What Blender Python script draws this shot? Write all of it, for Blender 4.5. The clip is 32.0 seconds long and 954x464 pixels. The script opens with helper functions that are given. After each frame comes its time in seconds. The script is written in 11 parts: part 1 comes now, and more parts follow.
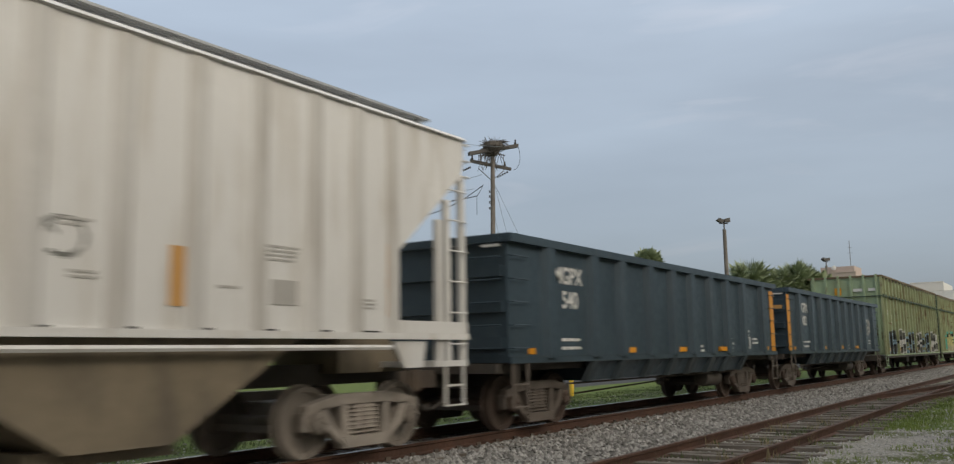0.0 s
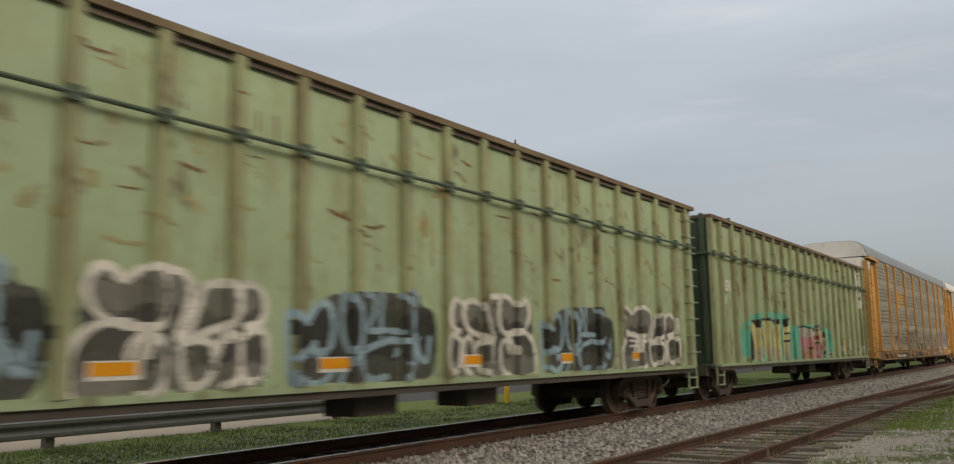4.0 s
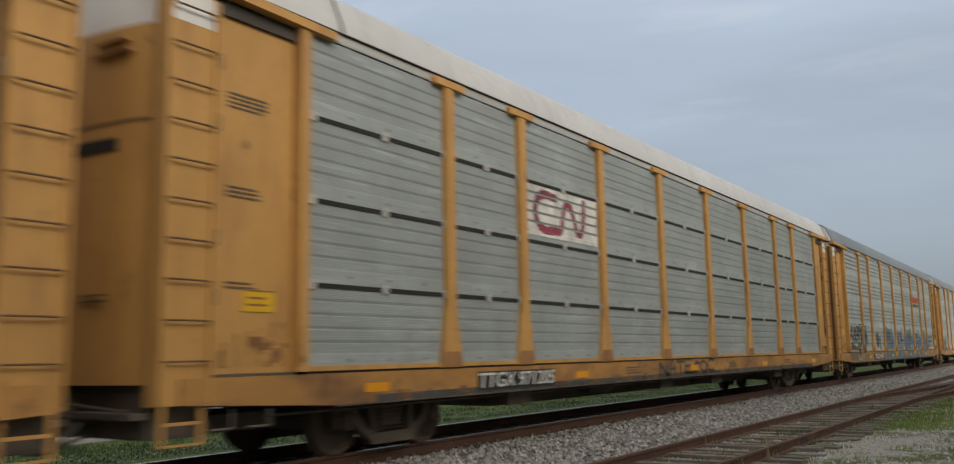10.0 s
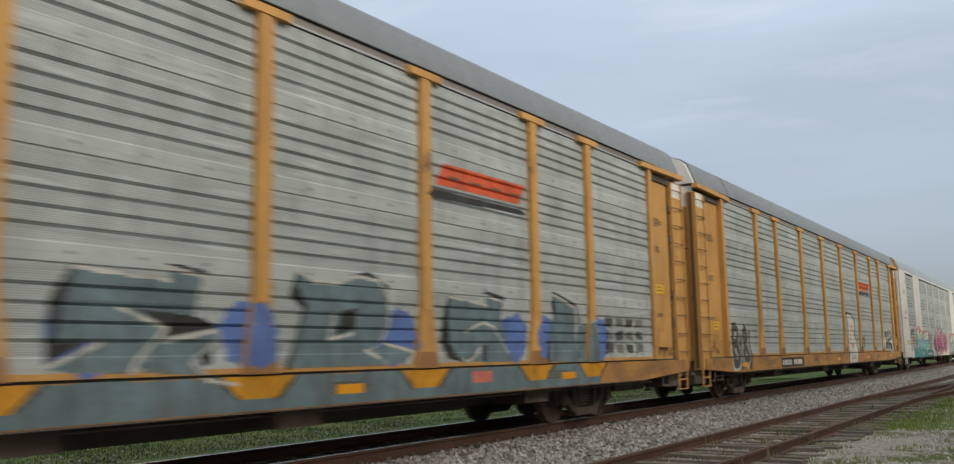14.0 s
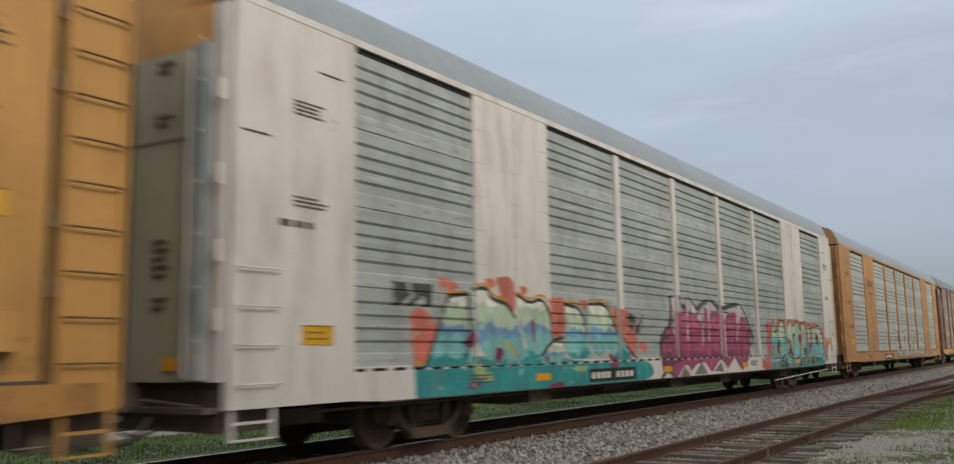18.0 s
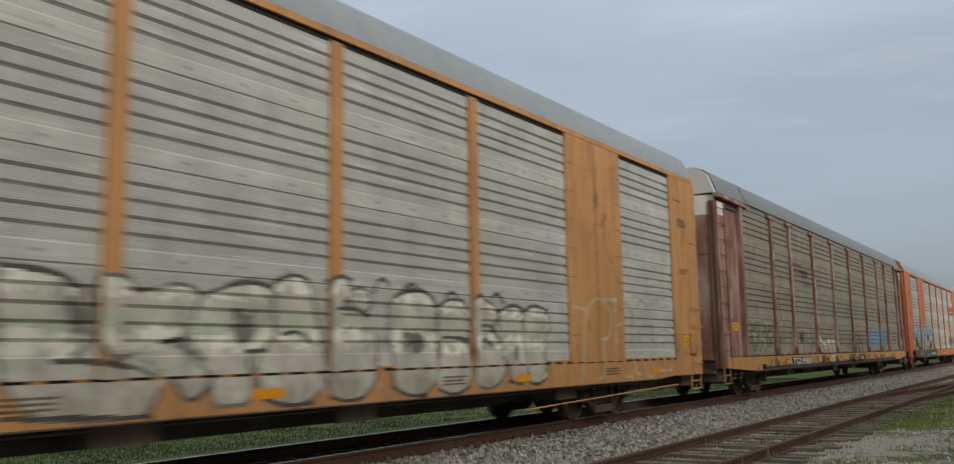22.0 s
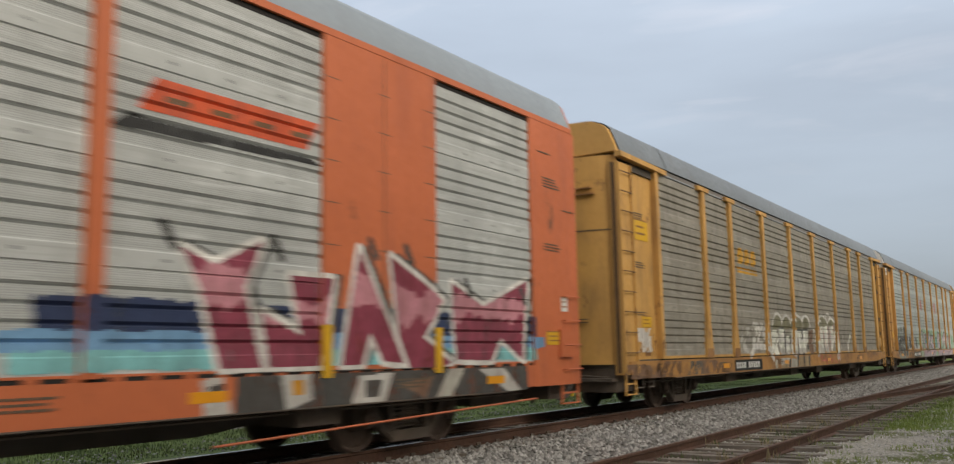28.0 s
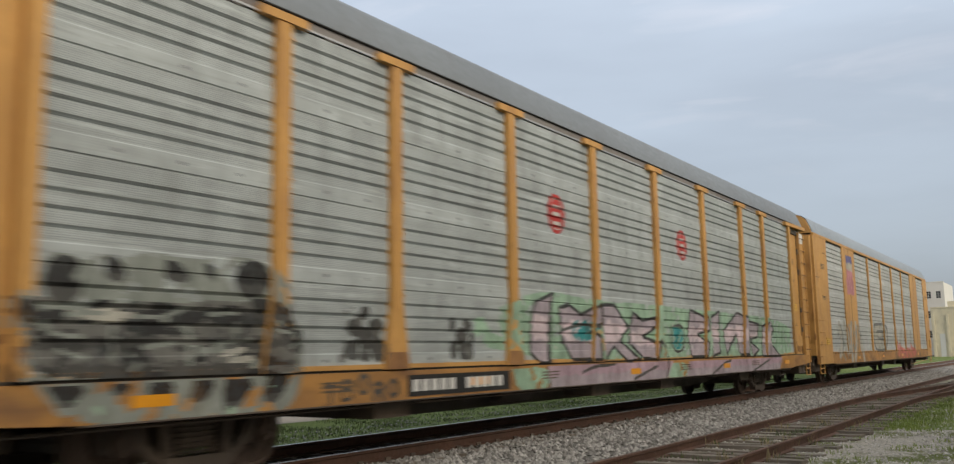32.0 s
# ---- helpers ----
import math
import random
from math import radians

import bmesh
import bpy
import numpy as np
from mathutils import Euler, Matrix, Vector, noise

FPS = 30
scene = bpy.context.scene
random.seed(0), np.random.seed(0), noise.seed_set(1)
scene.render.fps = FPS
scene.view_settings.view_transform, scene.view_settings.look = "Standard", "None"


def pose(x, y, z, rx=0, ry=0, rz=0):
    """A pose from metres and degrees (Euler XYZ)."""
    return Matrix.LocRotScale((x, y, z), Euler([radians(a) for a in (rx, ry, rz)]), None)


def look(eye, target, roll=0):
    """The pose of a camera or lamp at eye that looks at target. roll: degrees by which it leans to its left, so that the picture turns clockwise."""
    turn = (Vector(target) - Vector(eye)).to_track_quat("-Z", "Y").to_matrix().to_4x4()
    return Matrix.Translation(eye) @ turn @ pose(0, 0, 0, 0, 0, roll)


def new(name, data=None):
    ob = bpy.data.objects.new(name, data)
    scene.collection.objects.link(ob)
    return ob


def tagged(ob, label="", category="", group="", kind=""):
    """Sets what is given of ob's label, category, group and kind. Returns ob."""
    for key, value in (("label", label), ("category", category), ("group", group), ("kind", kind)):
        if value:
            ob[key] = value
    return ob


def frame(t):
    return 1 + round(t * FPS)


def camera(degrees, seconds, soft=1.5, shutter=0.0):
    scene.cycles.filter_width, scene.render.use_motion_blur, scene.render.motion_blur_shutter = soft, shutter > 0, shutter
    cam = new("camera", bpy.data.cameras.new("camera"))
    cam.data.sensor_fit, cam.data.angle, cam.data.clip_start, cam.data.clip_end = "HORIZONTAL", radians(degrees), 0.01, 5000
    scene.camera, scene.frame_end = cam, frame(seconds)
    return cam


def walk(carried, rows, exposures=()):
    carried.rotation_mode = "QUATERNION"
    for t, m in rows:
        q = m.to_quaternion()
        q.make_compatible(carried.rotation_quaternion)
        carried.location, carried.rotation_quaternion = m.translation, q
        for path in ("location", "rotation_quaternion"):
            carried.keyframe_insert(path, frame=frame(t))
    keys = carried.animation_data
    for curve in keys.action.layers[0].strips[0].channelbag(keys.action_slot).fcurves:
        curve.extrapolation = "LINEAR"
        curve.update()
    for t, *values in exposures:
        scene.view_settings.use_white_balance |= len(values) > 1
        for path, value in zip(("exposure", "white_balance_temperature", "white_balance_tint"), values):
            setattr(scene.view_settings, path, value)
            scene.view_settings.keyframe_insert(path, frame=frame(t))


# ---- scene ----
EXPO, SKY, SUNP = 0.0, 1.0, 1.75
# Camera: it stands on the ground beside a siding and watches a train go by.
cam = camera(56.4, 32.0, soft=1.25, shutter=0.42)
EYE = (0.0, 0.0, 1.213)
STAND = pose(*EYE, 90 + 7.844, 0.987, 33.787)
walk(cam, [(0.0, STAND), (32.0, STAND)], [(t, EXPO + e, k, q) for t, e, k, q in (
    (0.0, 0.0, 6500, 10), (1.0, 0.0, 6700, 10), (2.0, 0.05, 7050, 11), (3.0, 0.10, 7250, 11), (4.5, 0.12, 7200, 12), (6.5, 0.0, 6700, 15), (8.0, 0.0, 6600, 15), (10.0, -0.02, 6500, 10), (12.0, 0.02, 6500, 10),
    (13.0, 0.04, 6500, 10), (14.0, 0.24, 6500, 10), (17.0, 0.16, 6500, 10), (18.0, 0.12, 6500, 10), (20.0, 0.02, 6500, 10), (21.0, -0.06, 6500, 10), (23.0, 0.0, 6600, 10), (24.0, 0.28, 6650, 11), (27.0, 0.25, 6650, 11), (32.0, 0.27, 6650, 11))])

# Light: a veiled evening sky with a soft sun behind the camera.
SUN_EL, SUN_AZ = 30.0, 104.0     # azimuth clockwise from +y
world = bpy.data.worlds.new("sky")
scene.world = world
world.use_nodes = True
wn, wl = world.node_tree.nodes, world.node_tree.links
wn.clear()
w_out = wn.new("ShaderNodeOutputWorld")
w_bg = wn.new("ShaderNodeBackground")
w_sky = wn.new("ShaderNodeTexSky")
w_sky.sky_type, w_sky.sun_disc = "NISHITA", False
w_sky.sun_elevation, w_sky.sun_rotation = radians(SUN_EL), radians(SUN_AZ)
w_sky.air_density, w_sky.dust_density, w_sky.ozone_density = 1.0, 2.0, 1.5
w_gain = wn.new("ShaderNodeMix")
w_gain.data_type, w_gain.blend_type = "RGBA", "MULTIPLY"
w_gain.inputs[0].default_value = 1.0
w_gain.inputs[7].default_value = (0.10, 0.10, 0.10, 1)
w_co = wn.new("ShaderNodeTexCoord")
w_map = wn.new("ShaderNodeMapping")
w_map.inputs["Scale"].default_value = (1.0, 1.0, 5.0)
w_n1 = wn.new("ShaderNodeTexNoise")
w_n1.inputs["Scale"].default_value, w_n1.inputs["Detail"].default_value, w_n1.inputs["Roughness"].default_value = 1.6, 5.0, 0.5
w_n2 = wn.new("ShaderNodeTexNoise")
w_n2.inputs["Scale"].default_value, w_n2.inputs["Detail"].default_value, w_n2.inputs["Distortion"].default_value = 4.0, 6.0, 0.6
w_r1 = wn.new("ShaderNodeValToRGB")
w_r1.color_ramp.elements[0].position, w_r1.color_ramp.elements[0].color = 0.30, (0.44, 0.50, 0.575, 1)
w_r1.color_ramp.elements[1].position, w_r1.color_ramp.elements[1].color = 0.72, (0.58, 0.665, 0.765, 1)
w_r2 = wn.new("ShaderNodeValToRGB")
w_r2.color_ramp.elements[0].position, w_r2.color_ramp.elements[0].color = 0.58, (0, 0, 0, 1)
w_r2.color_ramp.elements[1].position, w_r2.color_ramp.elements[1].color = 0.76, (0.50, 0.50, 0.50, 1)
w_wisp = wn.new("ShaderNodeMix")
w_wisp.data_type = "RGBA"
w_wisp.inputs[7].default_value = (0.72, 0.74, 0.80, 1)
w_mix = wn.new("ShaderNodeMix")
w_mix.data_type = "RGBA"
w_mix.inputs[0].default_value = 0.72
wl.new(w_sky.outputs[0], w_gain.inputs[6])
wl.new(w_co.outputs["Generated"], w_map.inputs["Vector"])
wl.new(w_map.outputs[0], w_n1.inputs["Vector"])
wl.new(w_map.outputs[0], w_n2.inputs["Vector"])
wl.new(w_n1.outputs[0], w_r1.inputs[0])
wl.new(w_n2.outputs[0], w_r2.inputs[0])
wl.new(w_r2.outputs[0], w_wisp.inputs[0])
wl.new(w_r1.outputs[0], w_wisp.inputs[6])
wl.new(w_gain.outputs[2], w_mix.inputs[6])
wl.new(w_wisp.outputs[2], w_mix.inputs[7])
# Towards the veiled sun, behind the camera, the cloud glows warmer.
w_dot = wn.new("ShaderNodeVectorMath")
w_dot.operation = "DOT_PRODUCT"
w_dot.inputs[1].default_value = (math.sin(radians(SUN_AZ)) * math.cos(radians(SUN_EL)), math.cos(radians(SUN_AZ)) * math.cos(radians(SUN_EL)), math.sin(radians(SUN_EL)))
w_near = wn.new("ShaderNodeMapRange")
w_near.interpolation_type = "SMOOTHSTEP"
w_near.inputs["From Min"].default_value, w_near.inputs["From Max"].default_value = 0.15, 1.0
w_glow = wn.new("ShaderNodeMix")
w_glow.data_type = "RGBA"
w_glow.inputs[7].default_value = (1.05, 0.98, 0.86, 1)
wl.new(w_co.outputs["Generated"], w_dot.inputs[0])
wl.new(w_dot.outputs["Value"], w_near.inputs["Value"])
wl.new(w_near.outputs[0], w_glow.inputs[0])
wl.new(w_mix.outputs[2], w_glow.inputs[6])
# The cloud thickens towards the horizon.
w_sep = wn.new("ShaderNodeSeparateXYZ")
w_low = wn.new("ShaderNodeMapRange")
w_low.inputs["From Min"].default_value, w_low.inputs["From Max"].default_value = 0.02, 0.36
w_low.inputs["To Min"].default_value, w_low.inputs["To Max"].default_value = 0.60, 1.14
w_dim = wn.new("ShaderNodeVectorMath")
w_dim.operation = "SCALE"
wl.new(w_co.outputs["Generated"], w_sep.inputs[0])
wl.new(w_sep.outputs["Z"], w_low.inputs["Value"])
wl.new(w_glow.outputs[2], w_dim.inputs[0])
wl.new(w_low.outputs[0], w_dim.inputs["Scale"])
wl.new(w_dim.outputs[0], w_bg.inputs[0])
wl.new(w_bg.outputs[0], w_out.inputs[0])
w_bg.inputs[1].default_value = SKY

sun = new("sun", bpy.data.lights.new("sun", "SUN"))
sun.data.energy, sun.data.angle, sun.data.color = SUNP, radians(30), (1.0, 0.91, 0.78)
az, el = radians(SUN_AZ), radians(SUN_EL)
sun.matrix_world = look((math.sin(az) * math.cos(el) * 50, math.cos(az) * math.cos(el) * 50, math.sin(el) * 50), (0, 0, 0))

# ---- mesh and part helpers ----


class Mb:
    """A plain list of corners and faces that grows into one mesh."""

    def __init__(self):
        self.v, self.f = [], []

    def add(self, v, f):
        n = len(self.v)
        self.v += v
        self.f += [tuple(n + i for i in q) for q in f]
        return self

    def box(self, x0, x1, y0, y1, z0, z1):
        v = [(x, y, z) for z in (z0, z1) for y in (y0, y1) for x in (x0, x1)]
        return self.add(v, [(0, 2, 3, 1), (4, 5, 7, 6), (0, 1, 5, 4), (2, 6, 7, 3), (0, 4, 6, 2), (1, 3, 7, 5)])

    def slab(self, x0, x1, y0, y1, z0, z1, c=0.01):
        """A box whose long edges along its height and width are chamfered on the outer (+x) side."""
        return self.prism([(x0, y0), (x1 - c, y0), (x1, y0 + c), (x1, y1 - c), (x1 - c, y1), (x0, y1)], "z", z0, z1)

    def prism(self, poly, axis, lo, hi):
        """A closed outline drawn out along an axis. x: (y, z) outline; y: (x, z); z: (x, y)."""
        put = {"x": lambda a, b, t: (t, a, b), "y": lambda a, b, t: (a, t, b), "z": lambda a, b, t: (a, b, t)}[axis]
        n = len(poly)
        v = [put(a, b, lo) for a, b in poly] + [put(a, b, hi) for a, b in poly]
        f = [(i, (i + 1) % n, n + (i + 1) % n, n + i) for i in range(n)]
        return self.add(v, f + [tuple(range(n - 1, -1, -1)), tuple(range(n, 2 * n))])

    def sheet(self, poly, axis, lo, hi):
        """An open line drawn out along an axis, with no ends."""
        put = {"x": lambda a, b, t: (t, a, b), "y": lambda a, b, t: (a, t, b), "z": lambda a, b, t: (a, b, t)}[axis]
        n = len(poly)
        v = [put(a, b, lo) for a, b in poly] + [put(a, b, hi) for a, b in poly]
        return self.add(v, [(i, i + 1, n + i + 1, n + i) for i in range(n - 1)])

    def turn(self, prof, axis, cx, cy, cz, seg=16):
        """A profile of (along, radius) turned round an axis through (cx, cy, cz)."""
        v, f = [], []
        for a, r in prof:
            for k in range(seg):
                c, s = math.cos(2 * math.pi * k / seg) * r, math.sin(2 * math.pi * k / seg) * r
                v.append({"x": (cx + a, cy + c, cz + s), "y": (cx + s, cy + a, cz + c), "z": (cx + c, cy + s, cz + a)}[axis])
        for i in range(len(prof) - 1):
            for k in range(seg):
                k2 = (k + 1) % seg
                f.append((i * seg + k, i * seg + k2, (i + 1) * seg + k2, (i + 1) * seg + k))
        f.append(tuple(range(seg - 1, -1, -1)))
        f.append(tuple((len(prof) - 1) * seg + k for k in range(seg)))
        return self.add(v, f)

    def rod(self, p, q, r, seg=6):
        p, q = Vector(p), Vector(q)
        d = (q - p).normalized()
        a = d.cross(Vector((0, 0, 1)) if abs(d.z) < 0.9 else Vector((1, 0, 0))).normalized()
        b = d.cross(a)
        v = []
        for e in (p, q):
            for k in range(seg):
                t = 2 * math.pi * k / seg
                v.append(tuple(e + a * math.cos(t) * r + b * math.sin(t) * r))
        f = [(k, (k + 1) % seg, seg + (k + 1) % seg, seg + k) for k in range(seg)]
        return self.add(v, f + [tuple(range(seg - 1, -1, -1)), tuple(range(seg, 2 * seg))])

    def mesh(self, name, mat, smooth=False):
        me = bpy.data.meshes.new(name)
        me.from_pydata(self.v, [], self.f)
        bm = bmesh.new()
        bm.from_mesh(me)
        bmesh.ops.recalc_face_normals(bm, faces=bm.faces)
        bm.to_mesh(me)
        bm.free()
        if mat:
            me.materials.append(mat)
        if smooth:
            me.polygons.foreach_set("use_smooth", [True] * len(me.polygons))
            me.set_sharp_from_angle(angle=radians(38))
        return me


STORE = {}


def kept(key, mat, make, smooth=False):
    """The mesh of that key and material, made once."""
    k = (key, mat.name)
    if k not in STORE:
        STORE[k] = make().mesh(str(key[0] if isinstance(key, tuple) else key), mat, smooth)
    return STORE[k]


def part(name, mb, mat, parent, label="", at=(0, 0, 0), smooth=False):
    me = mb.mesh(name, mat, smooth) if isinstance(mb, Mb) else mb
    ob = new(name, me)
    ob.parent = parent
    ob.location = at
    if label:
        tagged(ob, label)
    return ob


def thing(name, label, category, m=None, group="", kind=""):
    ob = new(name)
    ob.empty_display_size = 0.3
    if m is not None:
        ob.matrix_world = m
    return tagged(ob, label, category, group, kind)


# ---- materials ----


def stuff_mat(name, col, rough=0.6, metal=0.0, vary=0.25, s1=0.7, s2=14.0, dirt=None, amount=0.0, streak=1.0, rust=None, rusty=0.0, bump=0.15, spec=0.4, shift=True):
    """A surface of one base colour with broad and fine variation, dirt in blotches or streaks, and rust spots."""
    m = bpy.data.materials.new(name)
    m.use_nodes = True
    n, l = m.node_tree.nodes, m.node_tree.links
    bs = n["Principled BSDF"]
    co = n.new("ShaderNodeTexCoord")
    vec = co.outputs["Object"]
    if shift:
        inf = n.new("ShaderNodeObjectInfo")
        mul = n.new("ShaderNodeMath")
        mul.operation = "MULTIPLY"
        mul.inputs[1].default_value = 57.0
        add = n.new("ShaderNodeVectorMath")
        l.new(inf.outputs["Random"], mul.inputs[0])
        l.new(vec, add.inputs[0])
        l.new(mul.outputs[0], add.inputs[1])
        vec = add.outputs[0]

    def noise_of(scale, detail=4.0, stretch=None, rough_=0.55):
        nz = n.new("ShaderNodeTexNoise")
        nz.inputs["Scale"].default_value, nz.inputs["Detail"].default_value, nz.inputs["Roughness"].default_value = scale, detail, rough_
        if stretch:
            mp = n.new("ShaderNodeMapping")
            mp.inputs["Scale"].default_value = stretch
            l.new(vec, mp.inputs["Vector"])
            l.new(mp.outputs[0], nz.inputs["Vector"])
        else:
            l.new(vec, nz.inputs["Vector"])
        return nz.outputs[0]

    def ramp(src, a, b, hi=1.0):
        r = n.new("ShaderNodeMapRange")
        r.inputs["From Min"].default_value, r.inputs["From Max"].default_value = a, b
        r.inputs["To Max"].default_value = hi
        l.new(src, r.inputs["Value"])
        return r.outputs[0]

    def mix(fac, a, b, mode="MIX"):
        x = n.new("ShaderNodeMix")
        x.data_type, x.blend_type = "RGBA", mode
        for sock, val in ((0, fac), (6, a), (7, b)):
            if isinstance(val, (tuple, list)):
                x.inputs[sock].default_value = (*val, 1)
            elif isinstance(val, float):
                x.inputs[sock].default_value = val
            else:
                l.new(val, x.inputs[sock])
        return x.outputs[2]

    lo, hi = [c * (1 - vary) for c in col], [min(1, c * (1 + vary)) for c in col]
    big, fine = noise_of(s1), noise_of(s2, 3.0)
    c = mix(ramp(big, 0.3, 0.7), lo, hi)
    c = mix(ramp(fine, 0.35, 0.65, 0.5), c, [min(1, v * (1 - vary * 0.8)) for v in col])
    if dirt:
        st = noise_of(1.6, 5.0, (1.0, 1.0 * streak, 1.0 / streak))
        c = mix(ramp(st, 0.62 - 0.3 * amount, 0.85 - 0.2 * amount, min(1.0, amount * 1.6)), c, dirt)
    if rust:
        sp = noise_of(2.3, 8.0, (1, 1, 0.6), 0.7)
        c = mix(ramp(sp, 0.66 - 0.18 * rusty, 0.74 - 0.16 * rusty, 0.85), c, rust)
    l.new(c, bs.inputs["Base Color"])
    rr = ramp(fine, 0.2, 0.8)
    rm = n.new("ShaderNodeMapRange")
    rm.inputs["To Min"].default_value, rm.inputs["To Max"].default_value = max(0.05, rough - 0.1), min(1.0, rough + 0.12)
    l.new(rr, rm.inputs["Value"])
    l.new(rm.outputs[0], bs.inputs["Roughness"])
    bs.inputs["Metallic"].default_value = metal
    bs.inputs["Specular IOR Level"].default_value = spec
    if bump:
        b = n.new("ShaderNodeBump")
        b.inputs["Strength"].default_value, b.inputs["Distance"].default_value = bump, 0.02
        l.new(fine, b.inputs["Height"])
        l.new(b.outputs[0], bs.inputs["Normal"])
    return m


def ground_mat(name, cols, scale, fine, bump=0.6, rough=0.95, patch=None, amount=0.5, pscale=0.5):
    """Loose ground: grains of several greys, broad patches of another colour."""
    m = bpy.data.materials.new(name)
    m.use_nodes = True
    n, l = m.node_tree.nodes, m.node_tree.links
    bs = n["Principled BSDF"]
    co = n.new("ShaderNodeTexCoord")
    vo = n.new("ShaderNodeTexVoronoi")
    vo.inputs["Scale"].default_value = scale
    nz = n.new("ShaderNodeTexNoise")
    nz.inputs["Scale"].default_value, nz.inputs["Detail"].default_value = fine, 6
    pn = n.new("ShaderNodeTexNoise")
    pn.inputs["Scale"].default_value, pn.inputs["Detail"].default_value, pn.inputs["Roughness"].default_value = pscale, 7, 0.65
    for x in (vo, nz, pn):
        l.new(co.outputs["Object"], x.inputs["Vector"])
    rp = n.new("ShaderNodeValToRGB")
    rp.color_ramp.elements[0].color = (*cols[0], 1)
    rp.color_ramp.elements[1].color = (*cols[-1], 1)
    for i, cc in enumerate(cols[1:-1]):
        e = rp.color_ramp.elements.new((i + 1) / (len(cols) - 1))
        e.color = (*cc, 1)
    sep = n.new("ShaderNodeSeparateColor")
    l.new(vo.outputs["Color"], sep.inputs[0])
    mx = n.new("ShaderNodeMath")
    mx.operation = "MULTIPLY_ADD"
    mx.inputs[1].default_value = 0.6
    l.new(sep.outputs[0], mx.inputs[0])
    ml = n.new("ShaderNodeMath")
    ml.operation = "MULTIPLY"
    ml.inputs[1].default_value = 0.45
    l.new(nz.outputs[0], ml.inputs[0])
    l.new(ml.outputs[0], mx.inputs[2])
    l.new(mx.outputs[0], rp.inputs[0])
    col = rp.outputs[0]
    if patch:
        rg = n.new("ShaderNodeMapRange")
        rg.inputs["From Min"].default_value, rg.inputs["From Max"].default_value = 0.62 - 0.3 * amount, 0.70 - 0.3 * amount
        l.new(pn.outputs[0], rg.inputs["Value"])
        mi = n.new("ShaderNodeMix")
        mi.data_type = "RGBA"
        mi.inputs[7].default_value = (*patch, 1)
        l.new(rg.outputs[0], mi.inputs[0])
        l.new(col, mi.inputs[6])
        col = mi.outputs[2]
    l.new(col, bs.inputs["Base Color"])
    bs.inputs["Roughness"].default_value = rough
    bs.inputs["Specular IOR Level"].default_value = 0.2
    b = n.new("ShaderNodeBump")
    b.inputs["Strength"].default_value, b.inputs["Distance"].default_value = bump, 0.03
    l.new(vo.outputs["Distance"], b.inputs["Height"])
    l.new(b.outputs[0], bs.inputs["Normal"])
    return m


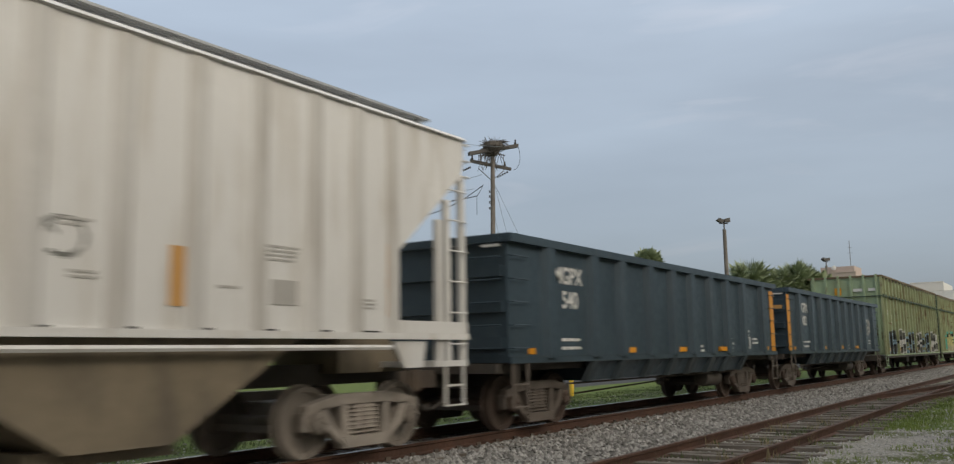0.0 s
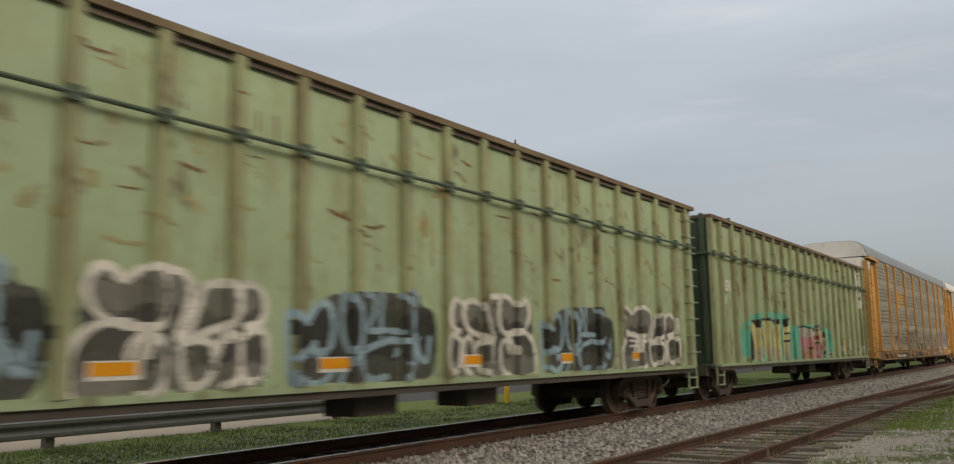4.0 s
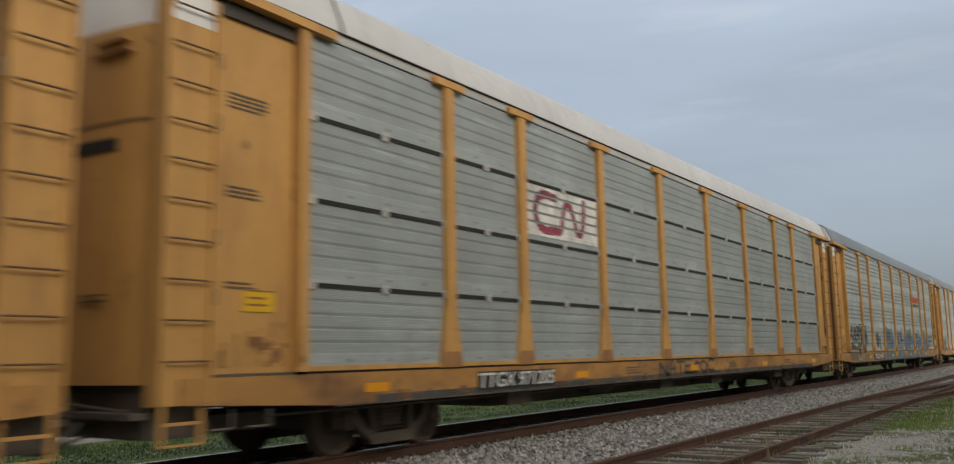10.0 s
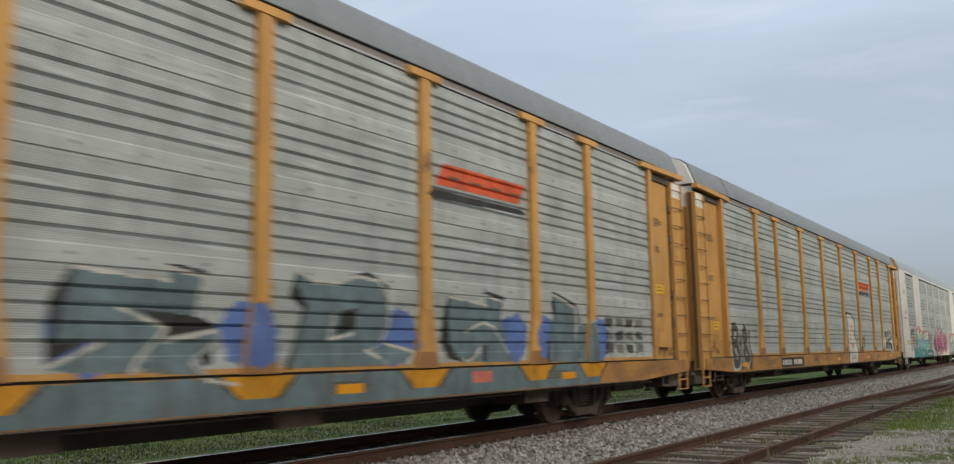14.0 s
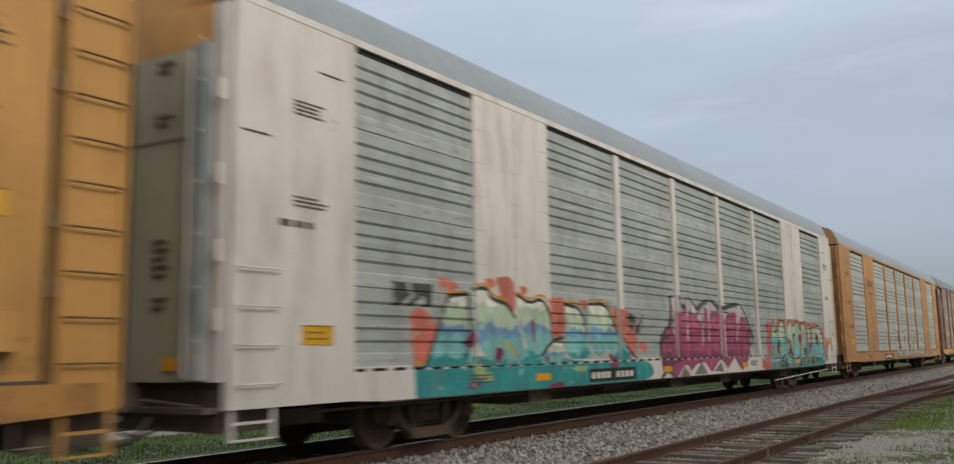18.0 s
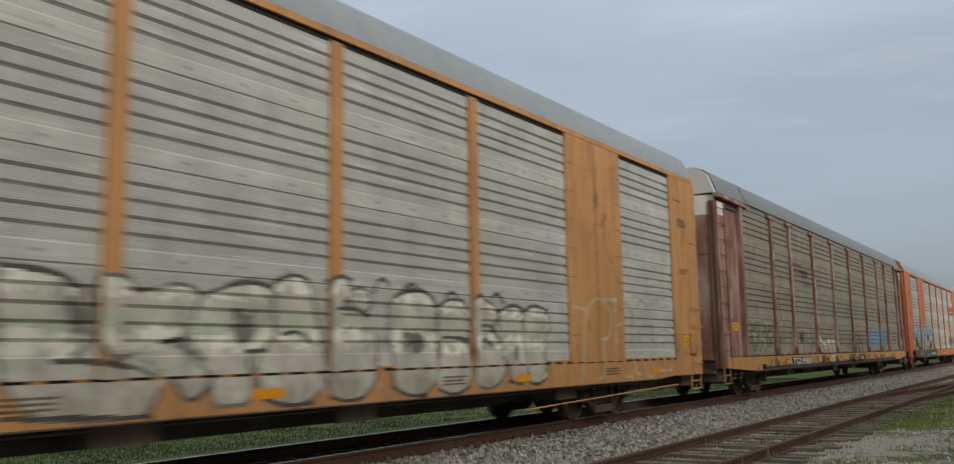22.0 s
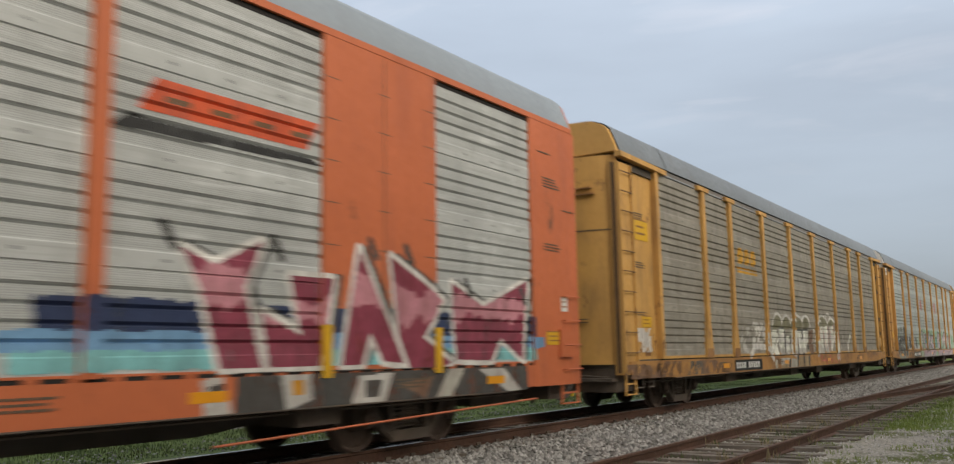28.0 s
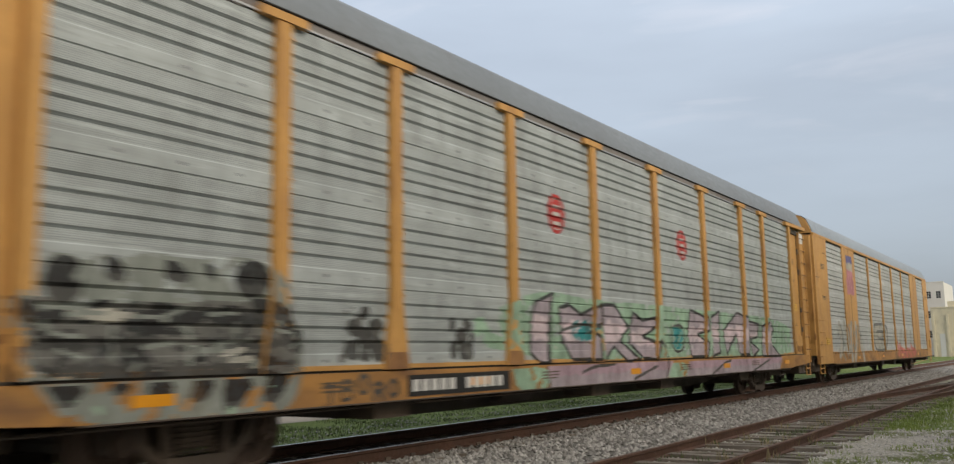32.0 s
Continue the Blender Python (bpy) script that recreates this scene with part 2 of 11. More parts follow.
def panel_mat(name, col, dirt, amount):
    """Galvanised screen panel: dull zinc with rows of small punched holes and streaked grime."""
    m = stuff_mat(name, col, 0.55, 0.08, 0.16, 0.9, 9.0, dirt, amount, 2.2, bump=0.0)
    n, l = m.node_tree.nodes, m.node_tree.links
    bs = n["Principled BSDF"]
    src = bs.inputs["Base Color"].links[0].from_socket
    co = n.new("ShaderNodeTexCoord")
    mp = n.new("ShaderNodeMapping")
    mp.inputs["Scale"].default_value = (0.0, 1.0, 1.0)
    vo = n.new("ShaderNodeTexVoronoi")
    vo.inputs["Scale"].default_value, vo.inputs["Randomness"].default_value = 48.0, 0.0
    l.new(co.outputs["Object"], mp.inputs["Vector"])
    l.new(mp.outputs[0], vo.inputs["Vector"])
    rg = n.new("ShaderNodeMapRange")
    rg.inputs["From Min"].default_value, rg.inputs["From Max"].default_value = 0.34, 0.28
    rg.inputs["To Max"].default_value = 0.34
    l.new(vo.outputs["Distance"], rg.inputs["Value"])
    sx = n.new("ShaderNodeSeparateXYZ")
    l.new(co.outputs["Object"], sx.inputs[0])
    plain = n.new("ShaderNodeMath")              # the pressed band at the foot has no holes
    plain.operation, plain.inputs[1].default_value = "GREATER_THAN", 0.19
    l.new(sx.outputs["Z"], plain.inputs[0])
    both = n.new("ShaderNodeMath")
    both.operation = "MULTIPLY"
    l.new(rg.outputs[0], both.inputs[0])
    l.new(plain.outputs[0], both.inputs[1])
    mi = n.new("ShaderNodeMix")
    mi.data_type = "RGBA"
    mi.inputs[7].default_value = (0.03, 0.03, 0.03, 1)
    l.new(both.outputs[0], mi.inputs[0])
    l.new(src, mi.inputs[6])
    # Short slots stand in a row along the plain band.
    fr = n.new("ShaderNodeMath")
    fr.operation = "PINGPONG"
    fr.inputs[1].default_value = 0.36
    l.new(sx.outputs["Y"], fr.inputs[0])
    wide = n.new("ShaderNodeMath")
    wide.operation, wide.inputs[1].default_value = "LESS_THAN", 0.035
    l.new(fr.outputs[0], wide.inputs[0])
    zz = n.new("ShaderNodeMath")
    zz.operation, zz.inputs[1].default_value, zz.inputs[2].default_value = "COMPARE", 0.105, 0.016
    l.new(sx.outputs["Z"], zz.inputs[0])
    row = n.new("ShaderNodeMath")
    row.operation = "MULTIPLY"
    l.new(wide.outputs[0], row.inputs[0])
    l.new(zz.outputs[0], row.inputs[1])
    soft_ = n.new("ShaderNodeMath")
    soft_.operation, soft_.inputs[1].default_value = "MULTIPLY", 0.6
    l.new(row.outputs[0], soft_.inputs[0])
    m2 = n.new("ShaderNodeMix")
    m2.data_type = "RGBA"
    m2.inputs[7].default_value = (0.04, 0.04, 0.04, 1)
    l.new(soft_.outputs[0], m2.inputs[0])
    l.new(mi.outputs[2], m2.inputs[6])
    # Grime and bare zinc lie in long rows along the sheet, broken up bay by bay.
    inf = n.new("ShaderNodeObjectInfo")
    off = n.new("ShaderNodeMath")
    off.operation, off.inputs[1].default_value = "MULTIPLY", 91.0
    mv = n.new("ShaderNodeVectorMath")
    l.new(inf.outputs["Random"], off.inputs[0])
    l.new(co.outputs["Object"], mv.inputs[0])
    l.new(off.outputs[0], mv.inputs[1])
    last = m2.outputs[2]
    for stretch, lo_, hi_, top_, colour in (((1.0, 0.5, 14.0), 0.50, 0.70, 0.55, dirt), ((1.0, 0.8, 10.0), 0.56, 0.74, 0.60, [min(1.0, q * 1.45) for q in col]), ((1.0, 2.2, 2.2), 0.55, 0.78, 0.35, [q * 0.75 for q in dirt])):
        mq = n.new("ShaderNodeMapping")
        mq.inputs["Scale"].default_value = stretch
        mq.inputs["Location"].default_value = (0.0, 3.1 * top_ * 10, 7.0 * lo_)
        nq = n.new("ShaderNodeTexNoise")
        nq.inputs["Scale"].default_value, nq.inputs["Detail"].default_value, nq.inputs["Roughness"].default_value = 1.1, 6.0, 0.62
        rq = n.new("ShaderNodeMapRange")
        rq.inputs["From Min"].default_value, rq.inputs["From Max"].default_value, rq.inputs["To Max"].default_value = lo_, hi_, top_
        mm = n.new("ShaderNodeMix")
        mm.data_type = "RGBA"
        mm.inputs[7].default_value = (*colour, 1)
        l.new(mv.outputs[0], mq.inputs["Vector"])
        l.new(mq.outputs[0], nq.inputs["Vector"])
        l.new(nq.outputs[0], rq.inputs["Value"])
        l.new(rq.outputs[0], mm.inputs[0])
        l.new(last, mm.inputs[6])
        last = mm.outputs[2]
    l.new(last, bs.inputs["Base Color"])
    return m


def flat_mat(name, col, rough=0.55):
    return stuff_mat(name, col, rough, 0.0, 0.10, 1.2, 20.0, bump=0.05)


RUST = (0.13, 0.06, 0.035)
GRIME = (0.07, 0.06, 0.05)
M = {
    "yellow": stuff_mat("yellow paint", (0.50, 0.275, 0.085), 0.55, 0, 0.14, 0.5, 9, (0.30, 0.15, 0.06), 0.45, 2.0, RUST, 0.25),
    "tan": stuff_mat("faded tan paint", (0.46, 0.24, 0.095), 0.6, 0, 0.14, 0.5, 9, (0.26, 0.14, 0.07), 0.5, 2.0, RUST, 0.35),
    "white": stuff_mat("dull white paint", (0.62, 0.60, 0.585), 0.5, 0, 0.08, 0.5, 9, (0.42, 0.38, 0.35), 0.5, 2.0, RUST, 0.05),
    "brown": stuff_mat("faded maroon paint", (0.23, 0.11, 0.09), 0.6, 0, 0.2, 0.6, 9, (0.46, 0.37, 0.34), 0.58, 2.0, RUST, 0.3),
    "orange": stuff_mat("orange paint", (0.50, 0.138, 0.055), 0.5, 0, 0.12, 0.5, 9, (0.34, 0.10, 0.05), 0.4, 2.0, RUST, 0.15),
    "ochre": stuff_mat("dull ochre paint", (0.53, 0.30, 0.088), 0.6, 0, 0.14, 0.5, 9, (0.26, 0.15, 0.06), 0.5, 2.0, RUST, 0.3),
    "roof": stuff_mat("grey roof sheet", (0.165, 0.185, 0.20), 0.5, 0.15, 0.12, 0.4, 10, (0.14, 0.14, 0.145), 0.4, 1.5),
    "fascia": stuff_mat("grey brown fascia paint", (0.20, 0.185, 0.175), 0.6, 0, 0.14, 0.5, 9, (0.12, 0.10, 0.09), 0.4, 0.6),
    "fascia_white": stuff_mat("dull white fascia paint", (0.44, 0.43, 0.41), 0.6, 0, 0.1, 0.5, 9, (0.30, 0.26, 0.22), 0.4, 0.6),
    # Rungs look dark from below; that shade is put in this brown.
    "rung": stuff_mat("shade-darkened brown rung paint", (0.13, 0.075, 0.038), 0.7, 0, 0.3, 2.0, 12),
    "roof_white": stuff_mat("white roof sheet", (0.49, 0.485, 0.475), 0.45, 0.1, 0.1, 0.4, 10, (0.35, 0.33, 0.31), 0.4, 1.5),
    # Brighter copy of roof_white; it offsets the shade on the end plates.
    "cap_white": stuff_mat("brightened white end paint", (0.70, 0.69, 0.67), 0.5, 0, 0.08, 0.5, 9, (0.42, 0.38, 0.34), 0.4, 2.0),
    "roof_blue": stuff_mat("blue grey roof sheet", (0.25, 0.285, 0.315), 0.45, 0.15, 0.1, 0.4, 10, (0.2, 0.22, 0.24), 0.4, 1.5),
    "panel": panel_mat("zinc screen panel", (0.395, 0.435, 0.44), (0.235, 0.255, 0.25), 0.46),
    "panel_dirty": panel_mat("grimy screen panel", (0.295, 0.275, 0.235), (0.165, 0.15, 0.122), 0.52),
    "panel_clean": panel_mat("bright screen panel", (0.46, 0.48, 0.475), (0.29, 0.30, 0.29), 0.38),
    "panel_grey": panel_mat("smooth grey screen panel", (0.315, 0.35, 0.35), (0.25, 0.27, 0.27), 0.3),
    "steel": stuff_mat("galvanised steel", (0.42, 0.43, 0.43), 0.4, 0.6, 0.15, 0.8, 12),
    # Black raised a little: the haze over dark parts is put in the colour.
    "dark": stuff_mat("dusty underframe, haze-lifted black", (0.075, 0.066, 0.057), 0.8, 0, 0.3, 1.0, 8, (0.08, 0.06, 0.045), 0.4),
    "bogie": stuff_mat("dusty brown cast steel", (0.15, 0.125, 0.105), 0.8, 0.1, 0.3, 2.0, 16, (0.19, 0.165, 0.145), 0.5),
    "bogie_dark": stuff_mat("greasy cast steel", (0.10, 0.08, 0.066), 0.75, 0.0, 0.3, 2.0, 16, (0.17, 0.125, 0.09), 0.5),
    "wheel": stuff_mat("rusty wheel", (0.10, 0.072, 0.058), 0.75, 0.05, 0.3, 2.0, 16, (0.12, 0.08, 0.06), 0.4),
    "wheel_pale": stuff_mat("dust-caked wheel", (0.24, 0.21, 0.18), 0.85, 0.0, 0.25, 2.0, 16, (0.14, 0.115, 0.095), 0.45),
    # Darker than the hopper sheets: shading at the post sides is in this colour.
    "hopper_post": stuff_mat("shade-darkened, grimy off-white post paint", (0.54, 0.525, 0.50), 0.5, 0, 0.08, 0.5, 8, (0.36, 0.33, 0.29), 0.5, 2.5),
    "gondola": stuff_mat("dark green paint", (0.044, 0.066, 0.085), 0.38, 0, 0.2, 0.5, 8, (0.085, 0.105, 0.118), 0.3, 2.5),
    # Paler copy of the gondola paint: lit look of lower posts, worn sill edges.
    "gondola_pale": stuff_mat("paler dark gondola paint", (0.056, 0.073, 0.083), 0.6, 0, 0.3, 0.9, 12, (0.10, 0.105, 0.105), 0.4, 2.5),
    "green": stuff_mat("faded pale green paint", (0.295, 0.38, 0.245), 0.65, 0, 0.14, 0.45, 7, (0.23, 0.245, 0.125), 0.5, 1.6, (0.10, 0.055, 0.03), 0.45),
    # Darker copy of the green; the posts' shading is put in it along with wear.
    "green_post": stuff_mat("weathered, shade-darkened green post paint", (0.27, 0.30, 0.17), 0.7, 0, 0.2, 0.8, 9, (0.16, 0.13, 0.07), 0.55, 2.0, (0.10, 0.055, 0.03), 0.5),
    "rim": stuff_mat("rust-browned green rim", (0.15, 0.115, 0.07), 0.8, 0, 0.3, 1.0, 9, (0.09, 0.05, 0.035), 0.5, 0.6, (0.22, 0.25, 0.14), 0.35),
    "end_rust": stuff_mat("rust-browned door paint", (0.16, 0.075, 0.035), 0.75, 0, 0.3, 0.6, 9, (0.30, 0.16, 0.05), 0.45, 2.0, (0.06, 0.035, 0.025), 0.4),
    "foot_brown": stuff_mat("dark maroon foot paint", (0.105, 0.045, 0.035), 0.7, 0, 0.2, 1.0, 9),
    "post_rust": stuff_mat("browned post foot paint", (0.30, 0.155, 0.06), 0.7, 0, 0.2, 1.0, 9, RUST, 0.5, 1.5),
    "green_end": stuff_mat("dark green end paint", (0.055, 0.085, 0.06), 0.6, 0, 0.2, 0.6, 8, (0.10, 0.10, 0.07), 0.4, 1.6, RUST, 0.3),
    "hopper": stuff_mat("off-white paint", (0.66, 0.652, 0.635), 0.45, 0, 0.06, 0.5, 8, (0.44, 0.40, 0.34), 0.45, 2.5),
    # Grey-brown, darker than the body, for chutes, gates and bolster wall.
    "hopper_low": stuff_mat("grey-brown slope sheet", (0.20, 0.165, 0.115), 0.7, 0, 0.15, 0.6, 8, (0.10, 0.085, 0.065), 0.5, 1.5),
    "reflector": flat_mat("amber reflector", (0.68, 0.29, 0.015), 0.35),
    "strip": flat_mat("faded orange strip", (0.55, 0.30, 0.10), 0.5),
    "faint": flat_mat("faded grey lettering", (0.40, 0.385, 0.36)),
    "creamdoor": stuff_mat("cream painted door", (0.52, 0.48, 0.35), 0.55, 0, 0.1, 0.5, 9, (0.30, 0.27, 0.18), 0.4, 2.0, RUST, 0.2),
    "doorolive": stuff_mat("dull olive grey door paint", (0.33, 0.325, 0.25), 0.6, 0, 0.12, 0.5, 9, (0.20, 0.20, 0.17), 0.45, 2.0),
    "peeled": stuff_mat("peeled blue grey paint", (0.24, 0.275, 0.30), 0.5, 0.1, 0.12, 0.5, 9, (0.58, 0.57, 0.55), 0.5, 1.2),
    # Browner tan for the return by the end door; its shadow is in the colour.
    "end_tan": stuff_mat("shade-darkened rusty tan paint", (0.26, 0.125, 0.055), 0.7, 0, 0.2, 0.5, 9, (0.13, 0.065, 0.035), 0.5, 2.0, RUST, 0.5),
    "yellow_sill": stuff_mat("grimy yellow sill paint", (0.40, 0.205, 0.06), 0.6, 0, 0.2, 0.5, 7, (0.16, 0.085, 0.045), 0.6, 0.6, RUST, 0.4),
    "bogie_pale": stuff_mat("pale dusty cast steel", (0.36, 0.32, 0.28), 0.85, 0, 0.25, 2.0, 16, (0.21, 0.18, 0.15), 0.5),
    "label": flat_mat("yellow placard", (0.62, 0.36, 0.02), 0.4),
    "black": flat_mat("black paint", (0.02, 0.02, 0.02)),
    "ink": flat_mat("dark lettering", (0.10, 0.075, 0.05)),
    "chalk": flat_mat("white lettering", (0.62, 0.62, 0.60)),
    # Near-black fill for slots and joints; an opening's shade is put in the colour.
    "gap": flat_mat("dark slot fill", (0.02, 0.019, 0.018), 0.9),
    "rail": stuff_mat("rusty rail", (0.115, 0.062, 0.043), 0.75, 0.2, 0.25, 1.5, 20, (0.07, 0.045, 0.035), 0.4, shift=False),
    "railtop": stuff_mat("polished rail head", (0.60, 0.58, 0.56), 0.28, 0.95, 0.1, 1.5, 20, shift=False),
    "tie": stuff_mat("weathered oak sleeper", (0.19, 0.165, 0.14), 0.9, 0, 0.3, 1.5, 25, (0.08, 0.065, 0.05), 0.5, 0.3),
    "ballast": ground_mat("grey ballast bed", [(0.05, 0.047, 0.043), (0.15, 0.145, 0.135), (0.32, 0.31, 0.29)], 12, 5, 0.9),
    "verge": ground_mat("gravelly verge", [(0.17, 0.16, 0.135), (0.31, 0.29, 0.25), (0.48, 0.455, 0.41)], 26, 6, patch=(0.11, 0.125, 0.045), amount=0.42, pscale=0.8),
    "meadow": ground_mat("green turf", [(0.065, 0.095, 0.024), (0.115, 0.16, 0.042), (0.18, 0.21, 0.075)], 22, 6, 0.8),
    "dirt": ground_mat("sandy dirt", [(0.28, 0.245, 0.20), (0.38, 0.335, 0.28)], 30, 4, 0.3),
    "asphalt": ground_mat("old asphalt", [(0.05, 0.05, 0.052), (0.075, 0.075, 0.077)], 60, 4, 0.2),
    "grass": stuff_mat("grass blades", (0.075, 0.108, 0.034), 0.6, 0, 0.35, 0.6, 3.0, (0.17, 0.16, 0.06), 0.4, bump=0, shift=False),
    "lawn": stuff_mat("bright lawn blades", (0.185, 0.245, 0.055), 0.6, 0, 0.35, 0.6, 3.0, (0.22, 0.20, 0.08), 0.35, bump=0, shift=False),
    "dry": stuff_mat("dry grass", (0.26, 0.22, 0.12), 0.8, 0, 0.25, 0.6, 3.0, bump=0, shift=False),
    "stone": stuff_mat("ballast stones", (0.29, 0.28, 0.265), 0.9, 0, 0.55, 6.0, 30.0, bump=0.2, shift=False),
    "zinc": stuff_mat("weathered guard rail", (0.16, 0.165, 0.17), 0.55, 0.3, 0.15, 0.6, 8, (0.2, 0.18, 0.16), 0.4),
    "wood": stuff_mat("grey weathered pole wood", (0.16, 0.145, 0.13), 0.9, 0, 0.25, 0.8, 18, (0.09, 0.08, 0.07), 0.5, 0.3),
    "wood_dark": stuff_mat("dark crossarm wood", (0.085, 0.08, 0.075), 0.9, 0, 0.25, 0.8, 18),
    "twig": stuff_mat("dead sticks", (0.10, 0.09, 0.08), 0.95, 0, 0.3, 2.0, 20),
    "wire": flat_mat("wire", (0.05, 0.055, 0.06), 0.6),
    "wire_thin": flat_mat("thin grey wire", (0.16, 0.18, 0.20), 0.6),
    "insulator": flat_mat("dark insulator", (0.035, 0.03, 0.03), 0.3),
    "stucco": stuff_mat("cream stucco", (0.66, 0.60, 0.42), 0.85, 0, 0.07, 0.4, 6, (0.40, 0.36, 0.27), 0.45, 2.0),
    "frame_red": flat_mat("red window frame", (0.22, 0.045, 0.035)),
    "pane": stuff_mat("dark window pane", (0.03, 0.035, 0.04), 0.12, 0, 0.1, bump=0.0, spec=0.6),
    "farwall": stuff_mat("pinkish stucco", (0.42, 0.35, 0.31), 0.9, 0, 0.08, 0.1, 2),
    "farwhite": stuff_mat("white render", (0.60, 0.60, 0.58), 0.9, 0, 0.06, 0.1, 2),
    "creamwall": stuff_mat("cream rendered wall", (0.62, 0.56, 0.42), 0.9, 0, 0.08, 0.2, 3, (0.4, 0.36, 0.28), 0.4, 2.0),
    "palm": stuff_mat("palm leaves", (0.24, 0.29, 0.16), 0.55, 0, 0.35, 0.8, 5, (0.16, 0.15, 0.07), 0.35, bump=0),
    "bark": stuff_mat("palm trunk", (0.14, 0.115, 0.09), 0.95, 0, 0.3, 1.5, 14),
    "leaf": stuff_mat("tree leaves", (0.055, 0.085, 0.028), 0.7, 0, 0.4, 0.5, 4, bump=0),
    "bollard": flat_mat("yellow bollard paint", (0.62, 0.40, 0.03)),
}

# ---- ground and tracks ----
XN = -7.865                      # near rail of the main track, top of rail at z = 0
XC = XN - 0.755                  # its middle
GZ = -0.30


def field():
    """The ground as one sheet, from the siding to the road and out to the horizon."""
    xs = [-900, -300, -120, -60, -35, -29, -25.5, -24.8, -18.6, -17.2, -15.45, -12.2, -11.4, -10.6, -9.9, -7.4, -6.9, -6.4, -5.9, -5.0, -3.8, -3.4, -3.0, -2.6, -2.2, -1.8, -1.4, -1.0, -0.5, 0, 1, 2, 8, 30, 150, 900]
    zs = {-11.4: -0.26, -10.6: -0.22, -9.9: -0.20, -7.4: -0.19, -6.9: -0.24, -6.4: -0.34, -5.9: -0.43, -5.0: -0.45, -3.0: -0.44, -1.0: -0.44, 2: -0.44, 8: -0.44}
    ys = [-900, -200, -60, -25, -10] + [0.75 * i for i in range(0, 80)] + [64, 70, 80, 95, 120, 160, 220, 300, 450, 900]
    v, f, mi = [], [], []
    for y in ys:
        for x in xs:
            z = zs.get(x, -0.44 if x > -5 else GZ)
            if -30 < x < 8 and -10 < y < 60:
                z += 0.022 * noise.noise((x * 0.9, y * 0.5, 3.0))
            v.append((x, y, z))
    n = len(xs)
    for j in range(len(ys) - 1):
        for i in range(n - 1):
            f.append((j * n + i, j * n + i + 1, (j + 1) * n + i + 1, (j + 1) * n + i))
            xm, ym = (xs[i] + xs[i + 1]) / 2, (ys[j] + ys[j + 1]) / 2
            if -11.4 < xm < -5.9:
                k = 0
            elif -5.9 <= xm < -3.8 or (-5.9 <= xm < 30 and ym < 21.5 + 0.35 * xm + 4 * noise.noise((xm, ym * 0.5, 0))):
                k = 1
            elif -24.8 < xm < -18.6:
                k = 4
            elif -18.6 <= xm < -15.45 and ym < 18.5:
                k = 3
            else:
                k = 2
            mi.append(k)
    me = bpy.data.meshes.new("ground")
    me.from_pydata(v, [], f)
    for key in ("ballast", "verge", "meadow", "dirt", "asphalt"):
        me.materials.append(M[key])
    me.polygons.foreach_set("material_index", mi)
    return tagged(new("ground", me), "gravel, turf and a road strip beside the tracks", "ground", kind="structure")


ground = field()


def rail_outline(x):
    """A flat-bottomed rail, its head at z = 0, round the line x."""
    half = [(0.036, -0.002), (0.036, -0.036), (0.012, -0.05), (0.010, -0.135), (0.07, -0.152), (0.07, -0.168)]
    return [(x - a, b) for a, b in half] + [(x + a, b) for a, b in reversed(half)]


def straight_rail(parent, x, y0, y1, z, shiny):
    mb = Mb().prism([(a, b + z) for a, b in rail_outline(x)], "y", y0, y1)
    ob = part("rail", mb, M["rail"], parent, "rust-brown steel rail")
    top = Mb().box(x - 0.030, x + 0.030, y0, y1, z - 0.003, z)
    part("running_surface", top, M["railtop"] if shiny else M["rail"], ob, "bright worn top" if shiny else "dull rusty top")
    return ob


main_track = thing("main_track", "main railway track with rust-brown rails on grey ballast", "railway track", pose(0, 0, 0), kind="structure")
straight_rail(main_track, XN, -60, 420, 0, True)
straight_rail(main_track, XN - 1.51, -60, 420, 0, True)
tie_me = Mb().slab(-1.3, 1.3, -0.115, 0.115, -0.17, 0).mesh("tie", M["tie"])
TIES = 150
for i in range(TIES):
    part("tie", tie_me, M["tie"], main_track, at=(XC + random.uniform(-0.05, 0.05), -8 + i * 0.545 + random.uniform(-0.03, 0.03), -0.168))
plate_me = Mb().box(-0.1, 0.1, -0.09, 0.09, -0.015, 0.004).box(0.075, 0.1, -0.05, 0.05, 0.0, 0.045).box(-0.1, -0.075, -0.05, 0.05, 0.0, 0.045).mesh("tie_plate", M["bogie_dark"])
for i in range(TIES):
    part("tie_plate", plate_me, M["bogie_dark"], main_track, at=(XN, -8 + i * 0.545, -0.166))

siding = thing("siding_track", "half-buried siding with dull rusty rails and rotten sleepers", "railway track", pose(0, 0, 0), kind="structure")
SX, SZ = -5.525, -0.25
straight_rail(siding, SX, -20, 260, SZ, False)
straight_rail(siding, SX + 1.49, -20, 260, SZ, False)


def turnout_x(y):
    """How far the branch has moved aside at y."""
    d = max(0.0, y - 28.0)
    return 0.018 * d * d if d < 4 else 0.288 + 0.125 * (d - 4)


